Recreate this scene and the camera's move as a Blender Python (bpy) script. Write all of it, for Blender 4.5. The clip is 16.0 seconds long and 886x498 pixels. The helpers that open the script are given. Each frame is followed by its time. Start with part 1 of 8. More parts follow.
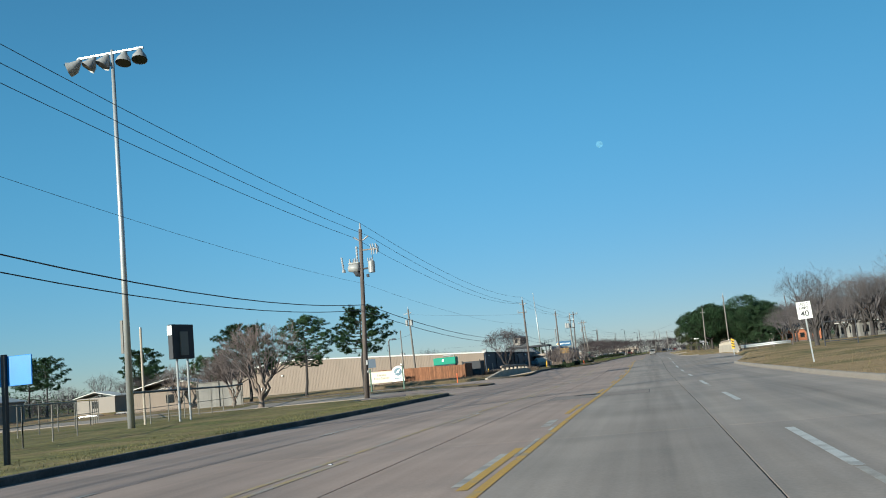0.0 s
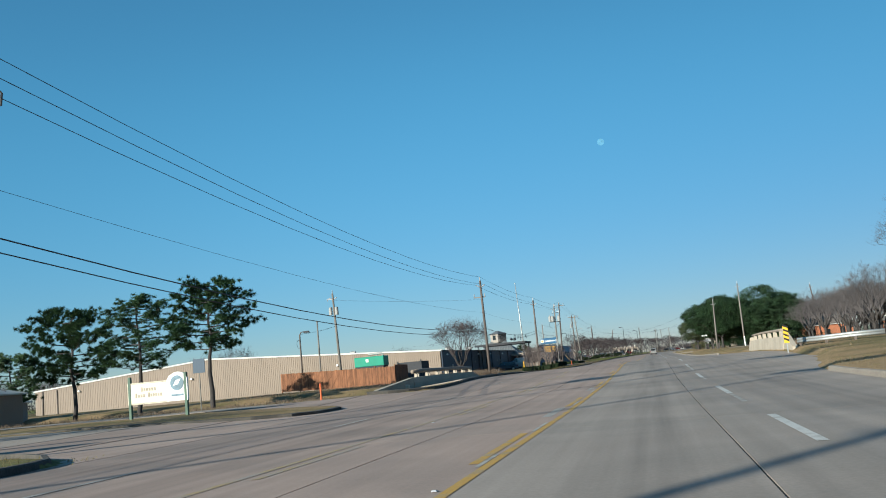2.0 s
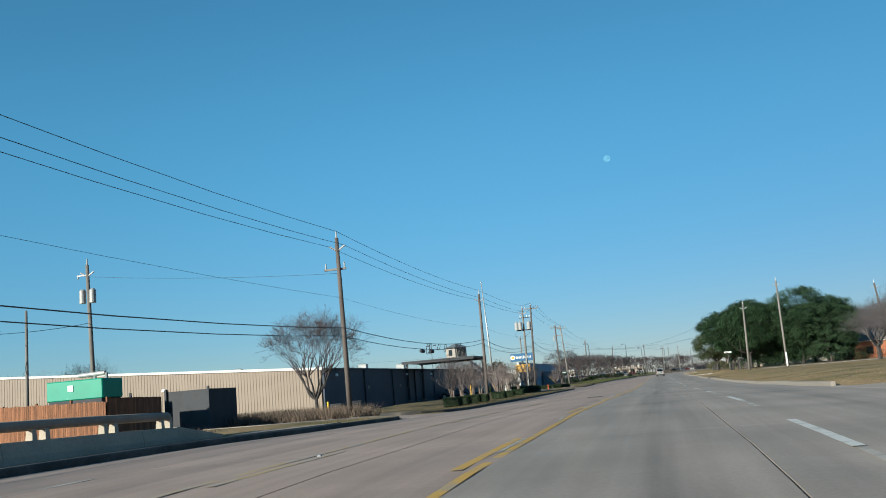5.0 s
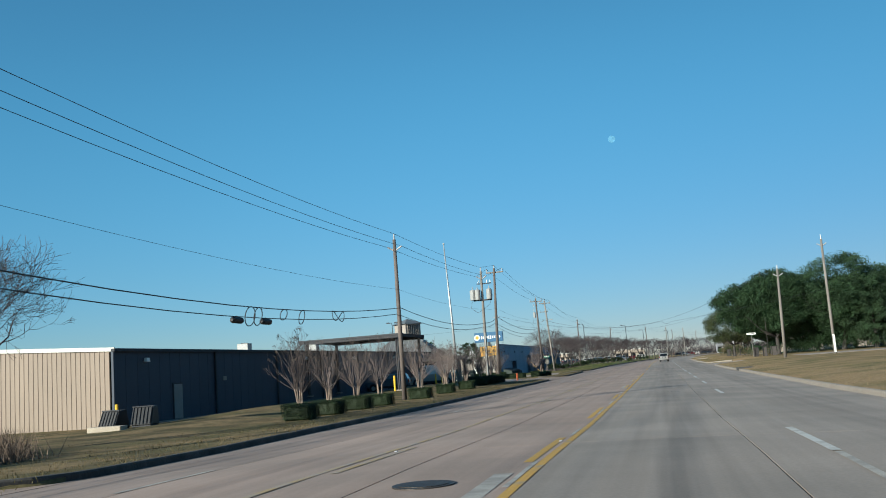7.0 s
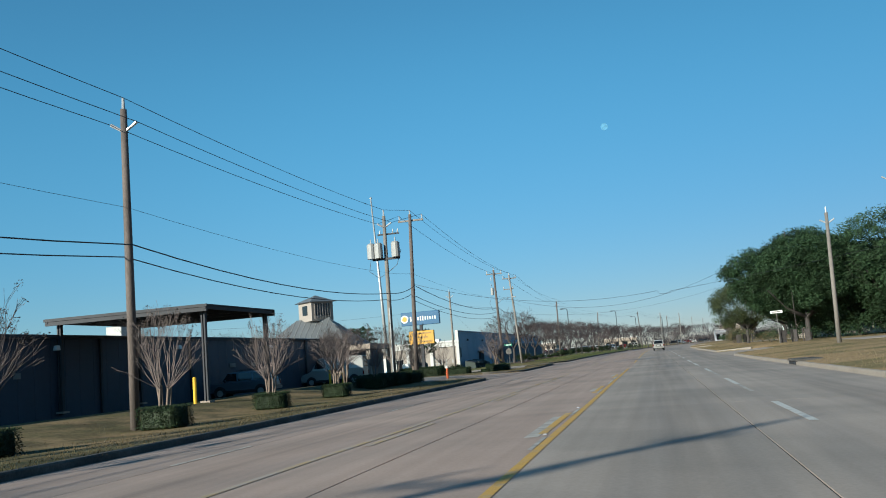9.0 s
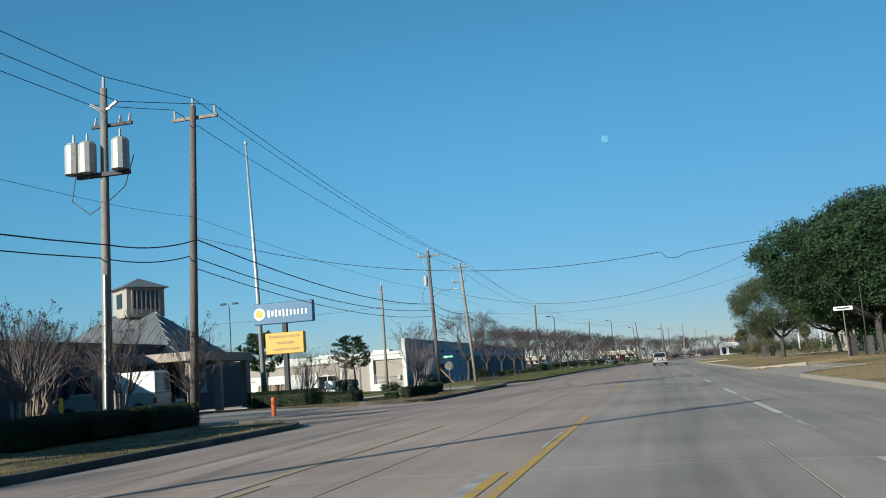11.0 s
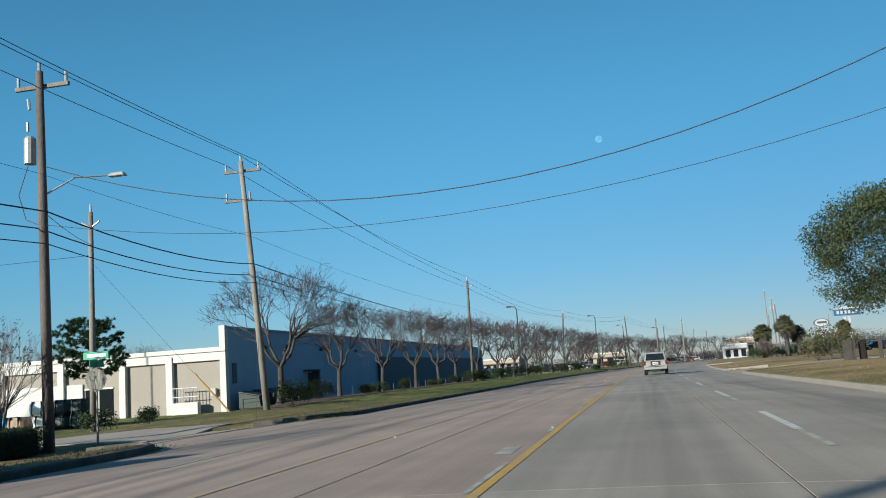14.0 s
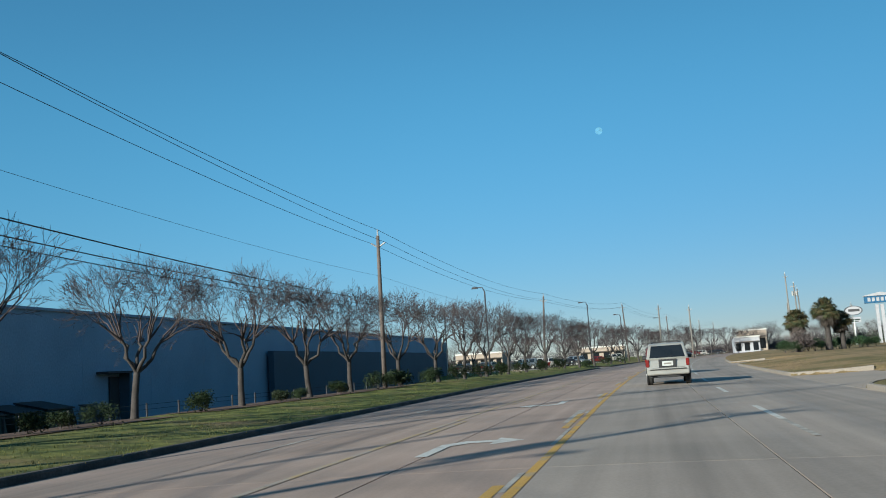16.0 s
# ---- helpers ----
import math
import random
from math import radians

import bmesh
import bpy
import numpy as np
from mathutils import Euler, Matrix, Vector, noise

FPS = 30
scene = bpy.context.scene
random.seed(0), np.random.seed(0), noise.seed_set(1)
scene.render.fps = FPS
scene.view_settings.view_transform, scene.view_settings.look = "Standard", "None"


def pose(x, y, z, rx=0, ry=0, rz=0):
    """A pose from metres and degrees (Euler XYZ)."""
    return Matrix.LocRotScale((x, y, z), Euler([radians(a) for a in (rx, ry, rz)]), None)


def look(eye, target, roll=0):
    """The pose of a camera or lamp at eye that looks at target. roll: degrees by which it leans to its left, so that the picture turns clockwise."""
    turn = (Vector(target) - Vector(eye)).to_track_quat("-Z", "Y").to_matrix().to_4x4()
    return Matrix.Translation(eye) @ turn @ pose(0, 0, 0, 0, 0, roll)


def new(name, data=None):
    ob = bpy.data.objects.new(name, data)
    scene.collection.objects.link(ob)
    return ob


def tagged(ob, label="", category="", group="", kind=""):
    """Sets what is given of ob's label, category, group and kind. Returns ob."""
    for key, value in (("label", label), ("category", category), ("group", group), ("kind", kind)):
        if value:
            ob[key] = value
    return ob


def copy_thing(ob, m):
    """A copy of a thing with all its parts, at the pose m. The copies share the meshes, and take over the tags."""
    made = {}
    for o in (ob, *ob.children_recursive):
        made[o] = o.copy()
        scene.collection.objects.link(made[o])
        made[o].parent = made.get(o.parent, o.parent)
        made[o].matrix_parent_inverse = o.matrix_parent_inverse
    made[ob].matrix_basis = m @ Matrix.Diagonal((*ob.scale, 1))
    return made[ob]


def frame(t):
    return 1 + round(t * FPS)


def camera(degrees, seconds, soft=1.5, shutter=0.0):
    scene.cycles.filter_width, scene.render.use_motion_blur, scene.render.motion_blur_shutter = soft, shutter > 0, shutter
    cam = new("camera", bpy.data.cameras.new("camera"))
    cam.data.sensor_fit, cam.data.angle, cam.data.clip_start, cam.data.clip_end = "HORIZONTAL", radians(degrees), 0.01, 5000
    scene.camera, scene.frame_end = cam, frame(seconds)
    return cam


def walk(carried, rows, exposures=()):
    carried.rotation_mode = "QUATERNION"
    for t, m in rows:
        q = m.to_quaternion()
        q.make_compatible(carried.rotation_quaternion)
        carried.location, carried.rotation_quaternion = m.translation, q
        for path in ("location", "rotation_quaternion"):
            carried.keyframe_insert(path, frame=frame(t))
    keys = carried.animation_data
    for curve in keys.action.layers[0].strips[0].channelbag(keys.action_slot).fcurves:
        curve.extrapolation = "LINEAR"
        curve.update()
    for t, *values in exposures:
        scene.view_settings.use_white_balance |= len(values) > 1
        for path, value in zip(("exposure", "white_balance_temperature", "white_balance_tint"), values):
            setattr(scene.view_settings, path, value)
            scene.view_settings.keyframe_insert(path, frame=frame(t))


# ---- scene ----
cam = camera(51.8, 16.0, 1.0)
PATH = [
    (0, (0.292, 0.852, 1.344), (-0.124, 2.790, 1.608), -5.53),
    (0.5, (0.371, 9.744, 1.252), (-0.048, 11.682, 1.518), -5.52),
    (1, (0.363, 18.814, 1.186), (-0.057, 20.752, 1.451), -5.25),
    (1.5, (0.361, 27.556, 1.133), (-0.060, 29.493, 1.401), -5.39),
    (2, (0.391, 36.392, 1.087), (-0.028, 38.329, 1.350), -5.37),
    (2.5, (0.416, 44.766, 1.028), (-0.003, 46.702, 1.303), -5.22),
    (3, (0.375, 53.510, 0.990), (-0.047, 55.443, 1.281), -5.28),
    (3.5, (0.373, 61.929, 0.963), (-0.052, 63.860, 1.262), -5.35),
    (4, (0.339, 70.287, 0.999), (-0.088, 72.216, 1.309), -5.21),
    (4.2, (0.338, 73.518, 1.011), (-0.086, 75.448, 1.325), -5.25),
    (6.3, (0.301, 108.746, 1.585), (-0.139, 110.677, 1.866), -4.2),
    (6.5, (0.241, 112.098, 1.594), (-0.198, 114.029, 1.875), -4.4),
    (7, (0.064, 120.444, 1.543), (-0.376, 122.377, 1.806), -4.2),
    (7.5, (0.021, 128.778, 1.493), (-0.414, 130.713, 1.745), -4.5),
    (8, (-0.044, 136.886, 1.405), (-0.476, 138.823, 1.654), -4.6),
    (8.5, (-0.075, 144.882, 1.325), (-0.503, 146.821, 1.564), -4.7),
    (9, (-0.017, 153.046, 1.244), (-0.446, 154.985, 1.486), -4.6),
    (9.5, (-0.013, 161.175, 1.191), (-0.439, 163.114, 1.436), -4.7),
    (10, (-0.009, 169.33, 1.162), (-0.43, 171.269, 1.412), -4.8),
    (10.2, (-0.01, 172.601, 1.159), (-0.432, 174.539, 1.413), -4.7),
    (12.3, (-0.17, 207.243, 0.989), (-0.593, 209.177, 1.27), -3.6),
    (12.5, (-0.167, 210.546, 0.994), (-0.588, 212.481, 1.274), -3.6),
    (13, (-0.126, 218.841, 1.039), (-0.547, 220.776, 1.32), -3.7),
    (13.5, (-0.039, 227.205, 1.076), (-0.458, 229.14, 1.359), -3.9),
    (14, (0.047, 235.504, 1.096), (-0.367, 237.441, 1.37), -3.9),
    (14.5, (0.083, 243.821, 1.148), (-0.329, 245.76, 1.419), -3.9),
    (15, (0.034, 252.247, 1.238), (-0.385, 254.184, 1.506), -3.8),
    (15.5, (-0.094, 260.499, 1.283), (-0.51, 262.437, 1.544), -4.0),
    (16, (-0.161, 268.786, 1.297), (-0.577, 270.724, 1.558), -3.9),
]
walk(cam, [(t, look(eye, target, roll)) for t, eye, target, roll in PATH], [(0.0, 1.12, 5150, -8), (16.0, 1.12, 5150, -8)])

# ---- world, sun ----
SUN_EL, SUN_AZ = 17.8, 214.7
world = bpy.data.worlds.new("sky")
scene.world = world
world.use_nodes = True
wn = world.node_tree.nodes
sky = wn.new("ShaderNodeTexSky")
sky.sky_type, sky.sun_disc = "NISHITA", False
sky.sun_elevation, sky.sun_rotation = radians(SUN_EL), radians(SUN_AZ)
sky.air_density, sky.dust_density, sky.ozone_density, sky.altitude = 0.9, 0.0, 3.0, 500
# winter haze: the sky greys towards the horizon, a little more to the east
wc, wz, wr, wm, wx = wn.new("ShaderNodeTexCoord"), wn.new("ShaderNodeSeparateXYZ"), wn.new("ShaderNodeMapRange"), wn.new("ShaderNodeMix"), wn.new("ShaderNodeMix")
wl = world.node_tree.links.new
wl(wc.outputs["Generated"], wz.inputs[0])
wt = wn.new("ShaderNodeMath")
wt.operation = "MULTIPLY_ADD"
wt.inputs[1].default_value = -0.06
wl(wz.outputs[0], wt.inputs[0])
wl(wz.outputs[2], wt.inputs[2])
wl(wt.outputs[0], wr.inputs[0])
wr.interpolation_type = "SMOOTHSTEP"
wr.inputs[1].default_value, wr.inputs[2].default_value = -0.06, 0.36
wm.data_type = wx.data_type = "RGBA"
wx.blend_type = "MULTIPLY"
wx.inputs[0].default_value = 1.0
wl(wr.outputs[0], wm.inputs[0])
wm.inputs[6].default_value, wm.inputs[7].default_value = (0.66, 0.535, 0.61, 1), (1.02, 1.27, 1.10, 1)
ws, wv = wn.new("ShaderNodeMapRange"), wn.new("ShaderNodeVectorMath")
ws.interpolation_type = "SMOOTHSTEP"
ws.inputs[1].default_value, ws.inputs[2].default_value = -0.45, 0.4
ws.inputs[3].default_value, ws.inputs[4].default_value = 1.03, 0.78
wl(wz.outputs[0], ws.inputs[0])
wv.operation = "SCALE"
wl(wm.outputs[2], wv.inputs[0])
wl(ws.outputs[0], wv.inputs["Scale"])
wl(sky.outputs[0], wx.inputs[6])
wl(wv.outputs[0], wx.inputs[7])
wl(wx.outputs[2], wn["Background"].inputs[0])
wn["Background"].inputs[1].default_value = 0.0535
sun = new("sun", bpy.data.lights.new("sun", "SUN"))
sun.data.energy, sun.data.angle, sun.data.color = 4.45, radians(0.55), (1.0, 0.78, 0.585)
sun_way = Vector((math.sin(radians(SUN_AZ)) * math.cos(radians(SUN_EL)), math.cos(radians(SUN_AZ)) * math.cos(radians(SUN_EL)), math.sin(radians(SUN_EL))))
sun.matrix_world = look(sun_way * 100, (0, 0, 0))

# ---- helpers ----
rng = random.Random(7)


def mat(name, col, rough=0.75, metal=0.0, var=0.18, scale=1.5, fine=30.0, bump=0.15, rand=0.0, col2=None, mask=(0.45, 0.6), spec=0.4, stretch=(1, 1, 1), trans=0.0):
    """A procedural surface: broad patches and fine grain over a base colour, with bump."""
    m = bpy.data.materials.new(name)
    m.use_nodes = True
    nt = m.node_tree
    n, link = nt.nodes, nt.links.new
    b = n["Principled BSDF"]
    b.inputs["Roughness"].default_value, b.inputs["Metallic"].default_value = rough, metal
    b.inputs["Specular IOR Level"].default_value = spec
    tc, mp = n.new("ShaderNodeTexCoord"), n.new("ShaderNodeMapping")
    mp.inputs["Scale"].default_value = stretch
    link(tc.outputs["Object"], mp.inputs[0])
    broad, grain = n.new("ShaderNodeTexNoise"), n.new("ShaderNodeTexNoise")
    for node, s, d in ((broad, scale, 5), (grain, fine, 3)):
        node.inputs["Scale"].default_value, node.inputs["Detail"].default_value = s, d
        link(mp.outputs[0], node.inputs["Vector"])
    base = n.new("ShaderNodeMix")
    base.data_type = "RGBA"
    c2 = col2 or tuple(c * (1 - var) for c in col)
    base.inputs[6].default_value, base.inputs[7].default_value = (*col, 1), (*c2, 1)
    ramp = n.new("ShaderNodeMapRange")
    ramp.inputs[1].default_value, ramp.inputs[2].default_value = mask
    link(broad.outputs[0], ramp.inputs[0])
    link(ramp.outputs[0], base.inputs[0])
    hsv = n.new("ShaderNodeHueSaturation")
    link(base.outputs[2], hsv.inputs["Color"])
    val = n.new("ShaderNodeMapRange")
    val.inputs[1].default_value, val.inputs[2].default_value = 0.3, 0.7
    val.inputs[3].default_value, val.inputs[4].default_value = 1 - var, 1 + var
    link(grain.outputs[0], val.inputs[0])
    out = val.outputs[0]
    if rand:
        info, rr, mul = n.new("ShaderNodeObjectInfo"), n.new("ShaderNodeMapRange"), n.new("ShaderNodeMath")
        rr.inputs[3].default_value, rr.inputs[4].default_value = 1 - rand, 1 + rand
        mul.operation = "MULTIPLY"
        link(info.outputs["Random"], rr.inputs[0])
        link(rr.outputs[0], mul.inputs[0])
        link(out, mul.inputs[1])
        out = mul.outputs[0]
    link(out, hsv.inputs["Value"])
    link(hsv.outputs[0], b.inputs["Base Color"])
    if bump:
        bp = n.new("ShaderNodeBump")
        bp.inputs["Strength"].default_value, bp.inputs["Distance"].default_value = bump, 0.02
        link(grain.outputs[0], bp.inputs["Height"])
        link(bp.outputs[0], b.inputs["Normal"])
    if trans:
        tr, mx = n.new("ShaderNodeBsdfTranslucent"), n.new("ShaderNodeMixShader")
        mx.inputs[0].default_value = trans
        link(hsv.outputs[0], tr.inputs[0])
        link(b.outputs[0], mx.inputs[1])
        link(tr.outputs[0], mx.inputs[2])
        link(mx.outputs[0], n["Material Output"].inputs[0])
    return m


class Build:
    """Gathers vertices and faces of one mesh."""

    def __init__(self):
        self.v, self.f = [], []

    def box(self, c, s, rz=0.0, taper=(1, 1)):
        cx, cy, cz = c
        hx, hy, hz = s[0] / 2, s[1] / 2, s[2] / 2
        co, si, k = math.cos(rz), math.sin(rz), len(self.v)
        for z, tx, ty in ((-hz, 1, 1), (hz, *taper)):
            for x, y in ((-hx, -hy), (hx, -hy), (hx, hy), (-hx, hy)):
                x, y = x * tx, y * ty
                self.v.append((cx + x * co - y * si, cy + x * si + y * co, cz + z))
        self.f += [tuple(k + i for i in q) for q in ((3, 2, 1, 0), (4, 5, 6, 7), (0, 1, 5, 4), (1, 2, 6, 5), (2, 3, 7, 6), (3, 0, 4, 7))]
        return self

    def tube(self, pts, radii, n=6, cap=True):
        pts = [Vector(p) for p in pts]
        k = len(self.v)
        side = None
        for i, p in enumerate(pts):
            d = (pts[min(i + 1, len(pts) - 1)] - pts[max(i - 1, 0)]).normalized()
            if side is None:
                side = d.orthogonal().normalized()
            side = (side - d * side.dot(d)).normalized()
            up = d.cross(side)
            r = radii[i] if isinstance(radii, (list, tuple)) else radii
            for j in range(n):
                a = 2 * math.pi * j / n
                self.v.append(tuple(p + side * (r * math.cos(a)) + up * (r * math.sin(a))))
        for i in range(len(pts) - 1):
            for j in range(n):
                a, b = k + i * n + j, k + i * n + (j + 1) % n
                self.f.append((a, b, b + n, a + n))
        if cap:
            self.f.append(tuple(k + n - 1 - j for j in range(n)))
            self.f.append(tuple(k + (len(pts) - 1) * n + j for j in range(n)))
        return self

    def cyl(self, a, b, r, n=10, r2=None):
        return self.tube([a, b], [r, r if r2 is None else r2], n)

    def poly(self, pts):
        k = len(self.v)
        self.v += [tuple(p) for p in pts]
        self.f.append(tuple(range(k, k + len(pts))))
        return self

    def prism(self, outline, y0, y1):
        """An outline of (x, z) pushed from y0 to y1."""
        k, n = len(self.v), len(outline)
        self.v += [(x, y0, z) for x, z in outline] + [(x, y1, z) for x, z in outline]
        self.f.append(tuple(k + i for i in range(n)))
        self.f.append(tuple(k + n + n - 1 - i for i in range(n)))
        self.f += [(k + i, k + n + i, k + n + (i + 1) % n, k + (i + 1) % n) for i in range(n)]
        return self

    def mesh(self, name, material, smooth=False, bevel=0.0):
        me = bpy.data.meshes.new(name)
        me.from_pydata(self.v, [], self.f)
        bm = bmesh.new()
        bm.from_mesh(me)
        if bevel:
            bmesh.ops.bevel(bm, geom=[e for e in bm.edges if e.is_manifold], offset=bevel, segments=1, affect="EDGES", clamp_overlap=True)
        bmesh.ops.recalc_face_normals(bm, faces=bm.faces) if len(self.f) < 4000 else None
        if smooth:
            for face in bm.faces:
                face.smooth = True
        bm.to_mesh(me)
        bm.free()
        me.materials.append(material)
        return me


def part(name, b, material, parent, label="", smooth=False, bevel=0.0, kind=""):
    me = b if isinstance(b, bpy.types.Mesh) else b.mesh(name, material, smooth, bevel)
    ob = new(name, me)
    ob.parent = parent
    return tagged(ob, label, kind=kind)


def thing(name, m, label, category, group="", kind=""):
    ob = new(name)
    ob.matrix_world = m
    ob.empty_display_size = 0.3
    return tagged(ob, label, category, group, kind)


def solid(name, b, material, label, category, kind="", smooth=False, bevel=0.0, group=""):
    """A thing, or a piece of the setting, of one mesh in world coordinates."""
    return tagged(new(name, b.mesh(name, material, smooth, bevel)), label, category, group, kind)


def interp(table, y):
    for (a, u), (b, v) in zip(table, table[1:]):
        if y <= b:
            k = min(1, max(0, (y - a) / (b - a)))
            return u + (v - u) * k * k * (3 - 2 * k)
    return table[-1][1]


# ---- the lie of the land ----
GRADE = [(-200, 0.1), (0, 0.1), (20, 0.08), (40, -0.02), (60, -0.08), (72, -0.05), (85, 0.15), (98, 0.38), (108, 0.42), (118, 0.36), (130, 0.25), (145, 0.1), (160, 0.03), (180, 0), (210, -0.04), (240, 0), (260, 0.05), (300, 0.05), (340, 0.1), (500, 0.3), (900, 0.4)]
LAWN = [(-60, 0.06), (50, 0.06), (60, 0.06), (72, 0.2), (82, 0.14), (90, -0.02), (102, -0.08), (114, 0.1), (125, 0.25), (145, -0.1), (158, -0.24), (195, -0.26), (215, -0.12), (245, -0.02), (275, 0.05), (290, 0.22), (340, 0.3), (500, 0.4)]
KL, KR = -11.0, 5.8          # kerb lines
DRIVES_L = [(54.3, 82.0), (129.0, 133.6), (215.5, 228.5), (257.0, 267.0), (402.0, 412.0)]
DRIVES_R = [(230.0, 246.0), (300.0, 311.0), (352.0, 362.0)]


def bend(y):
    return max(0.0, min(y, 620) - 290) ** 2 / 2900 + max(0.0, y - 620) * 0.2276


def ease(v, a, b):
    k = min(1.0, max(0.0, (v - a) / (b - a)))
    return k * k * (3 - 2 * k)


def road_z(u, y):
    return interp(GRADE, y) - 0.0025 * ease(y, 88, 126) * (max(KL, min(KR, u)) + 1.4) ** 2


def gap(y, drives, soft=1.6):
    return max(min(1.0, max(0.0, min(y - a, b - y) / soft + 0.5)) for a, b in drives)


NOSE = 3.2                   # radius of the kerb returns


def outside_nose(off, y, drives):
    """1 on the paved side of a rounded kerb return, off metres behind the kerb line."""
    best = 0.0
    for a, b in drives:
        for d in (y - (a - NOSE), (b + NOSE) - y):
            if 0 < d < NOSE:
                arc = NOSE - math.sqrt(NOSE * NOSE - d * d)
                best = max(best, min(1.0, max(0.0, (arc - off + 0.15) / 0.3)))
        if a <= y <= b:
            best = 1.0
    return best


def fall(u, y):
    """The ground falls away from the road towards the yard on the far side."""
    near = ease(y, 232, 242) * (1 - ease(y, 266, 276)) * ease(KL - u, 0, 6)
    far = ease(y, 240, 262) * (1 - ease(y, 380, 410)) * ease(-u, 19, 30)
    return 0.36 * near + (0.75 - 0.36 * near) * far


def shoulder(y):
    """How far the paving widens past the right kerb line on the way to the bridge."""
    return 2.45 * ease(y, 66, 86) * (1 - ease(y, 117, 121))


def land(u, y):
    """Height of the ground beside the road."""
    edge = road_z(u, y)
    if u < KL:
        k = min(1.0, (KL - u) / 5.0)
        z = (edge + 0.14) * (1 - k) + interp(LAWN, y) * k
        g = outside_nose(KL - u, y, DRIVES_L)
        low = edge + (KL - u) * 0.02
        g *= max(0.0, min(1.0, (u + 24.0) / 9.0))
        z = z * (1 - g) + min(z, low) * g
        if 99 < y < 113 and u < -15.5:
            z -= 2.2 * math.sin(math.pi * (y - 99) / 14) * min(1, (-15.5 - u) / 3)
        z += 0.42 * ease(-u, 16.6, 21.0) * ease(y, 150, 175) * (1 - ease(y, 208, 226)) * (1 - ease(-u, 23.5, 27.5))
        return z - fall(u, y)
    k = min(1.0, (u - KR) / 6.0)
    z = (edge + 0.14) * (1 - k) + (edge + 0.42) * k
    g = outside_nose(u - KR, y, DRIVES_R)
    g *= max(0.0, min(1.0, (15.0 - u) / 7.0))
    z = z * (1 - g) + min(z, edge + (u - KR) * 0.03) * g
    f = min(1.0, max(0.0, (shoulder(y) + 0.2 - (u - KR)) / 0.3)) if shoulder(y) > 0.1 else 0.0
    z = z * (1 - f) + (edge - 0.03) * f
    if 99 < y < 113 and u > 9.2:
        z -= 2.2 * math.sin(math.pi * (y - 99) / 14) * min(1, (u - 9.2) / 3)
    return z


def gz(x, y):
    return land(x - bend(y), y) if not (KL <= x - bend(y) <= KR) else road_z(x - bend(y), y)


# ---- materials ----
M_grass = mat("grass", (0.262, 0.186, 0.1), 0.95, var=0.3, scale=0.22, fine=7, bump=0.6, col2=(0.135, 0.115, 0.052), mask=(0.44, 0.62), spec=0.1)


def add_regions(m, green, dark):
    """Greener turf on the watered lawns at both ends, dormant tan between."""
    nt = m.node_tree
    n, link = nt.nodes, nt.links.new
    hsv = next(q for q in n if q.type == "HUE_SAT")
    old = hsv.inputs["Color"].links[0].from_socket
    tc, sep = n.new("ShaderNodeTexCoord"), n.new("ShaderNodeSeparateXYZ")
    link(tc.outputs["Object"], sep.inputs[0])
    ramps = []
    for socket, a, b in ((sep.outputs[1], 66.0, 48.0), (sep.outputs[1], 262.0, 280.0), (sep.outputs[0], 2.0, -6.0)):
        r = n.new("ShaderNodeMapRange")
        r.inputs[1].default_value, r.inputs[2].default_value = a, b
        r.inputs[4].default_value = 0.55 if a == 66.0 else 1.0
        link(socket, r.inputs[0])
        ramps.append(r)
    mx, mul, spot = n.new("ShaderNodeMath"), n.new("ShaderNodeMath"), n.new("ShaderNodeTexNoise")
    mx.operation, mul.operation = "MAXIMUM", "MULTIPLY"
    link(ramps[0].outputs[0], mx.inputs[0])
    link(ramps[1].outputs[0], mx.inputs[1])
    link(mx.outputs[0], mul.inputs[0])
    link(ramps[2].outputs[0], mul.inputs[1])
    spot.inputs["Scale"].default_value, spot.inputs["Detail"].default_value = 0.35, 6
    link(tc.outputs["Object"], spot.inputs["Vector"])
    sp, fac, grn, out = n.new("ShaderNodeMapRange"), n.new("ShaderNodeMath"), n.new("ShaderNodeMix"), n.new("ShaderNodeMix")
    sp.inputs[1].default_value, sp.inputs[2].default_value = 0.72, 0.5
    link(spot.outputs[0], sp.inputs[0])
    fac.operation = "MULTIPLY"
    link(mul.outputs[0], fac.inputs[0])
    link(sp.outputs[0], fac.inputs[1])
    grn.data_type = out.data_type = "RGBA"
    grn.inputs[6].default_value, grn.inputs[7].default_value = (*green, 1), (*dark, 1)
    fine = n.new("ShaderNodeTexNoise")
    fine.inputs["Scale"].default_value = 1.3
    link(tc.outputs["Object"], fine.inputs["Vector"])
    streak = n.new("ShaderNodeMapRange")
    streak.inputs[1].default_value, streak.inputs[2].default_value = 0.38, 0.62
    link(fine.outputs[0], streak.inputs[0])
    link(streak.outputs[0], grn.inputs[0])
    link(fac.outputs[0], out.inputs[0])
    link(old, out.inputs[6])
    link(grn.outputs[2], out.inputs[7])
    link(out.outputs[2], hsv.inputs["Color"])


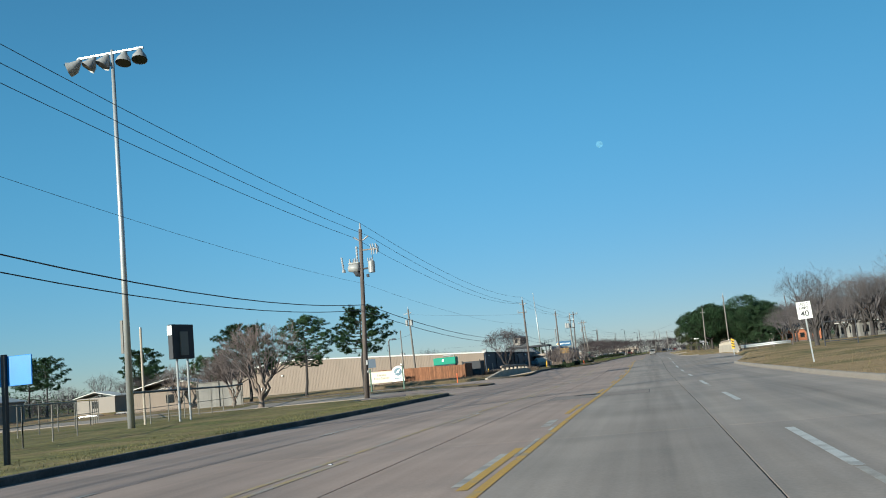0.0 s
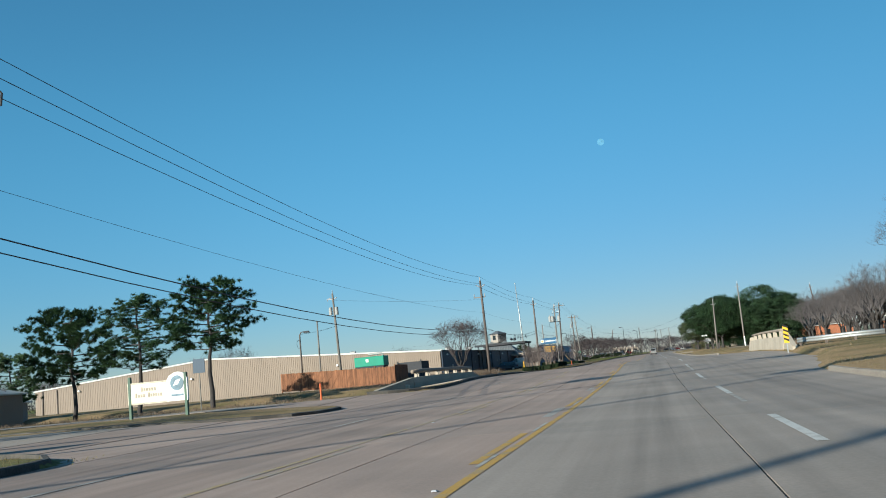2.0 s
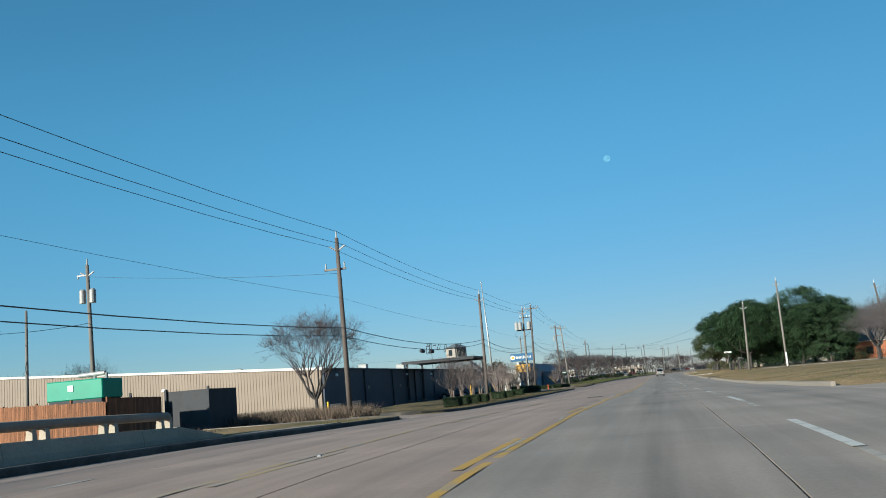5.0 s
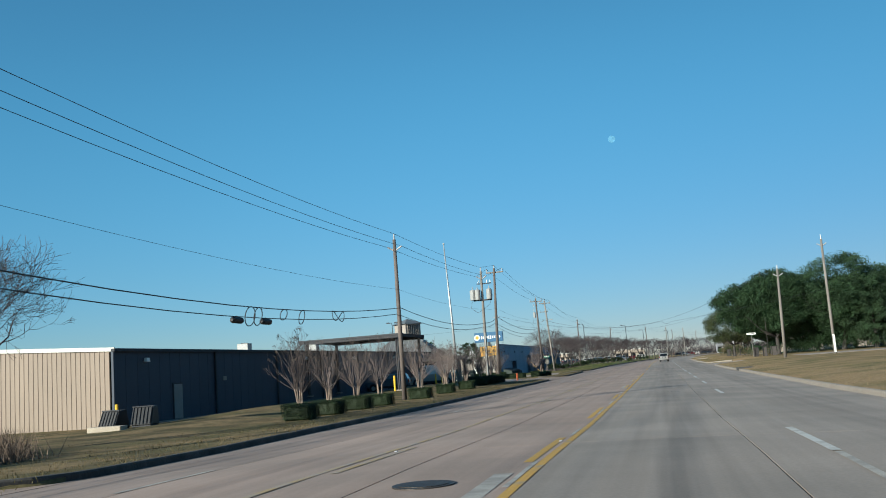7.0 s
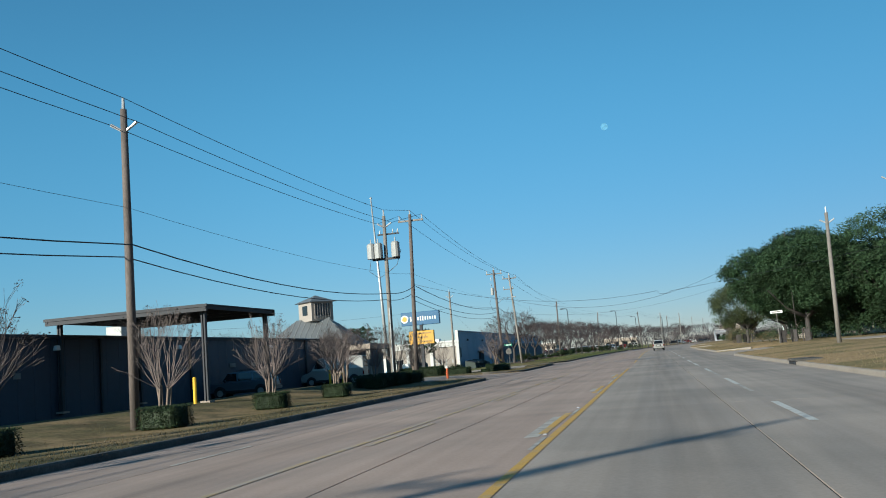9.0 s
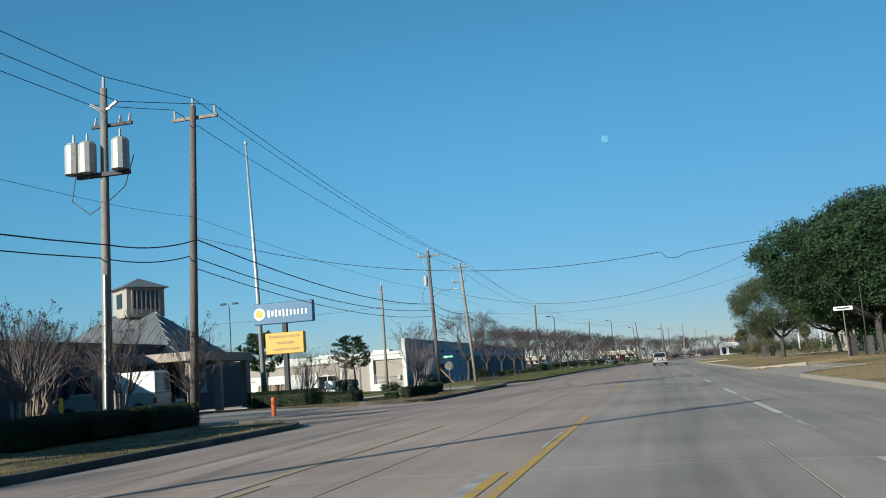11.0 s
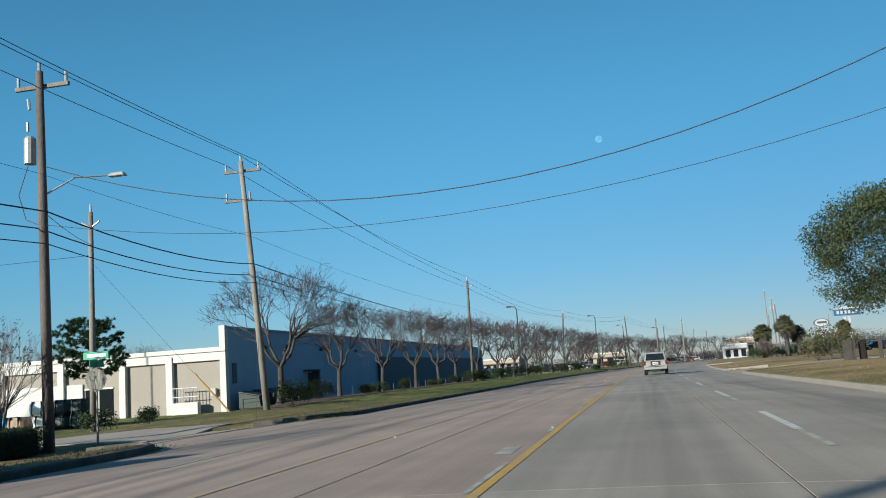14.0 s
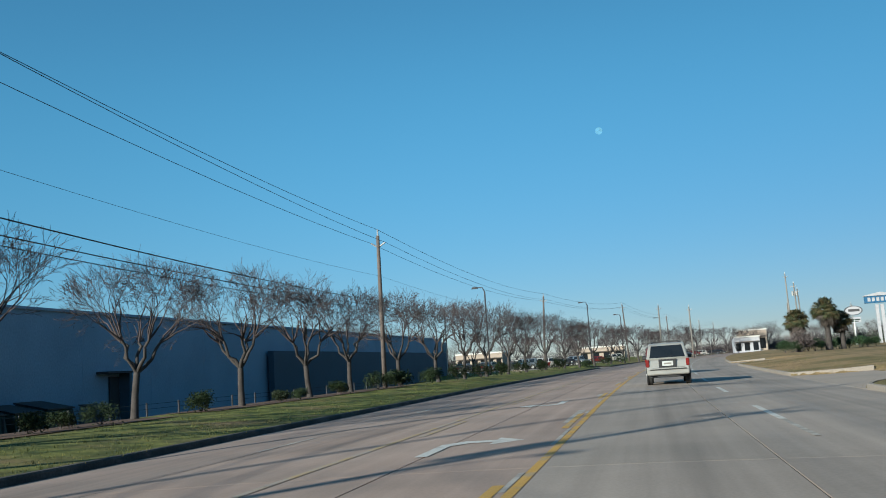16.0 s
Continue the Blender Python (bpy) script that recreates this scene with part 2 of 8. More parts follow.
def add_soil_and_shade(m):
    """Bare brown soil and thin turf, darkened for pole and tree shadows too, on the narrow lawn before the dark wall
    and the yard.
    """
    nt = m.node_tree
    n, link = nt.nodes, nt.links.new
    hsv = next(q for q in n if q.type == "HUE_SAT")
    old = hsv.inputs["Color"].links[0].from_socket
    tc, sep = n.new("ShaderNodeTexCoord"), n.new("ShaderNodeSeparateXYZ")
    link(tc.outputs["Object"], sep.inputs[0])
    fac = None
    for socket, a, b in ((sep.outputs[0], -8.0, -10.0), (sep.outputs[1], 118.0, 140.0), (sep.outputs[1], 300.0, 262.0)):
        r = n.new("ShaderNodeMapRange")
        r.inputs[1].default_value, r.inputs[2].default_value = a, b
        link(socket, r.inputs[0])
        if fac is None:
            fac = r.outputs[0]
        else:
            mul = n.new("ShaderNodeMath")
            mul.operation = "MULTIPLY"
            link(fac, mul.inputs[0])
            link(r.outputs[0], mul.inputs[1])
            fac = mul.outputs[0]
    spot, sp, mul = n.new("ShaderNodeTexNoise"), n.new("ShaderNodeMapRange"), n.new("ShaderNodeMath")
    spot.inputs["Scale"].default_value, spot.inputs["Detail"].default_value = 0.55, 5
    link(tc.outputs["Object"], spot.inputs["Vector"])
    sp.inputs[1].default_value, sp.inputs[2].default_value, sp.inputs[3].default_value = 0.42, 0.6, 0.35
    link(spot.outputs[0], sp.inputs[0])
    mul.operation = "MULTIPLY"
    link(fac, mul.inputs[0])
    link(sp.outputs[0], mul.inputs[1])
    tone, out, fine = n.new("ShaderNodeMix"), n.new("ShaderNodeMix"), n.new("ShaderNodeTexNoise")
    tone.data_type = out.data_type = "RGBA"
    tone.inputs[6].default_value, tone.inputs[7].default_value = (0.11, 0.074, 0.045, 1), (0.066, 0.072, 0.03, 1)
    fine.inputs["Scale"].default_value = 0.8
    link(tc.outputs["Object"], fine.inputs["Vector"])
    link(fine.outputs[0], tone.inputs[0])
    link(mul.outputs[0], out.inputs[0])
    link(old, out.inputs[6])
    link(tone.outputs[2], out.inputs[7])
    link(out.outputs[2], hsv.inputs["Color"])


add_regions(M_grass, (0.17, 0.175, 0.05), (0.062, 0.08, 0.025))
add_soil_and_shade(M_grass)
M_blade = mat("grass_blade", (0.22, 0.172, 0.10), 0.9, var=0.2, scale=0.16, fine=9, bump=0, col2=(0.137, 0.129, 0.0456), mask=(0.5, 0.66), spec=0.1, trans=0.3)
add_regions(M_blade, (0.17, 0.175, 0.055), (0.085, 0.105, 0.034))
add_soil_and_shade(M_blade)
M_dry = mat("dry_weeds", (0.19, 0.144, 0.11), 0.95, var=0.25, bump=0, trans=0.25, spec=0.1)
M_slab = mat("concrete_warm", (0.327, 0.247, 0.204), 0.85, var=0.07, scale=0.35, fine=25, bump=0.12, rand=0.05, col2=(0.285, 0.22, 0.184), spec=0.3)
M_slab3 = mat("concrete_outer_lane", (0.275, 0.212, 0.18), 0.85, var=0.08, scale=0.35, fine=25, bump=0.12, rand=0.05, col2=(0.235, 0.186, 0.16), spec=0.3)
M_slab2 = mat("concrete_grey", (0.30, 0.253, 0.217), 0.82, var=0.07, scale=0.3, fine=25, bump=0.12, rand=0.05, col2=(0.262, 0.224, 0.193), spec=0.3)


def add_traffic(m):
    """Oil-darkened lane middles and streaks along the way of travel."""
    nt = m.node_tree
    n, link = nt.nodes, nt.links.new
    hsv = next(q for q in n if q.type == "HUE_SAT")
    old = hsv.inputs["Color"].links[0].from_socket
    tc, sep = n.new("ShaderNodeTexCoord"), n.new("ShaderNodeSeparateXYZ")
    link(tc.outputs["Object"], sep.inputs[0])

    def op(kind, a, b):
        q = n.new("ShaderNodeMath")
        q.operation = kind
        for s, v in zip(q.inputs, (a, b)):
            if isinstance(v, (int, float)):
                s.default_value = v
            else:
                link(v, s)
        return q.outputs[0]

    past = op("MAXIMUM", op("SUBTRACT", sep.outputs[1], 290.0), 0.0)
    u = op("SUBTRACT", sep.outputs[0], op("DIVIDE", op("MULTIPLY", past, past), 2900.0))
    total = None
    for centre, k in ((0.25, 1.0), (3.95, 0.9), (-6.2, 0.8), (-9.3, 0.8)):
        d = op("DIVIDE", op("SUBTRACT", u, centre), 0.55)
        g = op("MULTIPLY", op("POWER", 2.718, op("MULTIPLY", op("MULTIPLY", d, d), -1.0)), k)
        total = g if total is None else op("ADD", total, g)
    comb, streak = n.new("ShaderNodeCombineXYZ"), n.new("ShaderNodeTexNoise")
    link(op("MULTIPLY", u, 3.2), comb.inputs[0])
    link(op("MULTIPLY", sep.outputs[1], 0.06), comb.inputs[1])
    link(comb.outputs[0], streak.inputs["Vector"])
    streak.inputs["Scale"].default_value, streak.inputs["Detail"].default_value = 1.0, 5
    blot = n.new("ShaderNodeTexNoise")
    blot.inputs["Scale"].default_value, blot.inputs["Detail"].default_value = 0.22, 6
    link(tc.outputs["Object"], blot.inputs["Vector"])
    dark = op("MULTIPLY", total, op("ADD", op("MULTIPLY", streak.outputs[0], 0.26), 0.02))
    dark = op("ADD", dark, op("MULTIPLY", op("SUBTRACT", streak.outputs[0], 0.42), 0.5))
    dark = op("ADD", dark, op("MULTIPLY", op("SUBTRACT", blot.outputs[0], 0.5), 0.55))
    mix = n.new("ShaderNodeMix")
    mix.data_type = "RGBA"
    mix.blend_type = "MULTIPLY"
    mix.inputs[0].default_value = 1.0
    gain = n.new("ShaderNodeCombineColor")
    f = op("SUBTRACT", 1.0, dark)
    for s in gain.inputs:
        link(f, s)
    link(old, mix.inputs[6])
    link(gain.outputs[0], mix.inputs[7])
    link(mix.outputs[2], hsv.inputs["Color"])


add_traffic(M_slab)
add_traffic(M_slab2)
add_traffic(M_slab3)
M_joint = mat("joint_tar", (0.05, 0.045, 0.04), 0.8, bump=0.1)
# stained kerb concrete, darkened for its shaded side; the pale twin is sunlit
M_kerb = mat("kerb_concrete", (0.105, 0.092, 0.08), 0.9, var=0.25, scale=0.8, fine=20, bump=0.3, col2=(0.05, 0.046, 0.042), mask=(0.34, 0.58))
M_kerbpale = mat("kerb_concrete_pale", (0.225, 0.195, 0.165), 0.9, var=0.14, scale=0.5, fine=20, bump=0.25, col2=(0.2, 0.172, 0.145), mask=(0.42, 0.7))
M_walk = mat("drive_concrete", (0.289, 0.243, 0.205), 0.9, var=0.1, scale=0.4, fine=20, bump=0.2)
M_white = mat("road_white", (0.502, 0.486, 0.456), 0.7, var=0.1, scale=3, fine=40, bump=0.1, col2=(0.342, 0.319, 0.289), mask=(0.5, 0.68))
M_faded = mat("road_white_faded", (0.38, 0.35, 0.312), 0.8, var=0.1, scale=2, fine=40, bump=0.1, col2=(0.251, 0.228, 0.205), mask=(0.4, 0.6))
M_yellow = mat("road_yellow", (0.426, 0.258, 0.0456), 0.7, var=0.12, scale=2.0, fine=40, bump=0.1, col2=(0.304, 0.236, 0.144), mask=(0.52, 0.66))
M_yfaded = mat("road_yellow_faded", (0.342, 0.251, 0.129), 0.8, var=0.1, scale=1.5, fine=40, bump=0.1, col2=(0.296, 0.251, 0.213), mask=(0.4, 0.6))
M_iron = mat("cast_iron", (0.07, 0.06, 0.055), 0.6, 0.7, bump=0.4)
M_pole = mat("pole_wood", (0.112, 0.092, 0.083), 0.9, var=0.3, scale=0.8, fine=14, bump=0.5, rand=0.2, stretch=(4, 4, 0.4))
M_polegrey = mat("pole_wood_grey", (0.185, 0.168, 0.152), 0.9, var=0.25, scale=0.8, fine=14, bump=0.5, rand=0.15, stretch=(4, 4, 0.4))
M_galv = mat("galvanised", (0.418, 0.426, 0.426), 0.45, 0.5, var=0.1, bump=0.05)
M_gear = mat("grey_enamel", (0.30, 0.30, 0.295), 0.5, 0.1, var=0.12, scale=6, bump=0.05)
M_porc = mat("porcelain", (0.34, 0.34, 0.35), 0.25, bump=0)
M_wire = mat("cable", (0.03, 0.03, 0.035), 0.6, bump=0)
M_black = mat("black_paint", (0.02, 0.02, 0.023), 0.5, bump=0.05)
M_bark = mat("bark", (0.055, 0.048, 0.046), 0.95, var=0.3, scale=3, fine=30, bump=0.6)
M_barkpale = mat("bark_pale", (0.2, 0.155, 0.125), 0.85, var=0.25, scale=4, fine=30, bump=0.3)
M_twig = mat("twig", (0.062, 0.049, 0.05), 0.9, var=0.25, bump=0)
M_twiggrey = mat("twig_grey", (0.092, 0.081, 0.082), 0.9, var=0.25, bump=0)
M_twigred = mat("twig_red", (0.125, 0.1, 0.094), 0.9, var=0.25, bump=0)
M_oak = mat("oak_leaf", (0.043, 0.075, 0.033), 0.6, var=0.4, scale=0.5, fine=4, bump=0, rand=0.12, col2=(0.022, 0.038, 0.017), trans=0.2, spec=0.25)
M_oaklight = mat("small_oak_leaf", (0.075, 0.09, 0.04), 0.6, var=0.4, scale=0.6, fine=5, bump=0, rand=0.1, col2=(0.04, 0.05, 0.024), trans=0.25, spec=0.25)
M_pine = mat("pine_needles", (0.05, 0.088, 0.036), 0.6, var=0.3, scale=0.8, fine=6, bump=0, col2=(0.028, 0.045, 0.018), trans=0.2, spec=0.2)
M_hedge = mat("hedge_leaf", (0.026, 0.04, 0.016), 0.6, var=0.35, scale=2, fine=12, bump=0, trans=0.2, rand=0.15, spec=0.25)
M_dead = mat("dead_leaf", (0.085, 0.07, 0.06), 0.9, var=0.3, bump=0, trans=0.2)
M_palm = mat("palm_frond", (0.05, 0.06, 0.026), 0.6, var=0.35, bump=0, col2=(0.11, 0.085, 0.04), trans=0.2)
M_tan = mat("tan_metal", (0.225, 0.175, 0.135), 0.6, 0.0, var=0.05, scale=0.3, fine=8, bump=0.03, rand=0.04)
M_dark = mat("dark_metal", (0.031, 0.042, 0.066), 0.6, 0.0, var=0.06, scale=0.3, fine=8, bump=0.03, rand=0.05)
M_trim = mat("white_trim", (0.547, 0.532, 0.502), 0.6, var=0.08, bump=0.03)
M_roof = mat("roof_metal", (0.471, 0.464, 0.441), 0.5, 0.2, var=0.06, bump=0.03)
M_seam = mat("standing_seam", (0.152, 0.16, 0.167), 0.5, 0.3, var=0.08, bump=0.03)
M_door = mat("steel_door", (0.258, 0.236, 0.213), 0.6, var=0.06, bump=0.03)
M_picket = mat("cedar", (0.205, 0.092, 0.045), 0.85, var=0.3, scale=2, fine=20, bump=0.4, rand=0.3, stretch=(5, 5, 0.6))
M_green = mat("green_enamel", (0.02, 0.24, 0.15), 0.45, var=0.08, bump=0.03)
M_parapet = mat("parapet_concrete", (0.395, 0.342, 0.274), 0.9, var=0.12, scale=0.6, fine=18, bump=0.25)
M_rail = mat("rail_concrete", (0.274, 0.22, 0.175), 0.85, var=0.15, scale=1, bump=0.2)
M_steel = mat("dark_steel", (0.042, 0.043, 0.05), 0.75, 0.0, var=0.15, bump=0.05)
M_ypaint = mat("yellow_paint", (0.70, 0.42, 0.02), 0.5, var=0.08, bump=0.03)
M_orange = mat("orange_plastic", (0.6, 0.13, 0.04), 0.5, bump=0)
M_bluesign = mat("park_sign_blue", (0.03, 0.20, 0.62), 0.4, var=0.1, bump=0)
M_amber = mat("sign_amber", (0.52, 0.29, 0.035), 0.5, var=0.05, bump=0)
M_signw = mat("sign_white", (0.80, 0.79, 0.75), 0.5, var=0.04, bump=0)
M_cream = mat("sign_cream", (0.62, 0.57, 0.46), 0.6, var=0.05, bump=0.02)
M_sgreen = mat("street_green", (0.01, 0.22, 0.12), 0.4, bump=0)
M_postg = mat("green_post", (0.07, 0.12, 0.085), 0.6, bump=0.1)
M_glass = mat("dark_glass", (0.012, 0.014, 0.017), 0.06, var=0.05, bump=0, spec=0.6)
M_carw = mat("car_silver", (0.34, 0.33, 0.31), 0.3, 0.35, var=0.03, bump=0, spec=0.6)
M_card = mat("car_dark", (0.022, 0.022, 0.026), 0.25, 0.2, var=0.05, bump=0, spec=0.6)
M_carr = mat("car_maroon", (0.09, 0.012, 0.012), 0.25, 0.2, var=0.05, bump=0, spec=0.6)
M_carb = mat("car_blue", (0.09, 0.11, 0.14), 0.3, 0.3, var=0.05, bump=0, spec=0.6)
M_cars = mat("car_white", (0.532, 0.532, 0.524), 0.3, 0.1, var=0.03, bump=0, spec=0.6)
M_tyre = mat("tyre", (0.02, 0.02, 0.02), 0.85, bump=0.2)
M_rim = mat("wheel_rim", (0.42, 0.41, 0.40), 0.35, 0.7, bump=0)
M_tail = mat("tail_lamp", (0.14, 0.012, 0.01), 0.25, bump=0)
M_plate = mat("plate", (0.45, 0.46, 0.46), 0.5, bump=0)
M_brick = mat("house_brick", (0.319, 0.125, 0.0646), 0.9, var=0.2, scale=3, fine=30, bump=0.3)
M_stucco = mat("stucco", (0.319, 0.266, 0.22), 0.9, var=0.08, scale=0.5, fine=15, bump=0.15)
M_shingle = mat("shingle", (0.152, 0.129, 0.114), 0.9, var=0.2, scale=2, fine=20, bump=0.3)
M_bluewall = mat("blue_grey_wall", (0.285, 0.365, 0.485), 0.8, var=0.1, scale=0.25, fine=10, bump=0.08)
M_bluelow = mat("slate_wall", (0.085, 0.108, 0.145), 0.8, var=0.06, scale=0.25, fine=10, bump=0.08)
M_whitewall = mat("white_wall", (0.49, 0.48, 0.465), 0.8, var=0.04, scale=0.3, fine=10, bump=0.08)
M_beige = mat("beige_wall", (0.27, 0.238, 0.21), 0.85, var=0.05, scale=0.3, fine=10, bump=0.1)
M_paint = mat("dull_white_paint", (0.36, 0.36, 0.39), 0.7, var=0.12, bump=0.05)
M_mulch = mat("mulch", (0.0988, 0.057, 0.038), 0.95, var=0.4, fine=25, bump=0.8)
M_bale = mat("baled_card", (0.304, 0.22, 0.16), 0.9, var=0.35, scale=3, fine=12, bump=0.6, rand=0.25)
M_tarp = mat("blue_wrap", (0.05, 0.22, 0.48), 0.5, var=0.25, scale=4, bump=0.3)
M_dkgreen = mat("dumpster_green", (0.022, 0.035, 0.03), 0.6, var=0.15, bump=0.1)
M_fpost = mat("weathered_fence_steel", (0.182, 0.171, 0.152), 0.6, 0.3, var=0.15, bump=0.05)
M_mesh = mat("chain_link", (0.22, 0.22, 0.22), 0.5, 0.5, bump=0)
M_greypan = mat("grey_panel", (0.205, 0.194, 0.179), 0.8, var=0.1, scale=1, bump=0.1, rand=0.1)
M_moon = mat("moon_rock", (0.125, 0.30, 0.49), 1.0, var=0.15, scale=0.08, fine=0.4, bump=0)
M_bar = mat("dark_lettering", (0.05, 0.05, 0.055), 0.6, bump=0)
M_emblem = mat("emblem_blue", (0.16, 0.23, 0.29), 0.6, var=0.25, scale=6, bump=0)
M_paletan = mat("pale_tan_lettering", (0.36, 0.31, 0.25), 0.6, bump=0)
M_goldbar = mat("gold_lettering", (0.34, 0.22, 0.07), 0.6, bump=0)

# ---- ground and road ----
COLS_L = [-3000, -1200, -500, -250, -150, -110, -90, -75, -60, -50, -42, -36, -31, -27, -24, -21, -19, -17, -15.5, -14.4, -13.8, -13.2, -12.6, -12.1, -11.6, -11.3, -11.14]
COLS_R = [5.94, 6.1, 6.4, 6.9, 7.4, 8.0, 8.6, 9.2, 10.5, 12, 14, 17, 21, 26, 32, 40, 52, 70, 100, 150, 300, 700, 1500, 3000]
ROWS_Y = [-3000, -900, -300, -140] + sorted({float(i) for i in range(-80, 561, 2)} | {e + q * k * 0.4 for a, b in DRIVES_L + DRIVES_R for e, q in ((a, -1), (b, 1)) for k in range(9)}) + [600, 680, 800, 1000, 1400, 2200, 4200]


def ground_sheet():
    b = Build()
    rows = []
    for y in ROWS_Y:
        row = []
        for u in COLS_L + [-11.12, 5.92] + COLS_R:
            if u in (-11.12, 5.92):
                z = road_z(u, y) - 0.6
            else:
                z = land(u, y)
                if (KL > u > -16 and outside_nose(KL - u, y, DRIVES_L) > 0.5) or (KR < u < 9 and outside_nose(u - KR, y, DRIVES_R) > 0.5):
                    z -= 0.05
                if abs(u) > 20:
                    z += 0.12 * noise.noise((u * 0.05, y * 0.05, 0)) * min(1, (abs(u) - 20) / 20)
            row.append(len(b.v))
            b.v.append((u + bend(y), y, z))
        rows.append(row)
    for r, s in zip(rows, rows[1:]):
        for i in range(len(r) - 1):
            b.f.append((r[i], r[i + 1], s[i + 1], s[i]))
    return solid("ground", b, M_grass, "dormant tan and green winter lawn, mown short", "ground", "structure", smooth=True)


ground = ground_sheet()


def strip(u0, u1, y0, y1, lift, fn, step=3.0, nu=1):
    """A ribbon along the road from u0 to u1, y0 to y1, lifted over the height fn."""
    b = Build()
    ny = max(1, math.ceil((y1 - y0) / step))
    for i in range(ny + 1):
        y = y0 + (y1 - y0) * i / ny
        for j in range(nu + 1):
            u = u0 + (u1 - u0) * j / nu
            b.v.append((u + bend(y), y, fn(u, y) + lift))
    w = nu + 1
    for i in range(ny):
        for j in range(nu):
            k = i * w + j
            b.f.append((k, k + 1, k + w + 1, k + w))
    return b


def skirt(b, w, depth):
    """Closes the rim of a ribbon w vertices wide with sides that reach down."""
    n = len(b.v)
    rim = [i for i in range(w)] + [k * w + w - 1 for k in range(1, n // w)] + [n - 1 - i for i in range(1, w)] + [k * w for k in range(n // w - 2, 0, -1)]
    base = len(b.v)
    b.v += [(b.v[i][0], b.v[i][1], b.v[i][2] - depth) for i in rim]
    m = len(rim)
    b.f += [(rim[i], base + i, base + (i + 1) % m, rim[(i + 1) % m]) for i in range(m)]


def slab_mesh(u0, u1, y0, y1):
    b = strip(u0, u1, y0, y1, 0, road_z, 3.0, 2)
    skirt(b, 3, 0.08)
    return b


road = solid("road", strip(KL - 0.02, KR + 0.02, -80, 901, -0.014, road_z, 3, 8), M_joint, "concrete five-lane road with tarred joints", "road", "structure")
STRIPS = [(KL, -7.62, M_slab3), (-7.6, -3.51, M_slab), (-3.485, 1.19, M_slab), (1.215, KR, M_slab2)]


def road_slabs():
    for u0, u1, m in STRIPS:
        y = -80.0
        while y < 430:
            length = 12.0
            if u1 == 1.19:
                part("slab", slab_mesh(u0, -1.52, y, y + length - 0.012), M_slab, road)
                part("slab", slab_mesh(-1.52, u1, y, y + length - 0.012), M_slab2, road)
            else:
                part("slab", slab_mesh(u0, u1, y, y + length - 0.012), m, road)
            y += length
    part("far_surface", strip(KL, KR, 430, 900, 0.0, road_z, 6, 6), M_slab, road)


def kerb(side, y0, y1, ret0=True, ret1=True):
    """A kerb with a rounded nose at each drive."""
    edge = KL if side < 0 else KR
    R = NOSE
    line = []
    if ret0:
        line += [(edge + side * (R - R * math.sin(a)), y0 + R - R * math.cos(a)) for a in (0.0, 0.35, 0.7, 1.1, 1.4)]
    n = max(2, int((y1 - y0) / 3))
    a0, a1 = (y0 + R if ret0 else y0), (y1 - R if ret1 else y1)
    line += [(edge, a0 + (a1 - a0) * i / n) for i in range(n + 1)]
    if ret1:
        line += [(edge + side * (R - R * math.sin(a)), y1 - R + R * math.cos(a)) for a in (1.4, 1.1, 0.7, 0.35, 0.0)]
    b = Build()
    for i, (u, y) in enumerate(line):
        p, q = line[max(0, i - 1)], line[min(len(line) - 1, i + 1)]
        d = Vector((q[0] - p[0], q[1] - p[1])).normalized()
        if side < 0:
            out = Vector((-d.y, d.x))
        else:
            out = Vector((d.y, -d.x))
        z = road_z(u, y) - (fall(u, y) if side < 0 else 0) + abs(u - edge) * (0.03 if side < 0 else 0.05)
        wob = 0.012 * noise.noise((u, y * 0.3, 2))
        for off, h in ((0.0, -0.1), (0.02, 0.12), (0.05, 0.155), (0.17, 0.16), (0.18, -0.1)):
            b.v.append((u + out.x * off + bend(y), y + out.y * off, z + h + (wob if h > 0 else 0)))
    for i in range(len(line) - 1):
        for j in range(4):
            k = i * 5 + j
            b.f.append((k, k + 1, k + 6, k + 5))
    b.f.append((0, 1, 2, 3, 4))
    b.f.append(tuple(len(b.v) - 1 - i for i in range(5)))
    return solid("kerb", b, M_kerb if side < 0 else M_kerbpale, "dirt-stained concrete kerb beside the lawn, its shaded side coloured dark" if side < 0 else "concrete kerb beside the road, its sunlit tone put into the colour", "kerb", "structure")


def kerbs():
    y = -80.0
    for a, b_ in DRIVES_L:
        kerb(-1, y, a, y > -80, True)
        y = b_
    kerb(-1, y, 560, True, False)
    kerb(1, -80.0, 68.0, False, False)
    y = 119.5
    for a, b_ in DRIVES_R:
        kerb(1, y, a, y > 119.5, True)
        y = b_
    kerb(1, y, 560, True, False)


kerbs()


def pad(name, u0, u1, y0, y1, material, label, lift=0.02, nu=8):
    b = strip(u0, u1, y0, y1, lift, lambda u, y: land(min(u, KL - 0.01) if u < 0 else max(u, KR + 0.01), y), 1.5, nu)
    skirt(b, nu + 1, 0.3)
    return solid(name, b, material, label, "drive", "structure")


def apron(side, u1, y0, y1, material, label, nu=6):
    """The sloping mouth of a drive, which runs in under the kerb noses."""
    edge = KL if side < 0 else KR
    fn = lambda u, y: road_z(edge, y) + abs(u - edge) * (0.02 if side < 0 else 0.03) - (fall(u, y) if side < 0 else 0)
    b = strip(edge, u1, y0 - NOSE + 0.1, y1 + NOSE - 0.1, 0.006, fn, 1.0, nu)
    skirt(b, nu + 1, 0.3)
    return solid("driveway", b, material, label, "drive", "structure")


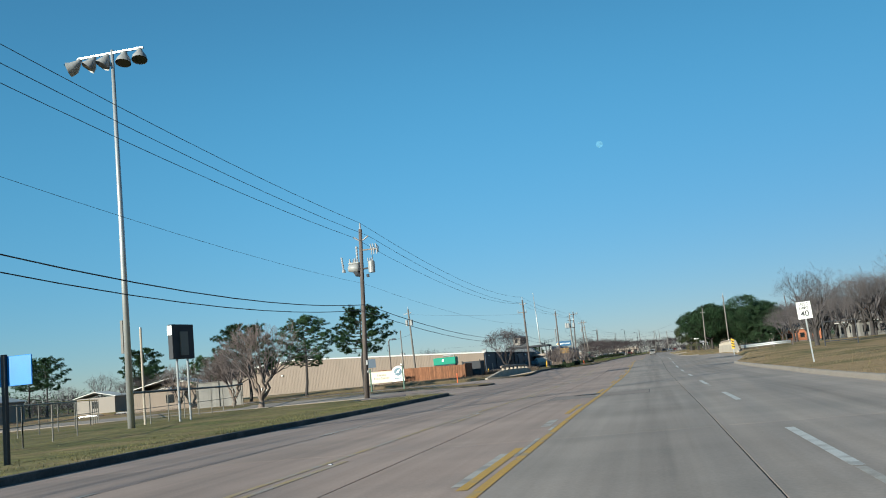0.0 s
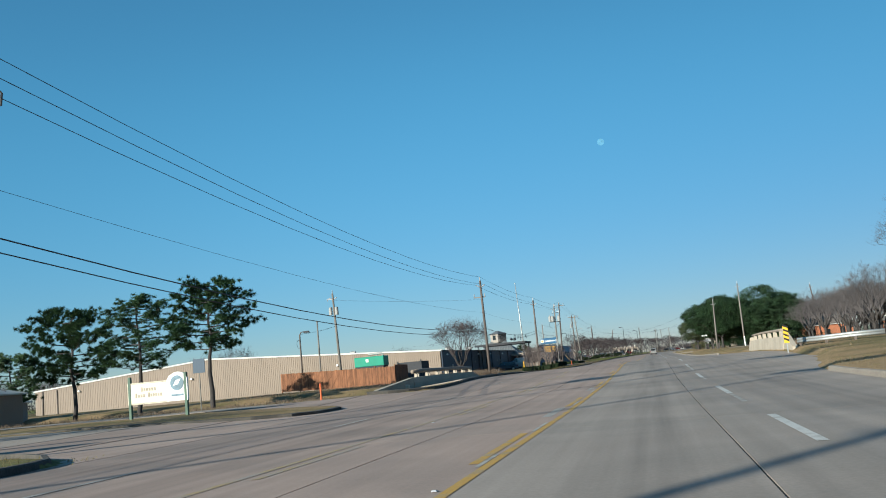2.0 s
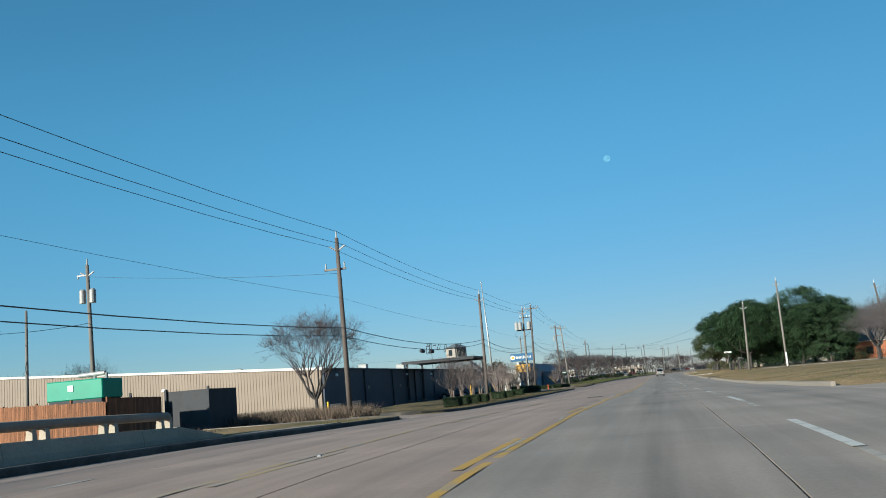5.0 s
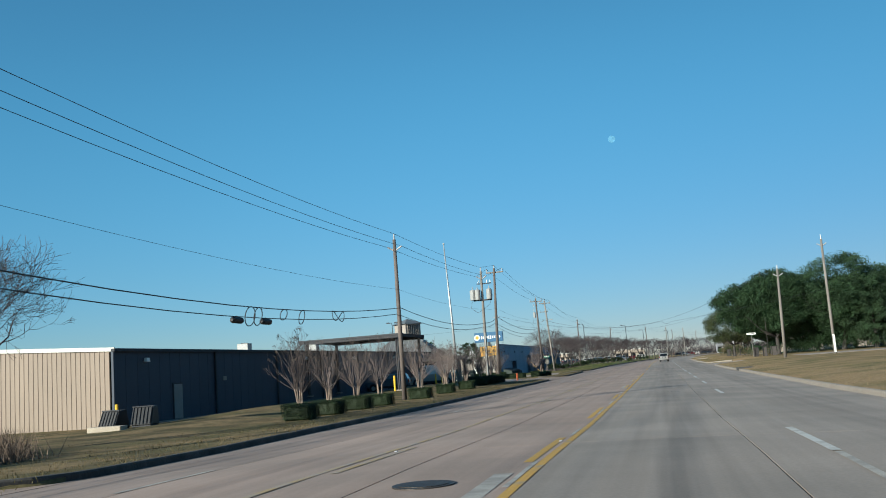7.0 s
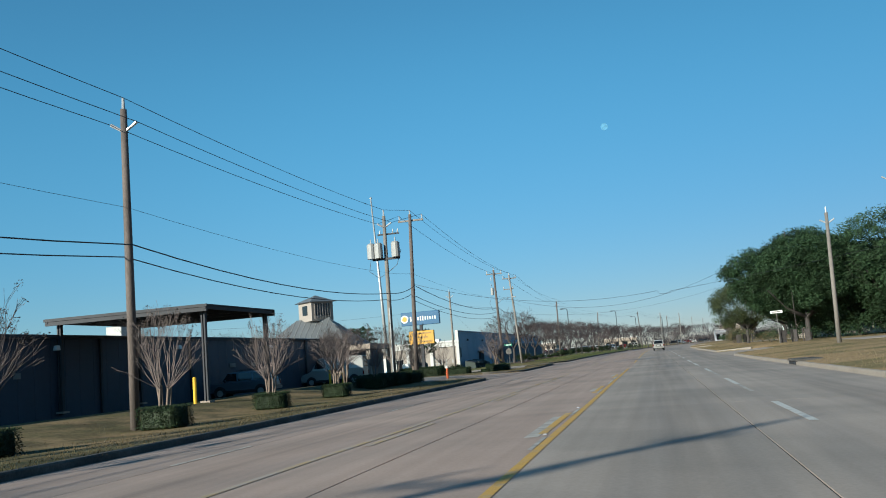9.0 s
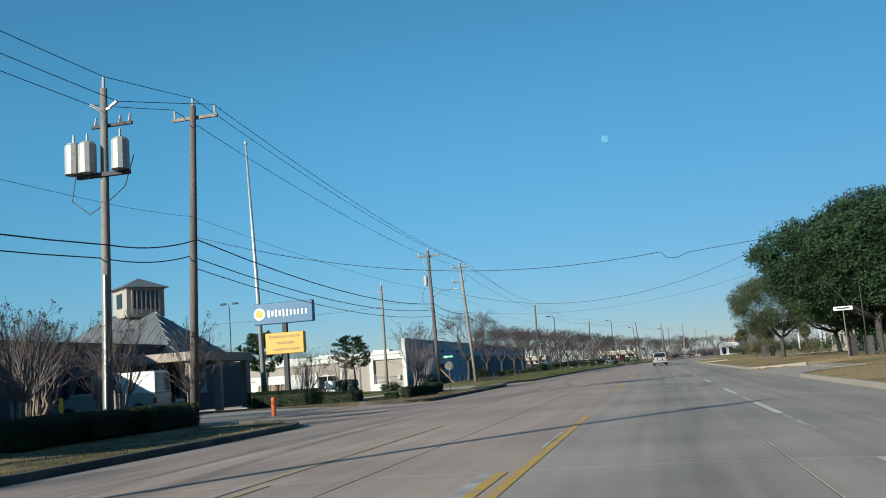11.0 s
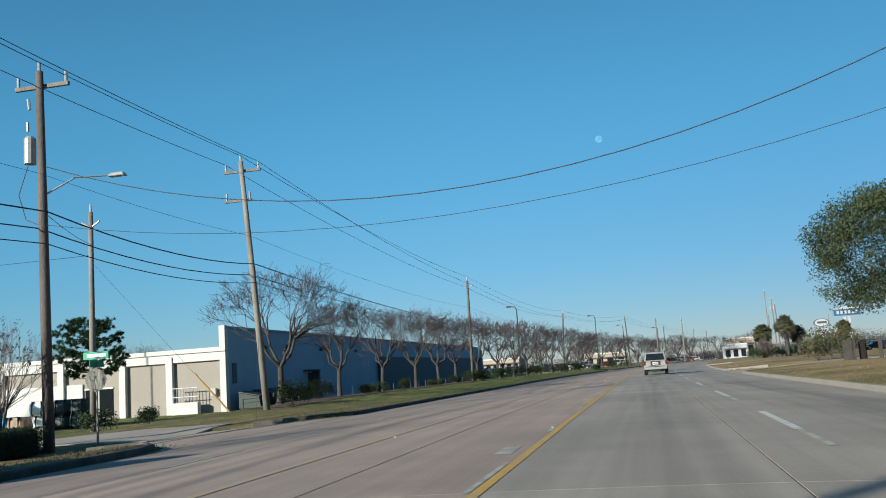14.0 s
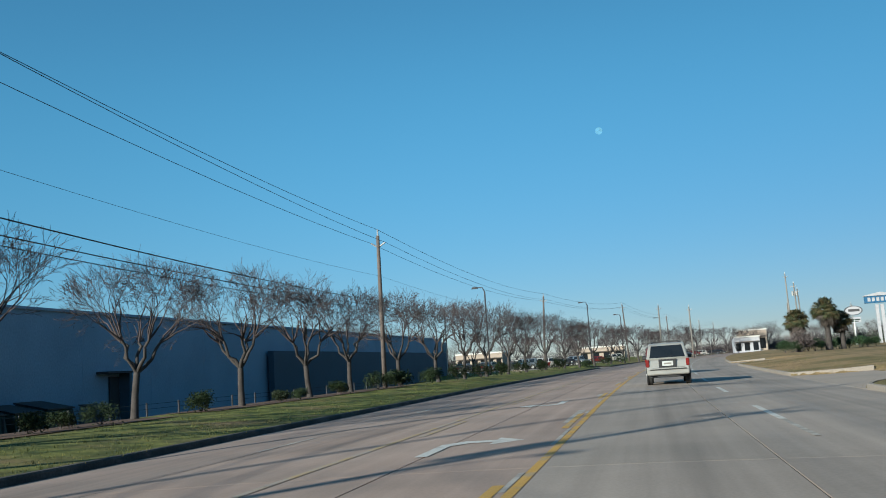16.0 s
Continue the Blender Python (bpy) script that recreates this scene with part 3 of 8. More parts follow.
def bridge_shoulder():
    b = Build()
    for i in range(56):
        y = 66.0 + i
        for j in range(5):
            u = KR + 0.01 + max(0.04, shoulder(y)) * j / 4
            b.v.append((u, y, road_z(KR, y) + 0.004))
    b.f = [(i * 5 + j, i * 5 + j + 1, i * 5 + j + 6, i * 5 + j + 5) for i in range(55) for j in range(4)]
    skirt(b, 5, 0.2)
    solid("road_shoulder", b, M_slab2, "grey concrete shoulder that widens towards the bridge", "road shoulder", "structure")
    edge = Build()
    for i in range(31):
        y = 84.0 + i
        edge.v += [(KR + 0.75, y, road_z(KR, y) + 0.009), (KR + 0.87, y, road_z(KR, y) + 0.009)]
    edge.f = [(2 * i, 2 * i + 1, 2 * i + 3, 2 * i + 2) for i in range(30)]
    solid("road_marking", edge, M_faded, "faded white edge line on the bridge shoulder", "road marking", "structure")


bridge_shoulder()
apron(-1, -14.3, 54.3, 82.0, M_slab, "worn concrete driveway mouth")
apron(-1, -14.3, 129.0, 133.6, M_slab, "concrete driveway mouth beside the bridge")
apron(-1, -14.3, 215.5, 228.5, M_slab, "concrete entrance mouth")
apron(-1, -14.3, 257.0, 267.0, M_slab, "concrete yard entrance mouth")
apron(1, 9.0, 230.0, 246.0, M_walk, "pale concrete side street corner")
apron(1, 9.0, 300.0, 311.0, M_walk, "pale concrete driveway mouth")
apron(1, 9.0, 352.0, 362.0, M_walk, "pale concrete driveway mouth")
pad("driveway", -14.3, -17.8, 54.3, 82.0, M_slab, "worn concrete driveway apron")
pad("driveway", -17.8, -60, 58.2, 66.2, M_walk, "pale concrete driveway", 0.03, 16)
pad("driveway", -14.3, -16, 129.0, 133.6, M_slab, "concrete driveway apron beside the bridge")
pad("driveway", -16.0, -24, 129.2, 133.4, M_walk, "concrete driveway", 0.03, 6)
pad("driveway", -14.3, -16, 215.5, 228.5, M_slab, "wide concrete entrance apron")
pad("driveway", -16.0, -40, 216.5, 228.5, M_walk, "concrete entrance drive", 0.03, 12)
pad("driveway", -14.3, -16, 258.5, 267.0, M_slab, "concrete entrance apron", 0.02, 3)
pad("driveway", -16.0, -70, 263.0, 269.0, M_walk, "concrete yard drive", 0.03, 16)
pad("parking_lot", -24.0, -110, 411, 500, M_walk, "concrete parking lot", 0.04, 12)
pad("driveway", -11.0, -24, 402.0, 412.0, M_walk, "concrete entrance apron", 0.03)
pad("side_street", 9, 140, 231.5, 244.5, M_slab2, "grey concrete side street", 0.03, 16)
pad("driveway", 9, 40, 302, 309, M_walk, "concrete driveway", 0.03, 8)
pad("driveway", -17.8, -40, 76.2, 81.4, M_walk, "narrow concrete arm of the driveway behind the island", 0.03, 8)
pad("pavement", -27.6, -29.4, 166, 238, M_walk, "narrow concrete pavement along the dark wall", 0.03, 2)
pad("pavement", -14.6, -11.2, 92, 119, M_walk, "concrete bridge footway", 0.06, 4)


def marking(u0, u1, y0, y1, material, label, lift=0.005):
    return solid("road_marking", strip(u0, u1, y0, y1, lift, road_z, 3.0, 1), material, label, "road marking", "structure")


def markings():
    # solid and broken yellow pairs on both sides of the turn lane
    for a, b_ in ((-80, 206), (222, 232), (239, 560)):
        marking(-1.66, -1.54, a, b_, M_yellow, "worn solid yellow line")
        marking(-4.93, -4.81, a, b_, M_yfaded, "faded solid yellow line")
    ends = [14.8 + 12.25 * k for k in range(-7, 11)] + [159.3 + 12.19 * k for k in range(0, 5)] + [229.7 + 12.19 * k for k in range(-1, 26)]
    for e in ends:
        if not 204 < e < 256:
            marking(-1.88, -1.75, e - 4.4, e, M_yellow, "worn broken yellow line")
            marking(-4.66, -4.54, e - 4.4, e, M_yfaded, "faded broken yellow line")
        marking(2.0, 2.13, e - 4.5, e, M_white, "white broken lane line")
        marking(-7.76, -7.64, e - 5.0, e - 2.0, M_faded, "faded white broken lane line")
        if rng.random() < 0.6:
            a = e - rng.uniform(2.0, 9.0)
            marking(-2.02 + rng.uniform(-0.04, 0.04), -1.82, a, a + rng.uniform(0.8, 4.5), M_faded, "pale residue of a removed line", 0.004)
        if rng.random() < 0.75:
            marking(2.01, 2.11, e - 4.5 - rng.uniform(2.0, 5.0), e - 4.6, M_faded, "ghost of an old lane line")
    marking(-1.88, -1.75, 143.6, 148.6, M_yellow, "worn broken yellow line")
    for k in range(46):
        y0 = 4.0 + 6.6 * k + rng.uniform(0, 3.5)
        if not 200 < y0 < 240:
            marking(-1.745, -1.675, y0, y0 + rng.uniform(0.5, 3.2), M_faded, "pale residue between the yellow lines", 0.004)
    # turn arrows in the centre lane
    for y0, flip in ((282.0, 1), (295.2, -1)):
        outline = [(-0.1, 0.0), (0.1, 0.0), (0.1, 1.6), (0.35, 2.0), (0.75, 2.0), (0.75, 1.55), (1.25, 2.2), (0.75, 2.85), (0.75, 2.4), (0.2, 2.4), (-0.1, 1.9)]
        b = Build().poly([(flip * x - 3.2 - 0.35 * flip + bend(y0), y0 + (y if flip > 0 else 2.9 - y), road_z(-3.2, y0) + 0.008) for x, y in outline])
        solid("road_arrow", b, M_white, "white painted turn arrow", "road marking", "structure")


def manhole(x, y, r=1.0):
    m = thing("manhole_cover", pose(x, y, road_z(x, y) + 0.012) @ Matrix.Diagonal((r, r, 1, 1)), "dark iron manhole cover in the turn lane", "manhole")
    part("frame", Build().cyl((0, 0, -0.05), (0, 0, 0.0), 0.37, 24), M_iron, m)
    part("lid", Build().cyl((0, 0, 0.0), (0, 0, 0.008), 0.30, 24), M_iron, m)


def road_patch(u0, u1, y0, y1):
    """A relaid rectangle of darker concrete with tarred edges."""
    dark = mat("patch_concrete", (0.225, 0.185, 0.16), 0.9, var=0.1, scale=0.5, fine=22, bump=0.2)
    solid("road_patch", strip(u0, u1, y0, y1, 0.003, road_z, 0.6, 4), dark, "darker relaid concrete patch in the lanes", "road patch", "structure")
    for a, b_, c, d in ((u0, u1, y0 - 0.05, y0), (u0, u1, y1, y1 + 0.05), (u0 - 0.02, u0, y0, y1), (u1, u1 + 0.02, y0, y1)):
        solid("road_joint", strip(a, b_, c, d, 0.0035, road_z, 0.6, 4), M_joint, "tarred edge of a concrete patch", "road joint", "structure")


def debris():
    """Reflectors, cracks and small litter on the road."""
    for i in range(60):
        y = -10 + i * 6.1
        for u in (-1.75, -4.7):
            if rng.random() < 0.2:
                b = Build().box((u + bend(y), y, road_z(u, y) + 0.012), (0.06, 0.06, 0.014), 0, (0.7, 0.7))
                solid("road_reflector", b, M_paint, "small raised road reflector", "reflector", group="road reflectors")
    for u, y, n in ((3.6, 228, 6), (0.8, 92, 5), (-0.3, 158.5, 4), (1.9, 159.5, 4)):
        pts, a = [], rng.uniform(-0.5, 0.5)
        for i in range(n):
            pts.append((u + i * 0.32, y + rng.uniform(-0.12, 0.12) + a * i * 0.2))
        b = Build()
        for (x0, y0), (x1, y1) in zip(pts, pts[1:]):
            z = road_z(x0, y0) + 0.006
            b.poly([(x0, y0 - 0.025, z), (x1, y1 - 0.02, z), (x1, y1 + 0.03, z), (x0, y0 + 0.02, z)])
        solid("road_crack", b, M_joint, "dark tarred crack across the slab", "road crack", "structure")

    # broken slab edges at the crossing, patched with tar
    for pts in ([(-0.95, 221.2), (-0.75, 221.8), (-0.68, 222.1), (-0.45, 222.5)], [(-0.55, 220.8), (-0.35, 220.85), (-0.2, 220.6)], [(1.35, 221.1), (1.55, 221.2), (1.62, 221.8), (1.72, 222.4), (1.9, 222.7)],
                [(-0.15, 218.5), (0.0, 218.85), (0.1, 218.55)], [(-2.1, 222.25), (-1.8, 222.4), (-1.1, 222.4)], [(-0.85, 224.9), (-0.65, 224.8)]):
        b = Build()
        for (x0, y0), (x1, y1) in zip(pts, pts[1:]):
            z = road_z(x0, y0) + 0.006
            b.poly([(x0 + 0.02, y0 - 0.05, z), (x1 + 0.02, y1 - 0.03, z), (x1 - 0.02, y1 + 0.05, z), (x0 - 0.02, y0 + 0.03, z)])
        solid("road_crack", b, M_joint, "short jagged tarred crack in the slab", "road crack", "structure")


markings()
road_patch(-3.3, 0.05, 31.6, 34.9)
manhole(-2.75, 130.9)
manhole(-2.15, 34.4, 1.25)
debris()

# ---- utility poles and wires ----
def pole_thing(x, y, h, lean=(0, 0), wood=None, arm="horns", gear="", label="weathered wooden utility pole", base=None, r=0.17):
    """A wooden pole; lean is how far the top stands off its foot. Returns the points that carry wires."""
    z = gz(x, y) if base is None else base
    p = thing("utility_pole", pose(x, y, z), label, "utility pole", "utility poles")
    top = Vector((lean[0], lean[1], h))
    part("shaft", Build().tube([(0, 0, -0.3), top * 0.5, top], [r, r * 0.86, r * 0.68], 9), wood or M_pole, p, smooth=True)
    at = lambda k, dx=0, dz=0.0, dy=0.0: tuple(top * k + Vector((dx, dy, dz)))
    W = lambda q: tuple(Vector(q) + Vector((x, y, z)))
    pins = []
    if arm == "horns":
        part("insulator", Build().tube([at(1, 0, 0), at(1, 0, 0.42)], [0.06, 0.045], 8), M_porc, p, "grey porcelain top insulator")
        for s in (-1, 1):
            part("insulator", Build().tube([at(1, 0.1 * s, -0.75), at(1, 0.5 * s, -0.5)], [0.05, 0.06], 7), M_porc, p)
        pins = [at(1, 0, 0.42), at(1, 0.5, -0.5), at(1, -0.5, -0.5)]
    elif arm == "cross":
        part("crossarm", Build().box(at(1, 0, -0.45, 0.14), (1.9, 0.11, 0.13)), M_polegrey, p, "grey timber crossarm", bevel=0.01)
        for s in (-0.85, 0.85):
            part("insulator", Build().cyl(at(1, s, -0.38, 0.14), at(1, s, -0.05, 0.14), 0.05, 8), M_porc, p)
        part("insulator", Build().cyl(at(1), at(1, 0, 0.3), 0.05, 8), M_porc, p)
        pins = [at(1, 0, 0.3), at(1, 0.85, -0.05), at(1, -0.85, -0.05)]
    if "arm2" in gear:
        part("lower_arm", Build().box(at(1, -0.25, -1.9, 0.14), (1.4, 0.1, 0.12)), M_polegrey, p, bevel=0.01)
        for s in (-0.85, 0.35):
            part("insulator", Build().cyl(at(1, s, -1.85, 0.14), at(1, s, -1.5, 0.14), 0.05, 7), M_porc, p)
    if "bank" in gear:
        part("platform", Build().box(at(1, 0, -2.95, -0.1), (1.9, 0.16, 0.14)), M_steel, p)
        for i, dx in enumerate((-0.95, -0.45, 0.75)):
            part("transformer", Build().tube([at(1, dx, -2.9, -0.3), at(1, dx, -1.95, -0.3), at(1, dx, -1.85, -0.3)], [0.29, 0.29, 0.2], 12), M_gear, p, "pale grey transformer can", smooth=False)
            part("bushing", Build().tube([at(1, dx, -1.85, -0.3), at(1, dx, -1.55, -0.3)], [0.05, 0.035], 7), M_porc, p)
        part("loop_cable", Build().tube([at(1, -1.1, -2.9), at(1, -1.25, -3.7), at(1, -0.6, -4.2), at(1, 0, -3.9), at(1, 0.7, -3.4), at(1, 1.05, -2.4)], 0.018, 5), M_wire, p)
        part("upper_arm", Build().box(at(1, 0.2, -1.25, 0.12), (1.5, 0.1, 0.1)), M_steel, p)
        for dx in (-0.4, 0.5, 0.85):
            part("cutout", Build().tube([at(1, dx, -1.2, 0.1), at(1, dx + 0.05, -0.95, 0.1)], [0.05, 0.04], 6), M_porc, p)
    if "recloser" in gear:
        part("bracket", Build().box(at(1, -0.1, -2.62), (1.5, 0.1, 0.1)), M_steel, p)
        tank = part("recloser_tank", Build().tube([at(1, -0.98, -2.4), at(1, -0.95, -2.45), at(1, -0.35, -2.55), at(1, -0.22, -2.55)], [0.12, 0.27, 0.33, 0.2], 12), M_gear, p, "pale grey oil switch tank", smooth=True)
        part("tank_cover", Build().box(at(1, -0.6, -2.2), (0.72, 0.42, 0.1)), M_gear, tank, bevel=0.02)
        part("tank_belly", Build().tube([at(1, -0.55, -2.6), at(1, -0.4, -2.95), at(1, -0.2, -3.05)], [0.24, 0.2, 0.1], 10), M_steel, tank)
        for dx, dy in ((-0.86, -0.1), (-0.68, 0.1), (-0.5, -0.1)):
            part("bushing", Build().tube([at(1, dx, -2.16, dy), at(1, dx, -2.0, dy), at(1, dx, -1.88, dy)], [0.06, 0.045, 0.03], 8), M_porc, tank)

        def arrester(x0, z0, x1, z1, r):
            pts, radii = [], []
            for k in range(13):
                pts.append(at(1, x0 + (x1 - x0) * k / 12, z0 + (z1 - z0) * k / 12))
                radii.append(r if k % 2 else r * 0.6)
            part("arrester", Build().tube(pts, radii, 9), M_porc, p, "ribbed grey insulator")

        arrester(-1.36, -2.6, -1.45, -1.72, 0.075)
        arrester(-0.37, -2.35, -0.37, -1.1, 0.08)
        part("insulator_foot", Build().cyl(at(1, -1.36, -2.72), at(1, -1.36, -2.58), 0.12, 10), M_porc, p)
        part("arrester_lead", Build().tube([at(1, -0.37, -1.1), at(1, -0.2, -1.3), at(1, 0.0, -1.25)], 0.015, 5), M_wire, p)
        can = part("transformer", Build().tube([at(1, 0.56, -2.92), at(1, 0.56, -2.22), at(1, 0.56, -2.14)], [0.22, 0.22, 0.15], 14), M_gear, p, "pale grey transformer can")
        for dx in (0.36, 0.52, 0.66):
            part("bushing", Build().tube([at(1, dx, -2.16), at(1, dx - 0.03, -1.95)], [0.05, 0.03], 7), M_porc, can)
        part("control_box", Build().box(at(1, 0.26, -3.1), (0.16, 0.16, 0.2)), M_steel, p, bevel=0.01)
        part("crossarm", Build().box(at(1, 0.5, -1.4), (1.0, 0.09, 0.09)), M_polegrey, p)
        for dx in (0.62, 0.78, 0.98):
            part("cutout", Build().tube([at(1, dx, -1.75), at(1, dx + 0.05, -1.45), at(1, dx - 0.03, -1.05)], [0.035, 0.06, 0.045], 6), M_porc, p)
        part("jumper", Build().tube([at(1, 0.95, -1.1), at(1, 1.12, -1.3), at(1, 1.08, -1.65)], 0.03, 6), M_wire, p)
        part("jumper", Build().tube([at(1, 0.65, -1.75), at(1, 0.7, -1.95), at(1, 0.56, -2.1)], 0.02, 6), M_wire, p)
        part("meter_box", Build().box((0.22, -0.05, 2.3), (0.14, 0.18, 0.3)), M_gear, p, bevel=0.01)
        part("meter", Build().cyl((0.22, -0.1, 1.7), (0.3, -0.1, 1.7), 0.09, 10), M_gear, p)
    if "can" in gear:
        part("transformer", Build().tube([at(1, -0.34, -2.95), at(1, -0.34, -2.15), at(1, -0.34, -2.07)], [0.18, 0.18, 0.12], 12), M_gear, p, "pale grey transformer can")
        part("bushing", Build().cyl(at(1, -0.42, -1.9), at(1, -0.42, -1.6), 0.045, 7), M_porc, p)
        part("cutout", Build().tube([at(1, -0.35, -1.2), at(1, -0.4, -0.85)], [0.05, 0.05], 6), M_porc, p)
        part("loop_cable", Build().tube([at(1, -0.42, -3.0), at(1, -0.75, -3.9), at(1, -0.5, -4.7), at(1, -0.05, -4.9)], 0.016, 5), M_wire, p)
    if "two" in gear:
        for s in (-1, 1):
            part("transformer", Build().tube([at(1, 0.38 * s, -2.6), at(1, 0.38 * s, -1.75), at(1, 0.38 * s, -1.65)], [0.22, 0.22, 0.14], 12), M_gear, p)
        part("cutout", Build().box(at(1, -0.4, -0.7), (0.7, 0.08, 0.08)).cyl(at(1, -0.7, -0.9), at(1, -0.7, -0.6), 0.05, 6), M_porc, p)
    if "lamp" in gear:
        tip = Vector(at(0.69, 1.6, 0.35, 1.1))
        part("lamp_arm", Build().tube([at(0.66), at(0.69, 0.8, 0.25, 0.5), tip], [0.032, 0.028, 0.024], 7), M_galv, p, "slender galvanised lamp arm")
        part("lamp_head", Build().box(tuple(tip + Vector((0.3, 0, 0))), (0.6, 0.26, 0.12), 0, (0.7, 0.6)), M_gear, p, bevel=0.02)
    if "guard" in gear:
        part("guard_plate", Build().box((0.0, -0.19, 1.1), (0.2, 0.04, 1.9)), M_signw, p, "pale cable guard")
    if "riser" in gear:
        part("riser_pipe", Build().cyl((0.05, -0.2, 0.0), tuple(top * 0.45 + Vector((0.05, -0.16, 0))), 0.05, 7), M_galv, p)
    return [W(q) for q in pins], lambda k, dx=0.0, dz=0.0: W(at(k, dx, dz))


def wire(pts, sag, r, label="black overhead wire", steps=10, grow=1.2):
    """A cable hung from point to point, one mesh for the whole run."""
    line = []
    for a, b_ in zip(pts, pts[1:]):
        a, b_ = Vector(a), Vector(b_)
        s = sag * ((b_ - a).length / 42.0) ** grow
        for i in range(steps):
            k = i / steps
            q = a.lerp(b_, k)
            q.z -= 4 * s * k * (1 - k)
            line.append(q)
    line.append(Vector(pts[-1]))
    return solid("overhead_wire", Build().tube(line, r, 5), M_wire, label, "cable", smooth=True, group="overhead wires")


LINE = [
    # x, y, height, lean, wood, arm, gear, heights of neutral and cables
    (-17.6, -24.0, 11.4, (0, 0), M_pole, "horns", "", (7.5, 6.3, 6.0, 5.6)),
    (-17.4, 18.3, 12.0, (0, 0), M_pole, "horns", "", (8.4, 6.1, 5.65, 5.3)),
    (-17.8, 57.6, 11.0, (0.5, 0.0), M_pole, "horns", "recloser", (7.5, 6.08, 5.76, 5.5)),
    (-17.7, 139.0, 10.9, (-0.15, 0.0), M_pole, "horns", "arm2", (7.2, 5.35, 4.9, 4.6)),
    (-17.1, 180.8, 11.0, (0.0, 0.0), M_pole, "horns", "", (7.3, 6.0, 5.6, 5.2)),
    (-17.1, 212.0, 11.4, (0.1, 0.0), M_polegrey, "horns", "bank riser", (7.4, 6.0, 5.6, 5.2)),
    (-16.9, 217.2, 12.2, (0.4, 0.0), M_pole, "cross", "", (7.7, 6.8, 6.2, 5.7)),
    (-17.5, 259.9, 11.8, (-0.25, 0.0), M_pole, "cross", "can lamp", (8.1, 6.9, 6.4, 5.9)),
    (-17.6, 276.2, 12.0, (-0.75, -0.3), M_polegrey, "cross", "arm2", (8.4, 7.0, 6.5, 6.1)),
    (-17.6, 328.5, 10.4, (0.1, 0.0), M_pole, "horns", "", (7.9, 6.15, 5.9, 5.6)),
    (-14.4, 397.5, 10.2, (0.6, 0.0), M_pole, "horns", "", (7.8, 6.1, 5.9, 5.6)),
    (-4.0, 462.0, 11.8, (-0.5, 0.0), M_pole, "horns", "", (7.8, 6.1, 5.9, 5.6)),
    (6.0, 530.0, 11.5, (-0.3, 0.0), M_pole, "horns", "", (7.8, 6.1, 5.9, 5.6)),
    (24.0, 620.0, 11.5, (0.2, 0.0), M_pole, "horns", "", (7.8, 6.1, 5.9, 5.6)),
]
run, lows = [], []
for x, y, h, lean, wood, arm, gear, low in LINE:
    run.append(pole_thing(x, y, h, lean, wood, arm, gear, "brown wooden utility pole beside the road" if wood is M_pole else "greyed wooden utility pole beside the road"))
    lows.append([run[-1][1]((z - gz(x, y)) / h, dx) for z, dx in zip(low, (0, 0.14, -0.14, 0.1))])
for i in range(3):
    wire([q[0][i] for q in run], 0.36, 0.013, "black primary power line strung between poles", grow=1.77)
wire([q[0] for q in lows], 0.36, 0.007, "thin neutral wire strung between poles", grow=1.0)
# the cables hang slack as far as the yard and tighter beyond it
for stretch, sag in ((lows[:9], 0.72), (lows[8:], 0.36)):
    wire([q[1] for q in stretch], sag, 0.024, "thick black telephone cable strung between poles", grow=0.65)
    wire([q[2] for q in stretch], sag, 0.021, "thick black telephone cable strung between poles", grow=0.65)
    wire([q[3] for q in stretch[-3 if sag > 0.5 else 0:]], sag, 0.017, "black cable strung between poles", grow=0.65)

# the poles that stand back behind the fence and the office
back = [pole_thing(-36.0, 141.0, 11.6, (-0.4, 0), M_polegrey, "horns", "two", "greyed wooden pole behind the fence")]
pole_thing(-36.2, 134.5, 7.9, (0, 0), M_polegrey, "none", "", "short greyed service pole behind the fence", r=0.11)
back.append(pole_thing(-26.95, 276.5, 11.1, (0, 0), M_polegrey, "horns", "", "greyed wooden pole in the yard"))
wire([back[0][1](0.93), run[3][1](0.8)], 0.5, 0.009, "thin black service wire between poles")
wire([back[1][1](0.85), run[7][1](0.62)], 0.3, 0.011, "thin black service wire between poles")
wire([back[1][1](0.8), (-60, 268, 8.0)], 0.5, 0.011, "thin black service wire between poles")
# right-hand poles
rp = [pole_thing(18.3, 226.2, 12.5, (0.0, 0), M_polegrey, "horns", "guard", "greyed wooden pole on the far lawn"),
      pole_thing(12.8, 223.2, 9.4, (0.25, 0), M_polegrey, "horns", "", "greyed wooden pole before the oaks"),
      pole_thing(33.9, 233.0, 11.2, (-1.0, 0), M_pole, "horns", "", "brown wooden pole by the houses")]
# wires that cross the road
span = lambda a, b_: (Vector(b_) - Vector(a)).length / 42.0
pole_thing(14.81, 256.45, 11.95, (0, 0), M_bark, "none", "", "slim dark pole among the live oaks", r=0.05)
wa, wb = (-17.5, 259.85, 8.3), (14.8, 256.45, 12.06)
wire([wa, wb], 4.06 / span(wa, wb) ** 1.2, 0.014, "twisted black cable sagging across the road", 24)
wa, wb = (-17.5, 259.85, 6.47), (14.8, 256.35, 9.02)
wire([wa, wb], 2.36 / span(wa, wb) ** 1.2, 0.008, "thin wire sagging across the road", 20)
wa, kink, wb = run[6][1](0.58), (0.55, 220.6, 5.0), rp[0][1](0.56)
wire([wa, kink], 1.0 / span(wa, kink) ** 1.2, 0.011, "heavy black cable crossing the road", 16)
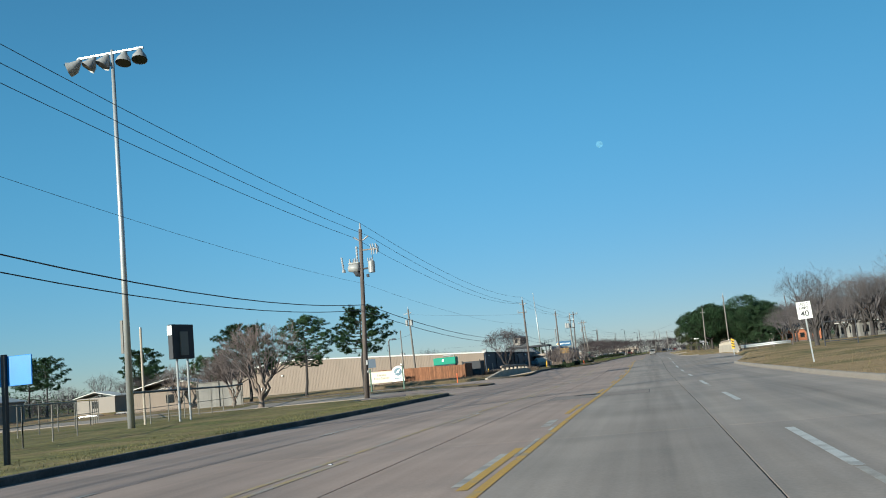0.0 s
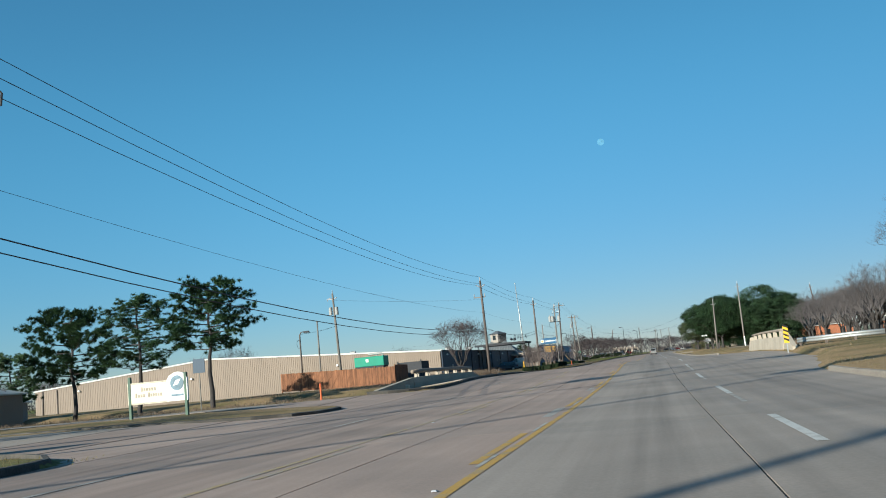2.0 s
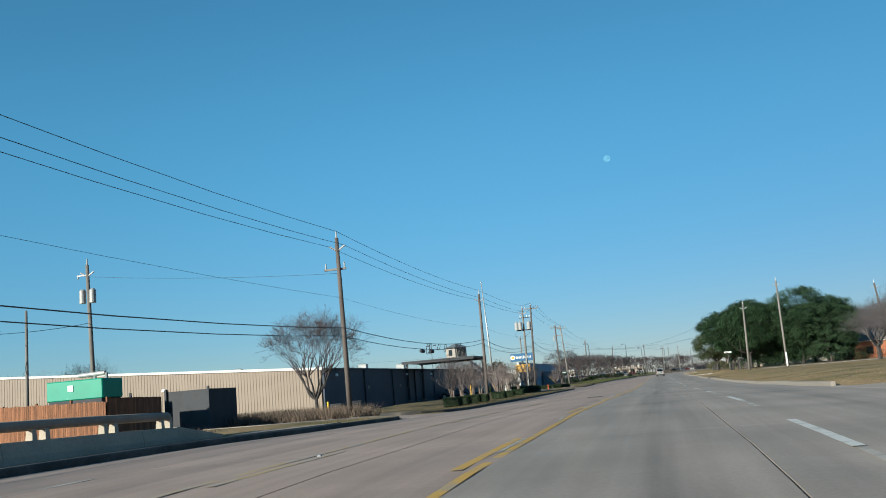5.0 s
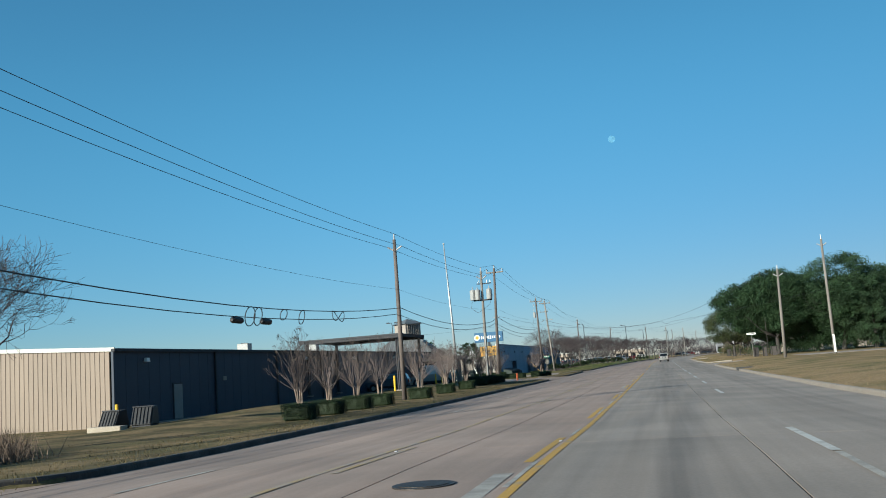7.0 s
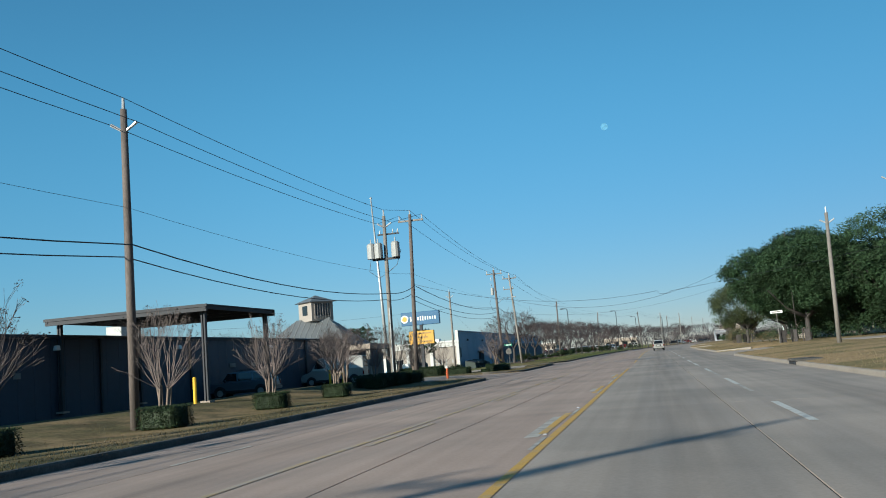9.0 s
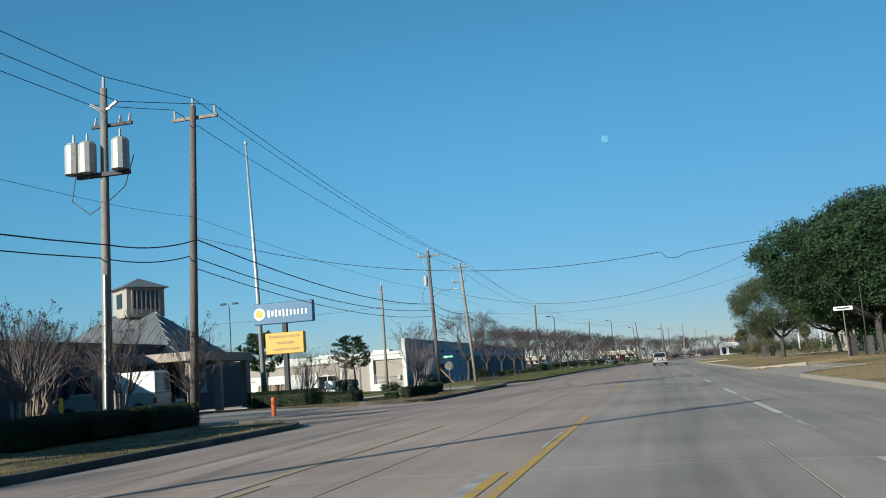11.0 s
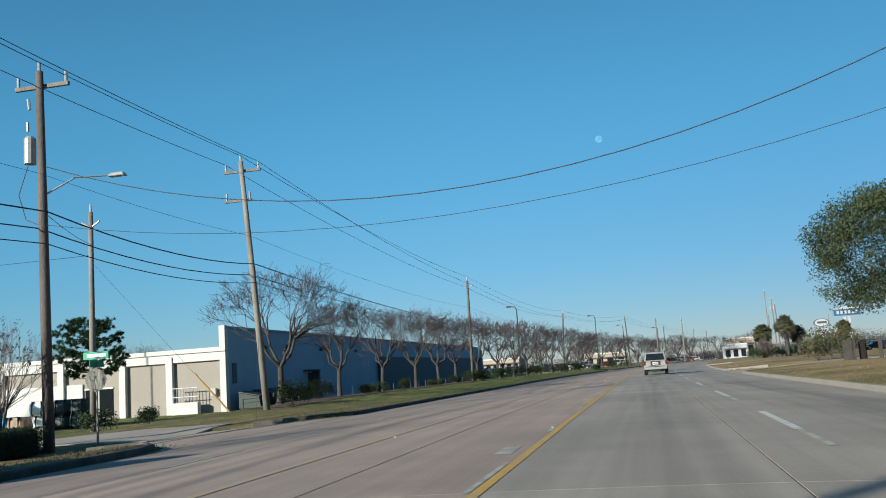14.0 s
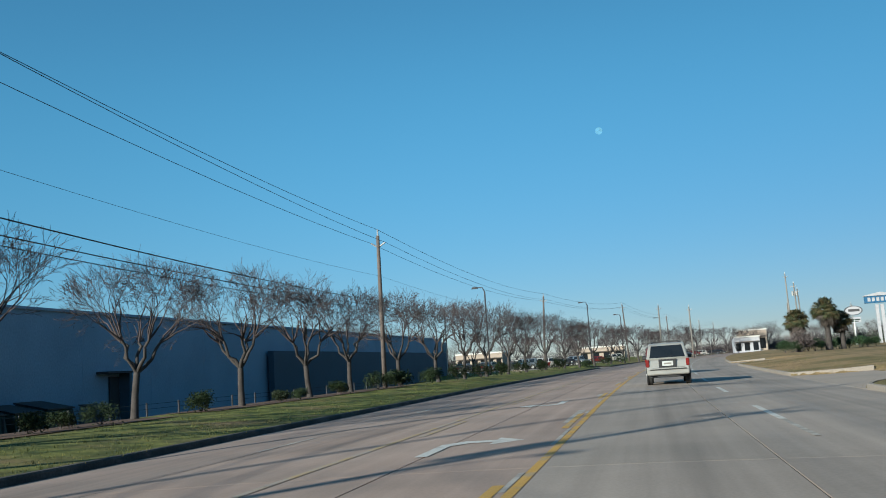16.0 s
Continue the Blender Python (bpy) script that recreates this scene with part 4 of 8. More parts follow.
wire([kink, (0.75, 220.65, 4.78), (1.1, 220.7, 4.74), (1.55, 220.8, 4.92), wb], 0.35, 0.011, "kinked end of the crossing cable", 6)

# splice cases and coils hung on the cable before the dark wall
def cable_at(y, hi=True):
    """Where the upper or lower telephone cable hangs at y, between the poles at 139.0 and 180.8."""
    k = (y - 139.0) / 41.8
    return (-17.56 if hi else -17.84) + 0.6 * k, (5.35 if hi else 4.9) + (0.65 if hi else 0.7) * k - 2.88 * k * (1 - k)


for yy in (156.9, 159.8):
    cx, cz = cable_at(yy, False)
    c = thing("splice_case", pose(cx, yy, cz - 0.16), "black splice case clamped to the telephone cable", "splice case")
    part("case", Build().tube([(0, -0.5, 0), (0, -0.4, 0), (0, 0.4, 0), (0, 0.5, 0)], [0.06, 0.14, 0.14, 0.06], 10), M_wire, c)
    part("hanger", Build().cyl((0, 0, 0.1), (0, 0, 0.2), 0.02, 5), M_wire, c)
for yy, wide, tall, eight in ((157.6, 0.5, 0.42, False), (158.4, 0.42, 0.4, False), (161.2, 0.4, 0.25, False), (163.4, 0.36, 0.34, False), (168.6, 0.95, 0.27, True)):
    turn = [i * math.pi / 12 for i in range(25)]
    pts = [(0.08 * math.cos(a), wide * math.sin(a), -tall + tall * (math.sin(2 * a) if eight else math.cos(a))) for a in turn]
    cx, cz = cable_at(yy)
    c = thing("cable_coil", pose(cx, yy, cz), "slack loop of black cable hanging from the line", "cable coil")
    part("loop", Build().tube(pts, 0.022, 5), M_wire, c)


def guy(x0, y0, x1, y1, z1):
    solid("guy_wire", Build().cyl((x0, y0, gz(x0, y0)), (x1, y1, z1), 0.007, 5), M_steel, "taut steel guy wire", "guy wire")


guy(-20.1, 277.4, -26.95, 276.5, 8.0)
g = thing("guy_guard", look((-20.1, 277.4, gz(-20.1, 277.4)), (-26.95, 276.5, 8.0)), "yellowed guard tube round a guy wire", "guy guard")
part("tube", Build().cyl((0, 0, 0), (0, 0, -2.6), 0.05, 7), M_goldbar, g)
guy(-15.2, 269.5, -17.6, 276.0, 6.0)


# ---- trees ----
def branch(b, p, d, length, r, depth, rg, spread, up, tips, kids=(2, 3), shrink=0.72, wob=0.18, minr=0.006):
    pts, radii = [p], [r]
    segs = 3 if depth > 1 else 2
    for i in range(segs):
        d = (d + Vector((rg.gauss(0, wob), rg.gauss(0, wob), rg.gauss(0, wob) + up))).normalized()
        p = p + d * (length / segs)
        pts.append(p)
        radii.append(max(minr, r * (1 - 0.45 * (i + 1) / segs)))
    b.tube(pts, radii, 7 if r > 0.08 else (5 if r > 0.03 else 3), cap=False)
    if depth == 0:
        tips.append(p)
        return
    for i in range(rg.randint(*kids)):
        k = rg.uniform(0.55, 1.0) if i else 1.0
        q = pts[-1] if k > 0.85 else pts[-2].lerp(pts[-1], (k - 0.55) / 0.45)
        e = Vector((rg.gauss(0, 1), rg.gauss(0, 1), rg.gauss(0, 0.7)))
        e = (d + (e - d * e.dot(d)).normalized() * spread * rg.uniform(0.6, 1.25)).normalized()
        branch(b, q, e, length * shrink * rg.uniform(0.8, 1.15), max(minr, radii[-1] * 0.8), depth - 1, rg, spread, up, tips, kids, shrink, wob, minr)


def leaves(b, centre, radius, count, size, rg, flat=1.0):
    cx, cy, cz = centre
    for _ in range(count):
        x, y, z = (max(-0.95, min(0.95, rg.gauss(0, 0.5))) for _ in range(3))
        z *= flat
        p = Vector((cx + x * radius, cy + y * radius, cz + z * radius))
        a = Vector((rg.uniform(-1, 1), rg.uniform(-1, 1), rg.uniform(-1, 1)))
        a.normalize()
        c = a.orthogonal().normalized()
        s = size * rg.uniform(0.7, 1.3)
        k = len(b.v)
        b.v += [tuple(p - a * s), tuple(p + c * s * 0.45), tuple(p + a * s), tuple(p - c * s * 0.45)]
        b.f.append((k, k + 1, k + 2, k + 3))


def crape(seed, pods=True):
    """A vase-shaped, leafless crape myrtle: a few pale stems that end in knuckles, each with a fan of shoots."""
    rg = random.Random(seed)
    t = thing("crape_myrtle", pose(0, 0, 0), "leafless crape myrtle with pale clustered stems in a clipped hedge", "tree", "crape myrtles")
    twigs, tips = Build(), []
    n = rg.randint(5, 6)
    for i in range(n):
        a = 2 * math.pi * i / n + rg.uniform(-0.3, 0.3)
        lean = rg.uniform(0.02, 0.14)
        p0 = Vector((math.cos(a) * 0.08, math.sin(a) * 0.08, 0))
        p1 = p0 + Vector((math.cos(a) * lean, math.sin(a) * lean, 1.0)) * rg.uniform(1.15, 1.4)
        mid = p0.lerp(p1, 0.5) + Vector((rg.gauss(0, 0.03), rg.gauss(0, 0.03), 0))
        part("stem", Build().tube([p0, mid, p1, p1 + Vector((0, 0, 0.06))], [0.05, 0.04, 0.038, 0.05], 6), M_barkpale, t, "smooth pale stem", smooth=True)
        for k in range(8):
            out = 0.05 + 1.15 * (k / 7) ** 1.4
            b_ = a + rg.uniform(-0.95, 0.95)
            e = Vector((math.cos(b_) * out, math.sin(b_) * out, 1.0)).normalized()
            branch(twigs, p1, e, rg.uniform(1.0, 1.3) * (1 - 0.3 * out), 0.019, 3, rg, 0.32, 0.05, tips, (2, 2), 0.64, 0.08, 0.0046)
    part("crown", twigs, M_twigred, t, "fine leafless grey-red crown")
    if pods:
        b = Build()
        for p in tips:
            if p.z > 2.6 and rg.random() < 0.3:
                leaves(b, p, 0.09, 9, 0.034, rg)
        part("seed_head", b, M_dead, t, "dark dried seed pods", kind="stuff")
    return t


def bare_tree(seed, h=6.0, lean=0.0, label="leafless street tree with twisted dark limbs", low=0.35, mat_b=None, mat_t=None, depth=4, spread=0.62, group="bare trees", fork=5, wide=0.75, girth=0.03):
    rg = random.Random(seed)
    t = thing("bare_tree", pose(0, 0, 0), label, "tree", group)
    trunk, twigs, tips = Build(), Build(), []
    top = Vector((lean * h * low, rg.uniform(-0.1, 0.1), h * low))
    r = girth * h
    trunk.tube([(0, 0, -0.1), (0, 0, 0.15), top * 0.5 + Vector((0.05, 0.03, 0)), top], [r * 1.5, r * 1.05, r * 0.9, r * 0.85], 9, cap=False)
    for i in range(fork):
        a = 2 * math.pi * i / fork + rg.uniform(-0.4, 0.4)
        d = Vector((math.cos(a) * wide + lean, math.sin(a) * wide, rg.uniform(0.7, 1.1))).normalized()
        jog = lambda: Vector((rg.gauss(0, 0.012), rg.gauss(0, 0.012), rg.gauss(0, 0.01))) * h
        end = top + (d + Vector((0, 0, 0.25))).normalized() * h * 0.24
        pts = [top, top + d * h * 0.07 + jog() * 0.5, top + d * h * 0.13 + jog(), top.lerp(end, 0.8) + jog(), end]
        trunk.tube(pts, [r * 0.6, r * 0.5, r * 0.46, r * 0.4, r * 0.36], 7, cap=False)
        for _ in range(4):
            e = (d + Vector((rg.gauss(0, 0.42), rg.gauss(0, 0.35), 0.25))).normalized()
            branch(twigs, pts[-1], e, h * 0.18, r * 0.32, depth, rg, spread, 0.05, tips, (2, 3), 0.77, 0.15, 0.006)
    part("trunk", trunk, mat_b or M_bark, t, smooth=True)
    part("crown", twigs, mat_t or M_twig, t)
    return t


def pine(seed, h=9.0):
    rg = random.Random(seed)
    t = thing("pine_tree", pose(0, 0, 0), "tall pine with a bare trunk and dark needle clumps", "tree", "pines")
    wood, green = Build(), Build()
    pts = [Vector((0, 0, -0.1))]
    for i in range(1, 8):
        pts.append(Vector((rg.gauss(0, 0.1), rg.gauss(0, 0.1), h * i / 7.3)))
    wood.tube(pts, [0.19 - 0.022 * i for i in range(8)], 8, cap=False)
    n = 30
    for i in range(n):
        k = 0.45 + 0.54 * (i / n)
        z = h * k
        a = i * 2.4 + rg.uniform(-0.4, 0.4)
        reach = 3.1 * math.sqrt(max(0.05, 1 - ((k - 0.66) / 0.36) ** 2)) * rg.uniform(0.6, 1.08)
        reach = max(0.5, reach)
        p0 = Vector((0, 0, z))
        p1 = p0 + Vector((math.cos(a) * reach * 0.6, math.sin(a) * reach * 0.6, reach * 0.04))
        p2 = p0 + Vector((math.cos(a) * reach, math.sin(a) * reach, reach * 0.2))
        wood.tube([p0, p1, p2], [0.05, 0.035, 0.015], 4, cap=False)
        for q, m in ((p2, 12), (p1.lerp(p2, 0.5), 9), (p1, 6), (p0.lerp(p1, 0.5), 1)):
            for _ in range(m):
                c = q + Vector((rg.gauss(0, 0.31), rg.gauss(0, 0.31), rg.gauss(0.12, 0.14)))
                for _ in range(60):
                    d = Vector((rg.gauss(0, 1), rg.gauss(0, 1), rg.gauss(0.25, 0.8))).normalized()
                    s = d.orthogonal().normalized() * 0.019
                    l = rg.uniform(0.18, 0.32)
                    kk = len(green.v)
                    green.v += [tuple(c - s), tuple(c + s), tuple(c + d * l)]
                    green.f.append((kk, kk + 1, kk + 2))
    part("trunk", wood, M_bark, t, smooth=True)
    part("needles", green, M_pine, t)
    return t


def oak(seed, h, r, clumps=260, leafsize=0.15, per=62, low=0.1, material=None, label="broad evergreen live oak with a dense dark crown"):
    rg = random.Random(seed)
    t = thing("live_oak", pose(0, 0, 0), label, "tree", "live oaks")
    wood, green, tips = Build(), Build(), []
    zc = h * (0.5 + low / 2)
    rzz = h * (1 - low) / 2
    fork = Vector((rg.uniform(-0.3, 0.3), rg.uniform(-0.3, 0.3), h * 0.2))
    wood.tube([(0, 0, -0.1), (0.03, 0, 0.3), fork], [0.034 * h, 0.024 * h, 0.02 * h], 9, cap=False)
    for i in range(6):
        a = 2 * math.pi * i / 6 + rg.uniform(-0.4, 0.4)
        d = Vector((math.cos(a), math.sin(a), rg.uniform(0.35, 0.9))).normalized()
        p1, p2 = fork + d * r * 0.4, fork + d * r * 0.75 + Vector((0, 0, h * 0.08))
        wood.tube([fork, p1, p2], [0.013 * h, 0.009 * h, 0.005 * h], 6, cap=False)
        for _ in range(2):
            branch(wood, p1, (d + Vector((rg.gauss(0, 0.5), rg.gauss(0, 0.5), 0.4))).normalized(), r * 0.35, 0.05, 2, rg, 0.6, 0.05, tips)
    bumps = [(Vector((rg.gauss(0, 1), rg.gauss(0, 1), rg.gauss(0, 0.8))).normalized(), rg.uniform(0.75, 1.12)) for _ in range(16)]
    for _ in range(clumps):
        d = Vector((rg.gauss(0, 1), rg.gauss(0, 1), rg.gauss(0.15, 0.9))).normalized()
        lobe = max(m * (0.62 + 0.38 * max(0, d.dot(v)) ** 3) for v, m in bumps)
        k = lobe * rg.uniform(0.55, 1.0) ** 0.45
        c = Vector((d.x * r * k, d.y * r * k, zc + d.z * rzz * k))
        leaves(green, c, rg.uniform(0.55, 1.0), per, leafsize, rg, 0.7)
    part("trunk", wood, M_bark, t, smooth=True)
    part("crown", green, material or M_oak, t)
    return t


def hedge(w, d, h, seed, label="clipped dark green hedge on the lawn", n=1500):
    rg = random.Random(seed)
    t = thing("hedge", pose(0, 0, 0), label, "hedge", "clipped hedges")
    core = Build().box((0, 0, h * 0.47), (w * 0.9, d * 0.9, h * 0.9), 0, (0.97, 0.97))
    part("core", core, M_hedge, t, bevel=0.08)
    b = Build()
    for _ in range(n):
        f = rg.random()
        x, y, z = rg.uniform(-w / 2, w / 2), rg.uniform(-d / 2, d / 2), rg.uniform(0.05, h)
        if f < 0.3:
            z = h - abs(rg.gauss(0, 0.03))
        elif f < 0.65:
            y = math.copysign(d / 2, y) + rg.gauss(0, 0.03)
        else:
            x = math.copysign(w / 2, x) + rg.gauss(0, 0.03)
        leaves(b, (x, y, z), 0.05, 3, 0.034, rg)
    part("foliage", b, M_hedge, t)
    return t


def shrub(seed, r=0.6, material=None, label="loose green shrub in a mulch bed"):
    rg = random.Random(seed)
    t = thing("shrub", pose(0, 0, 0), label, "shrub", "shrubs")
    b, w, tips = Build(), Build(), []
    for i in range(7):
        a = i * 0.9
        branch(w, Vector((0, 0, -0.03)), Vector((math.cos(a) * 0.5, math.sin(a) * 0.5, 1)).normalized(), r * 0.8, 0.02, 1, rg, 0.6, 0.05, tips)
    for p in tips:
        leaves(b, p, r * 0.55, 70, 0.07, rg)
    part("branchwork", w, M_twig, t)
    part("foliage", b, material or M_hedge, t)
    return t


def place(proto, x, y, rot=None, s=1.0, z=None, group="", label=""):
    c = copy_thing(proto, pose(x, y, gz(x, y) if z is None else z, 0, 0, rng.uniform(0, 360) if rot is None else rot) @ Matrix.Diagonal((s, s, s, 1)))
    return tagged(c, label, group=group)


def drop(proto):
    """Removes a pattern once its copies stand."""
    for o in (*proto.children_recursive, proto):
        bpy.data.objects.remove(o)


def drop_all(*protos):
    for p in protos:
        drop(p)


# crape myrtles in hedges along the dark wall
c1, c2, c3 = crape(1), crape(2), crape(5)
hd1, hd2 = hedge(1.25, 1.35, 0.74, 3, n=1500), hedge(3.4, 2.0, 0.85, 4, n=4200)
ROW = [(-16.2, 160.1, c1), (-16.2, 163.9, c2), (-16.2, 168.3, c3), (-16.2, 172.6, c1), (-15.9, 180.6, c2), (-16.5, 190.6, c3), (-16.7, 199.5, c1), (-17.0, 207.6, c2), (-17.0, 212.6, c3)]
for x, y, proto in ROW:
    place(proto, x, y, s=rng.uniform(0.95, 1.1))
    place(hd1, x, y, rot=rng.uniform(-8, 8) + 90, s=rng.uniform(0.92, 1.05))
for x, y, proto, s in ((-16.0, 246.9, c2, 1.35), (-18.4, 258.8, c3, 1.0), (-22.5, 249.5, c1, 1.0), (-26.0, 252.5, c3, 1.1), (-21.0, 213.5, c2, 1.05), (-24.0, 222.0, c3, 0.9), (-17.0, 217.4, c1, 1.0), (-24.5, 247.0, c1, 0.8)):
    place(proto, x, y, s=s, label="leafless crape myrtle with pale clustered stems on the lawn")
place(hd2, -15.9, 246.9, rot=85, s=0.85)
place(hd2, -18.0, 257.6, rot=92, s=0.95)
place(hd1, -16.3, 241.4, rot=10, s=0.65, label="low dark clipped hedge on the lawn")
place(hd2, -21.3, 236.3, rot=3, s=1.1, label="dark clipped hedge below the storage sign")
place(hd2, -18.3, 236.8, rot=3, s=0.8, label="dark clipped hedge below the storage sign")
for x, y in ((-17.4, 208.8), (-17.2, 211.6), (-17.0, 214.4)):
    place(hd2, x, y, rot=90, s=0.95, label="low dark clipped hedge beside the entrance")
drop_all(c1, c2, c3, hd1, hd2)

# pines by the drive
pn1, pn2 = pine(3), pine(8)
for x, y, p, s, r in ((-30.5, 97.0, pn1, 1.0, 20), (-38.8, 101.5, pn2, 1.13, 80), (-48.5, 107.0, pn1, 1.25, 200), (-52.5, 104.0, pn2, 0.85, 140), (-70, 118, pn1, 0.9, 10), (-88, 122, pn2, 0.95, 60), (-97, 130, pn1, 1.0, 110), (-105, 128, pn2, 0.9, 250), (-64, 110, pn2, 0.75, 33), (-40.7, 276.3, pn2, 0.8, 15), (-33.9, 287, pn1, 0.72, 200)):
    place(pn1 if p is pn1 else pn2, x, y, r, s)
drop_all(pn1, pn2)

# street trees along the blue warehouse
b1 = bare_tree(11, 6.1, 0.1, low=0.27, depth=5, spread=0.58, wide=0.85, girth=0.025)
b2 = bare_tree(12, 5.9, -0.08, low=0.3, depth=5, spread=0.58, wide=0.75, girth=0.025)
b3 = bare_tree(15, 6.4, 0.05, low=0.28, depth=5, spread=0.56, wide=0.75, girth=0.025)
STREET = [(-19.6, 282.5, b3, 1.12), (-19.0, 290.7, b1, 1.0), (-18.8, 299.6, b2, 0.97), (-18.4, 307.9, b3, 0.97), (-18.4, 316.5, b1, 1.05), (-18.2, 323.0, b2, 1.05), (-18.0, 334.0, b3, 1.05), (-17.0, 342.0, b1, 1.1), (-16.4, 350.0, b2, 1.15), (-15.8, 358.0, b3, 1.1), (-15, 367, b1, 1.1), (-14.2, 376, b2, 1.1), (-13, 386, b3, 1.1), (-11.5, 396, b1, 1.1), (-10.2, 406, b2, 1.1), (-8.6, 417, b3, 1.1), (-6.5, 429, b1, 1.1), (-4.5, 441, b2, 1.1), (-2, 454, b3, 1.1), (1, 468, b1, 1.15), (4, 482, b2, 1.1), (8, 498, b3, 1.2), (12, 515, b1, 1.2), (17, 533, b2, 1.2), (23, 552, b3, 1.2), (30, 572, b1, 1.2)]
for x, y, p, s in STREET:
    place(p, x, y, s=s, group="street trees")
# more of them between the parked cars
for x, y, p, s in ((-28, 415, b3, 1.0), (-22, 440, b1, 1.0), (-14, 470, b2, 1.1), (-8, 500, b3, 1.1), (0, 530, b1, 1.2), (10, 560, b2, 1.2), (-40, 430, b3, 1.2), (-30, 480, b1, 1.3), (-20, 530, b2, 1.3)):
    place(p, x, y, s=s, group="car park trees")
# the tall bare tree by the bridge and the scrub on the ballfield side
big = bare_tree(21, 8.2, 0.0, "leafless roadside tree with a fine round crown", 0.17, depth=5, spread=0.6, fork=8, girth=0.017)
place(big, -22.2, 145.2, 30, 0.95)
fork = bare_tree(33, 5.2, 0.05, "small leafless tree with pale forking stems", 0.08, M_barkpale, M_twigred, 4, 0.45, fork=7, wide=0.6)
for x, y, s, r in ((-25.5, 58.5, 1.3, 40), (-33, 70, 1.1, 10), (-39.5, 82, 1.05, 140), (-42, 86, 1.0, 77), (-37.5, 76, 0.8, 200), (-50, 92, 1.1, 33), (-58, 98, 1.0, 99), (-22.5, 216, 0.9, 5), (-58, 300, 1.2, 50), (-52, 292, 1.0, 10)):
    place(fork, x, y, r, s)
# winter woods beyond the right-hand lawn
wood1 = bare_tree(41, 13.0, 0.0, "tall leafless tree at the edge of the lawn", 0.22, M_bark, M_twiggrey, 5, 0.5, fork=6, group="winter woods")
for i in range(34):
    x = rng.uniform(30, 85)
    y = rng.uniform(70, 190)
    if x < 44 and y > 150:
        x += 18
    place(wood1, x, y, s=rng.uniform(0.65, 1.15) * (0.8 if y > 120 else 0.95))
for x, y, s in ((26, 92, 0.7), (33, 112, 0.75), (30, 128, 0.6), (46, 200, 0.7), (52, 214, 0.75), (60, 205, 0.8), (28, 170, 0.45), (34, 182, 0.5)):
    place(wood1, x, y, s=s)
for i in range(22):
    place(wood1, rng.uniform(36, 84), rng.uniform(272, 310), s=rng.uniform(0.7, 0.95))
for i in range(10):
    place(wood1, rng.uniform(32, 50), rng.uniform(105, 145), s=rng.uniform(0.6, 0.8))
place(wood1, 13.4, 80.0, 70, 0.48, label="leafless tree standing alone on the lawn")
for i in range(20):
    place(wood1, rng.uniform(27, 52), rng.uniform(178, 232), s=rng.uniform(0.5, 0.72))
for i in range(14):
    place(wood1, rng.uniform(24, 36), rng.uniform(96, 150), s=rng.uniform(0.42, 0.66))
for i in range(26):
    place(wood1, rng.uniform(-160, -70), rng.uniform(180, 420) , s=rng.uniform(0.45, 0.75))
for i in range(22):
    y = rng.uniform(560, 760)
    place(wood1, bend(y) + rng.uniform(-90, 60), y, s=rng.uniform(0.55, 0.8))
drop_all(b1, b2, b3, big, fork, wood1)

# live oaks past the side street
o0, o1, o2, o3 = oak(50, 12.6, 8.0, 980, 0.125, 110, 0.14), oak(51, 13.5, 8.4, 800, 0.13, 90, 0.04), oak(52, 12.5, 9.0, 800, 0.13, 90, 0.04), oak(53, 10.0, 5.0, 430, 0.08, 130, 0.2, M_oaklight, "smaller olive-green live oak near the driveway")
for x, y, p, s, r in ((16.6, 260.4, o0, 0.98, 0), (25.6, 261.0, o2, 1.08, 40), (29.5, 259.0, o1, 0.84, 130), (19.0, 272.0, o2, 0.85, 300), (22.5, 264, o2, 0.85, 100), (30, 276, o1, 0.9, 77), (11.8, 277.5, o3, 0.86, 0), (18.5, 286.5, o3, 1.0, 110), (17.5, 276.0, o3, 1.05, 60), (30, 330, o3, 1.1, 50), (42, 345, o3, 1.2, 90), (55, 380, o3, 1.3, 10), (62, 420, o3, 1.3, 200)):
    place(p, x, y, r, s)
drop_all(o0, o1, o2, o3)
s1, s2 = shrub(61), shrub(62, 0.7, M_hedge)
for x, y, s in ((-17.6, 279.4, 1.1), (-19.2, 287.4, 1.0), (-18.0, 292.6, 0.65), (-18.2, 294.4, 0.6), (-18.0, 296.2, 0.65), (-18.2, 303.6, 0.75), (-17.8, 311.0, 0.6), (-17.6, 313.0, 0.6), (-17.6, 319.0, 0.8), (-17.3, 326, 1.0), (-17.0, 330.0, 1.2), (-16.6, 338, 1.2), (-16.2, 346, 1.2), (-15.6, 354, 1.2), (-15, 362, 1.2), (-14.2, 371, 1.2), (-13.0, 381, 1.2), (-11.8, 391, 1.3), (-9.5, 411, 1.3), (-7.0, 424, 1.3), (-5, 436, 1.3), (-28.0, 283.5, 1.0), (-27.0, 276.8, 1.0)):
    place(s1 if rng.random() < 0.5 else s2, x, y, s=s)
tw = shrub(64, 1.0, M_twigred, "leafless reddish shrub under the palms")
for x, y, s in ((17.6, 391.0, 1.3), (18.6, 390.4, 1.6), (19.5, 391.5, 1.2), (27.5, 399.0, 1.2)):
    place(tw, x, y, s=s)
lowg = shrub(65, 0.8, M_oak, "low dark evergreen shrub under the palms")
for i in range(11):
    place(lowg, 16.6 + 1.25 * i, 390.0 + 0.9 * i + rng.uniform(-1, 1), s=rng.uniform(0.8, 1.2))
drop(lowg)
yb = shrub(66, 1.0, M_palm, "yellow-green spiky shrub beside the driveway")
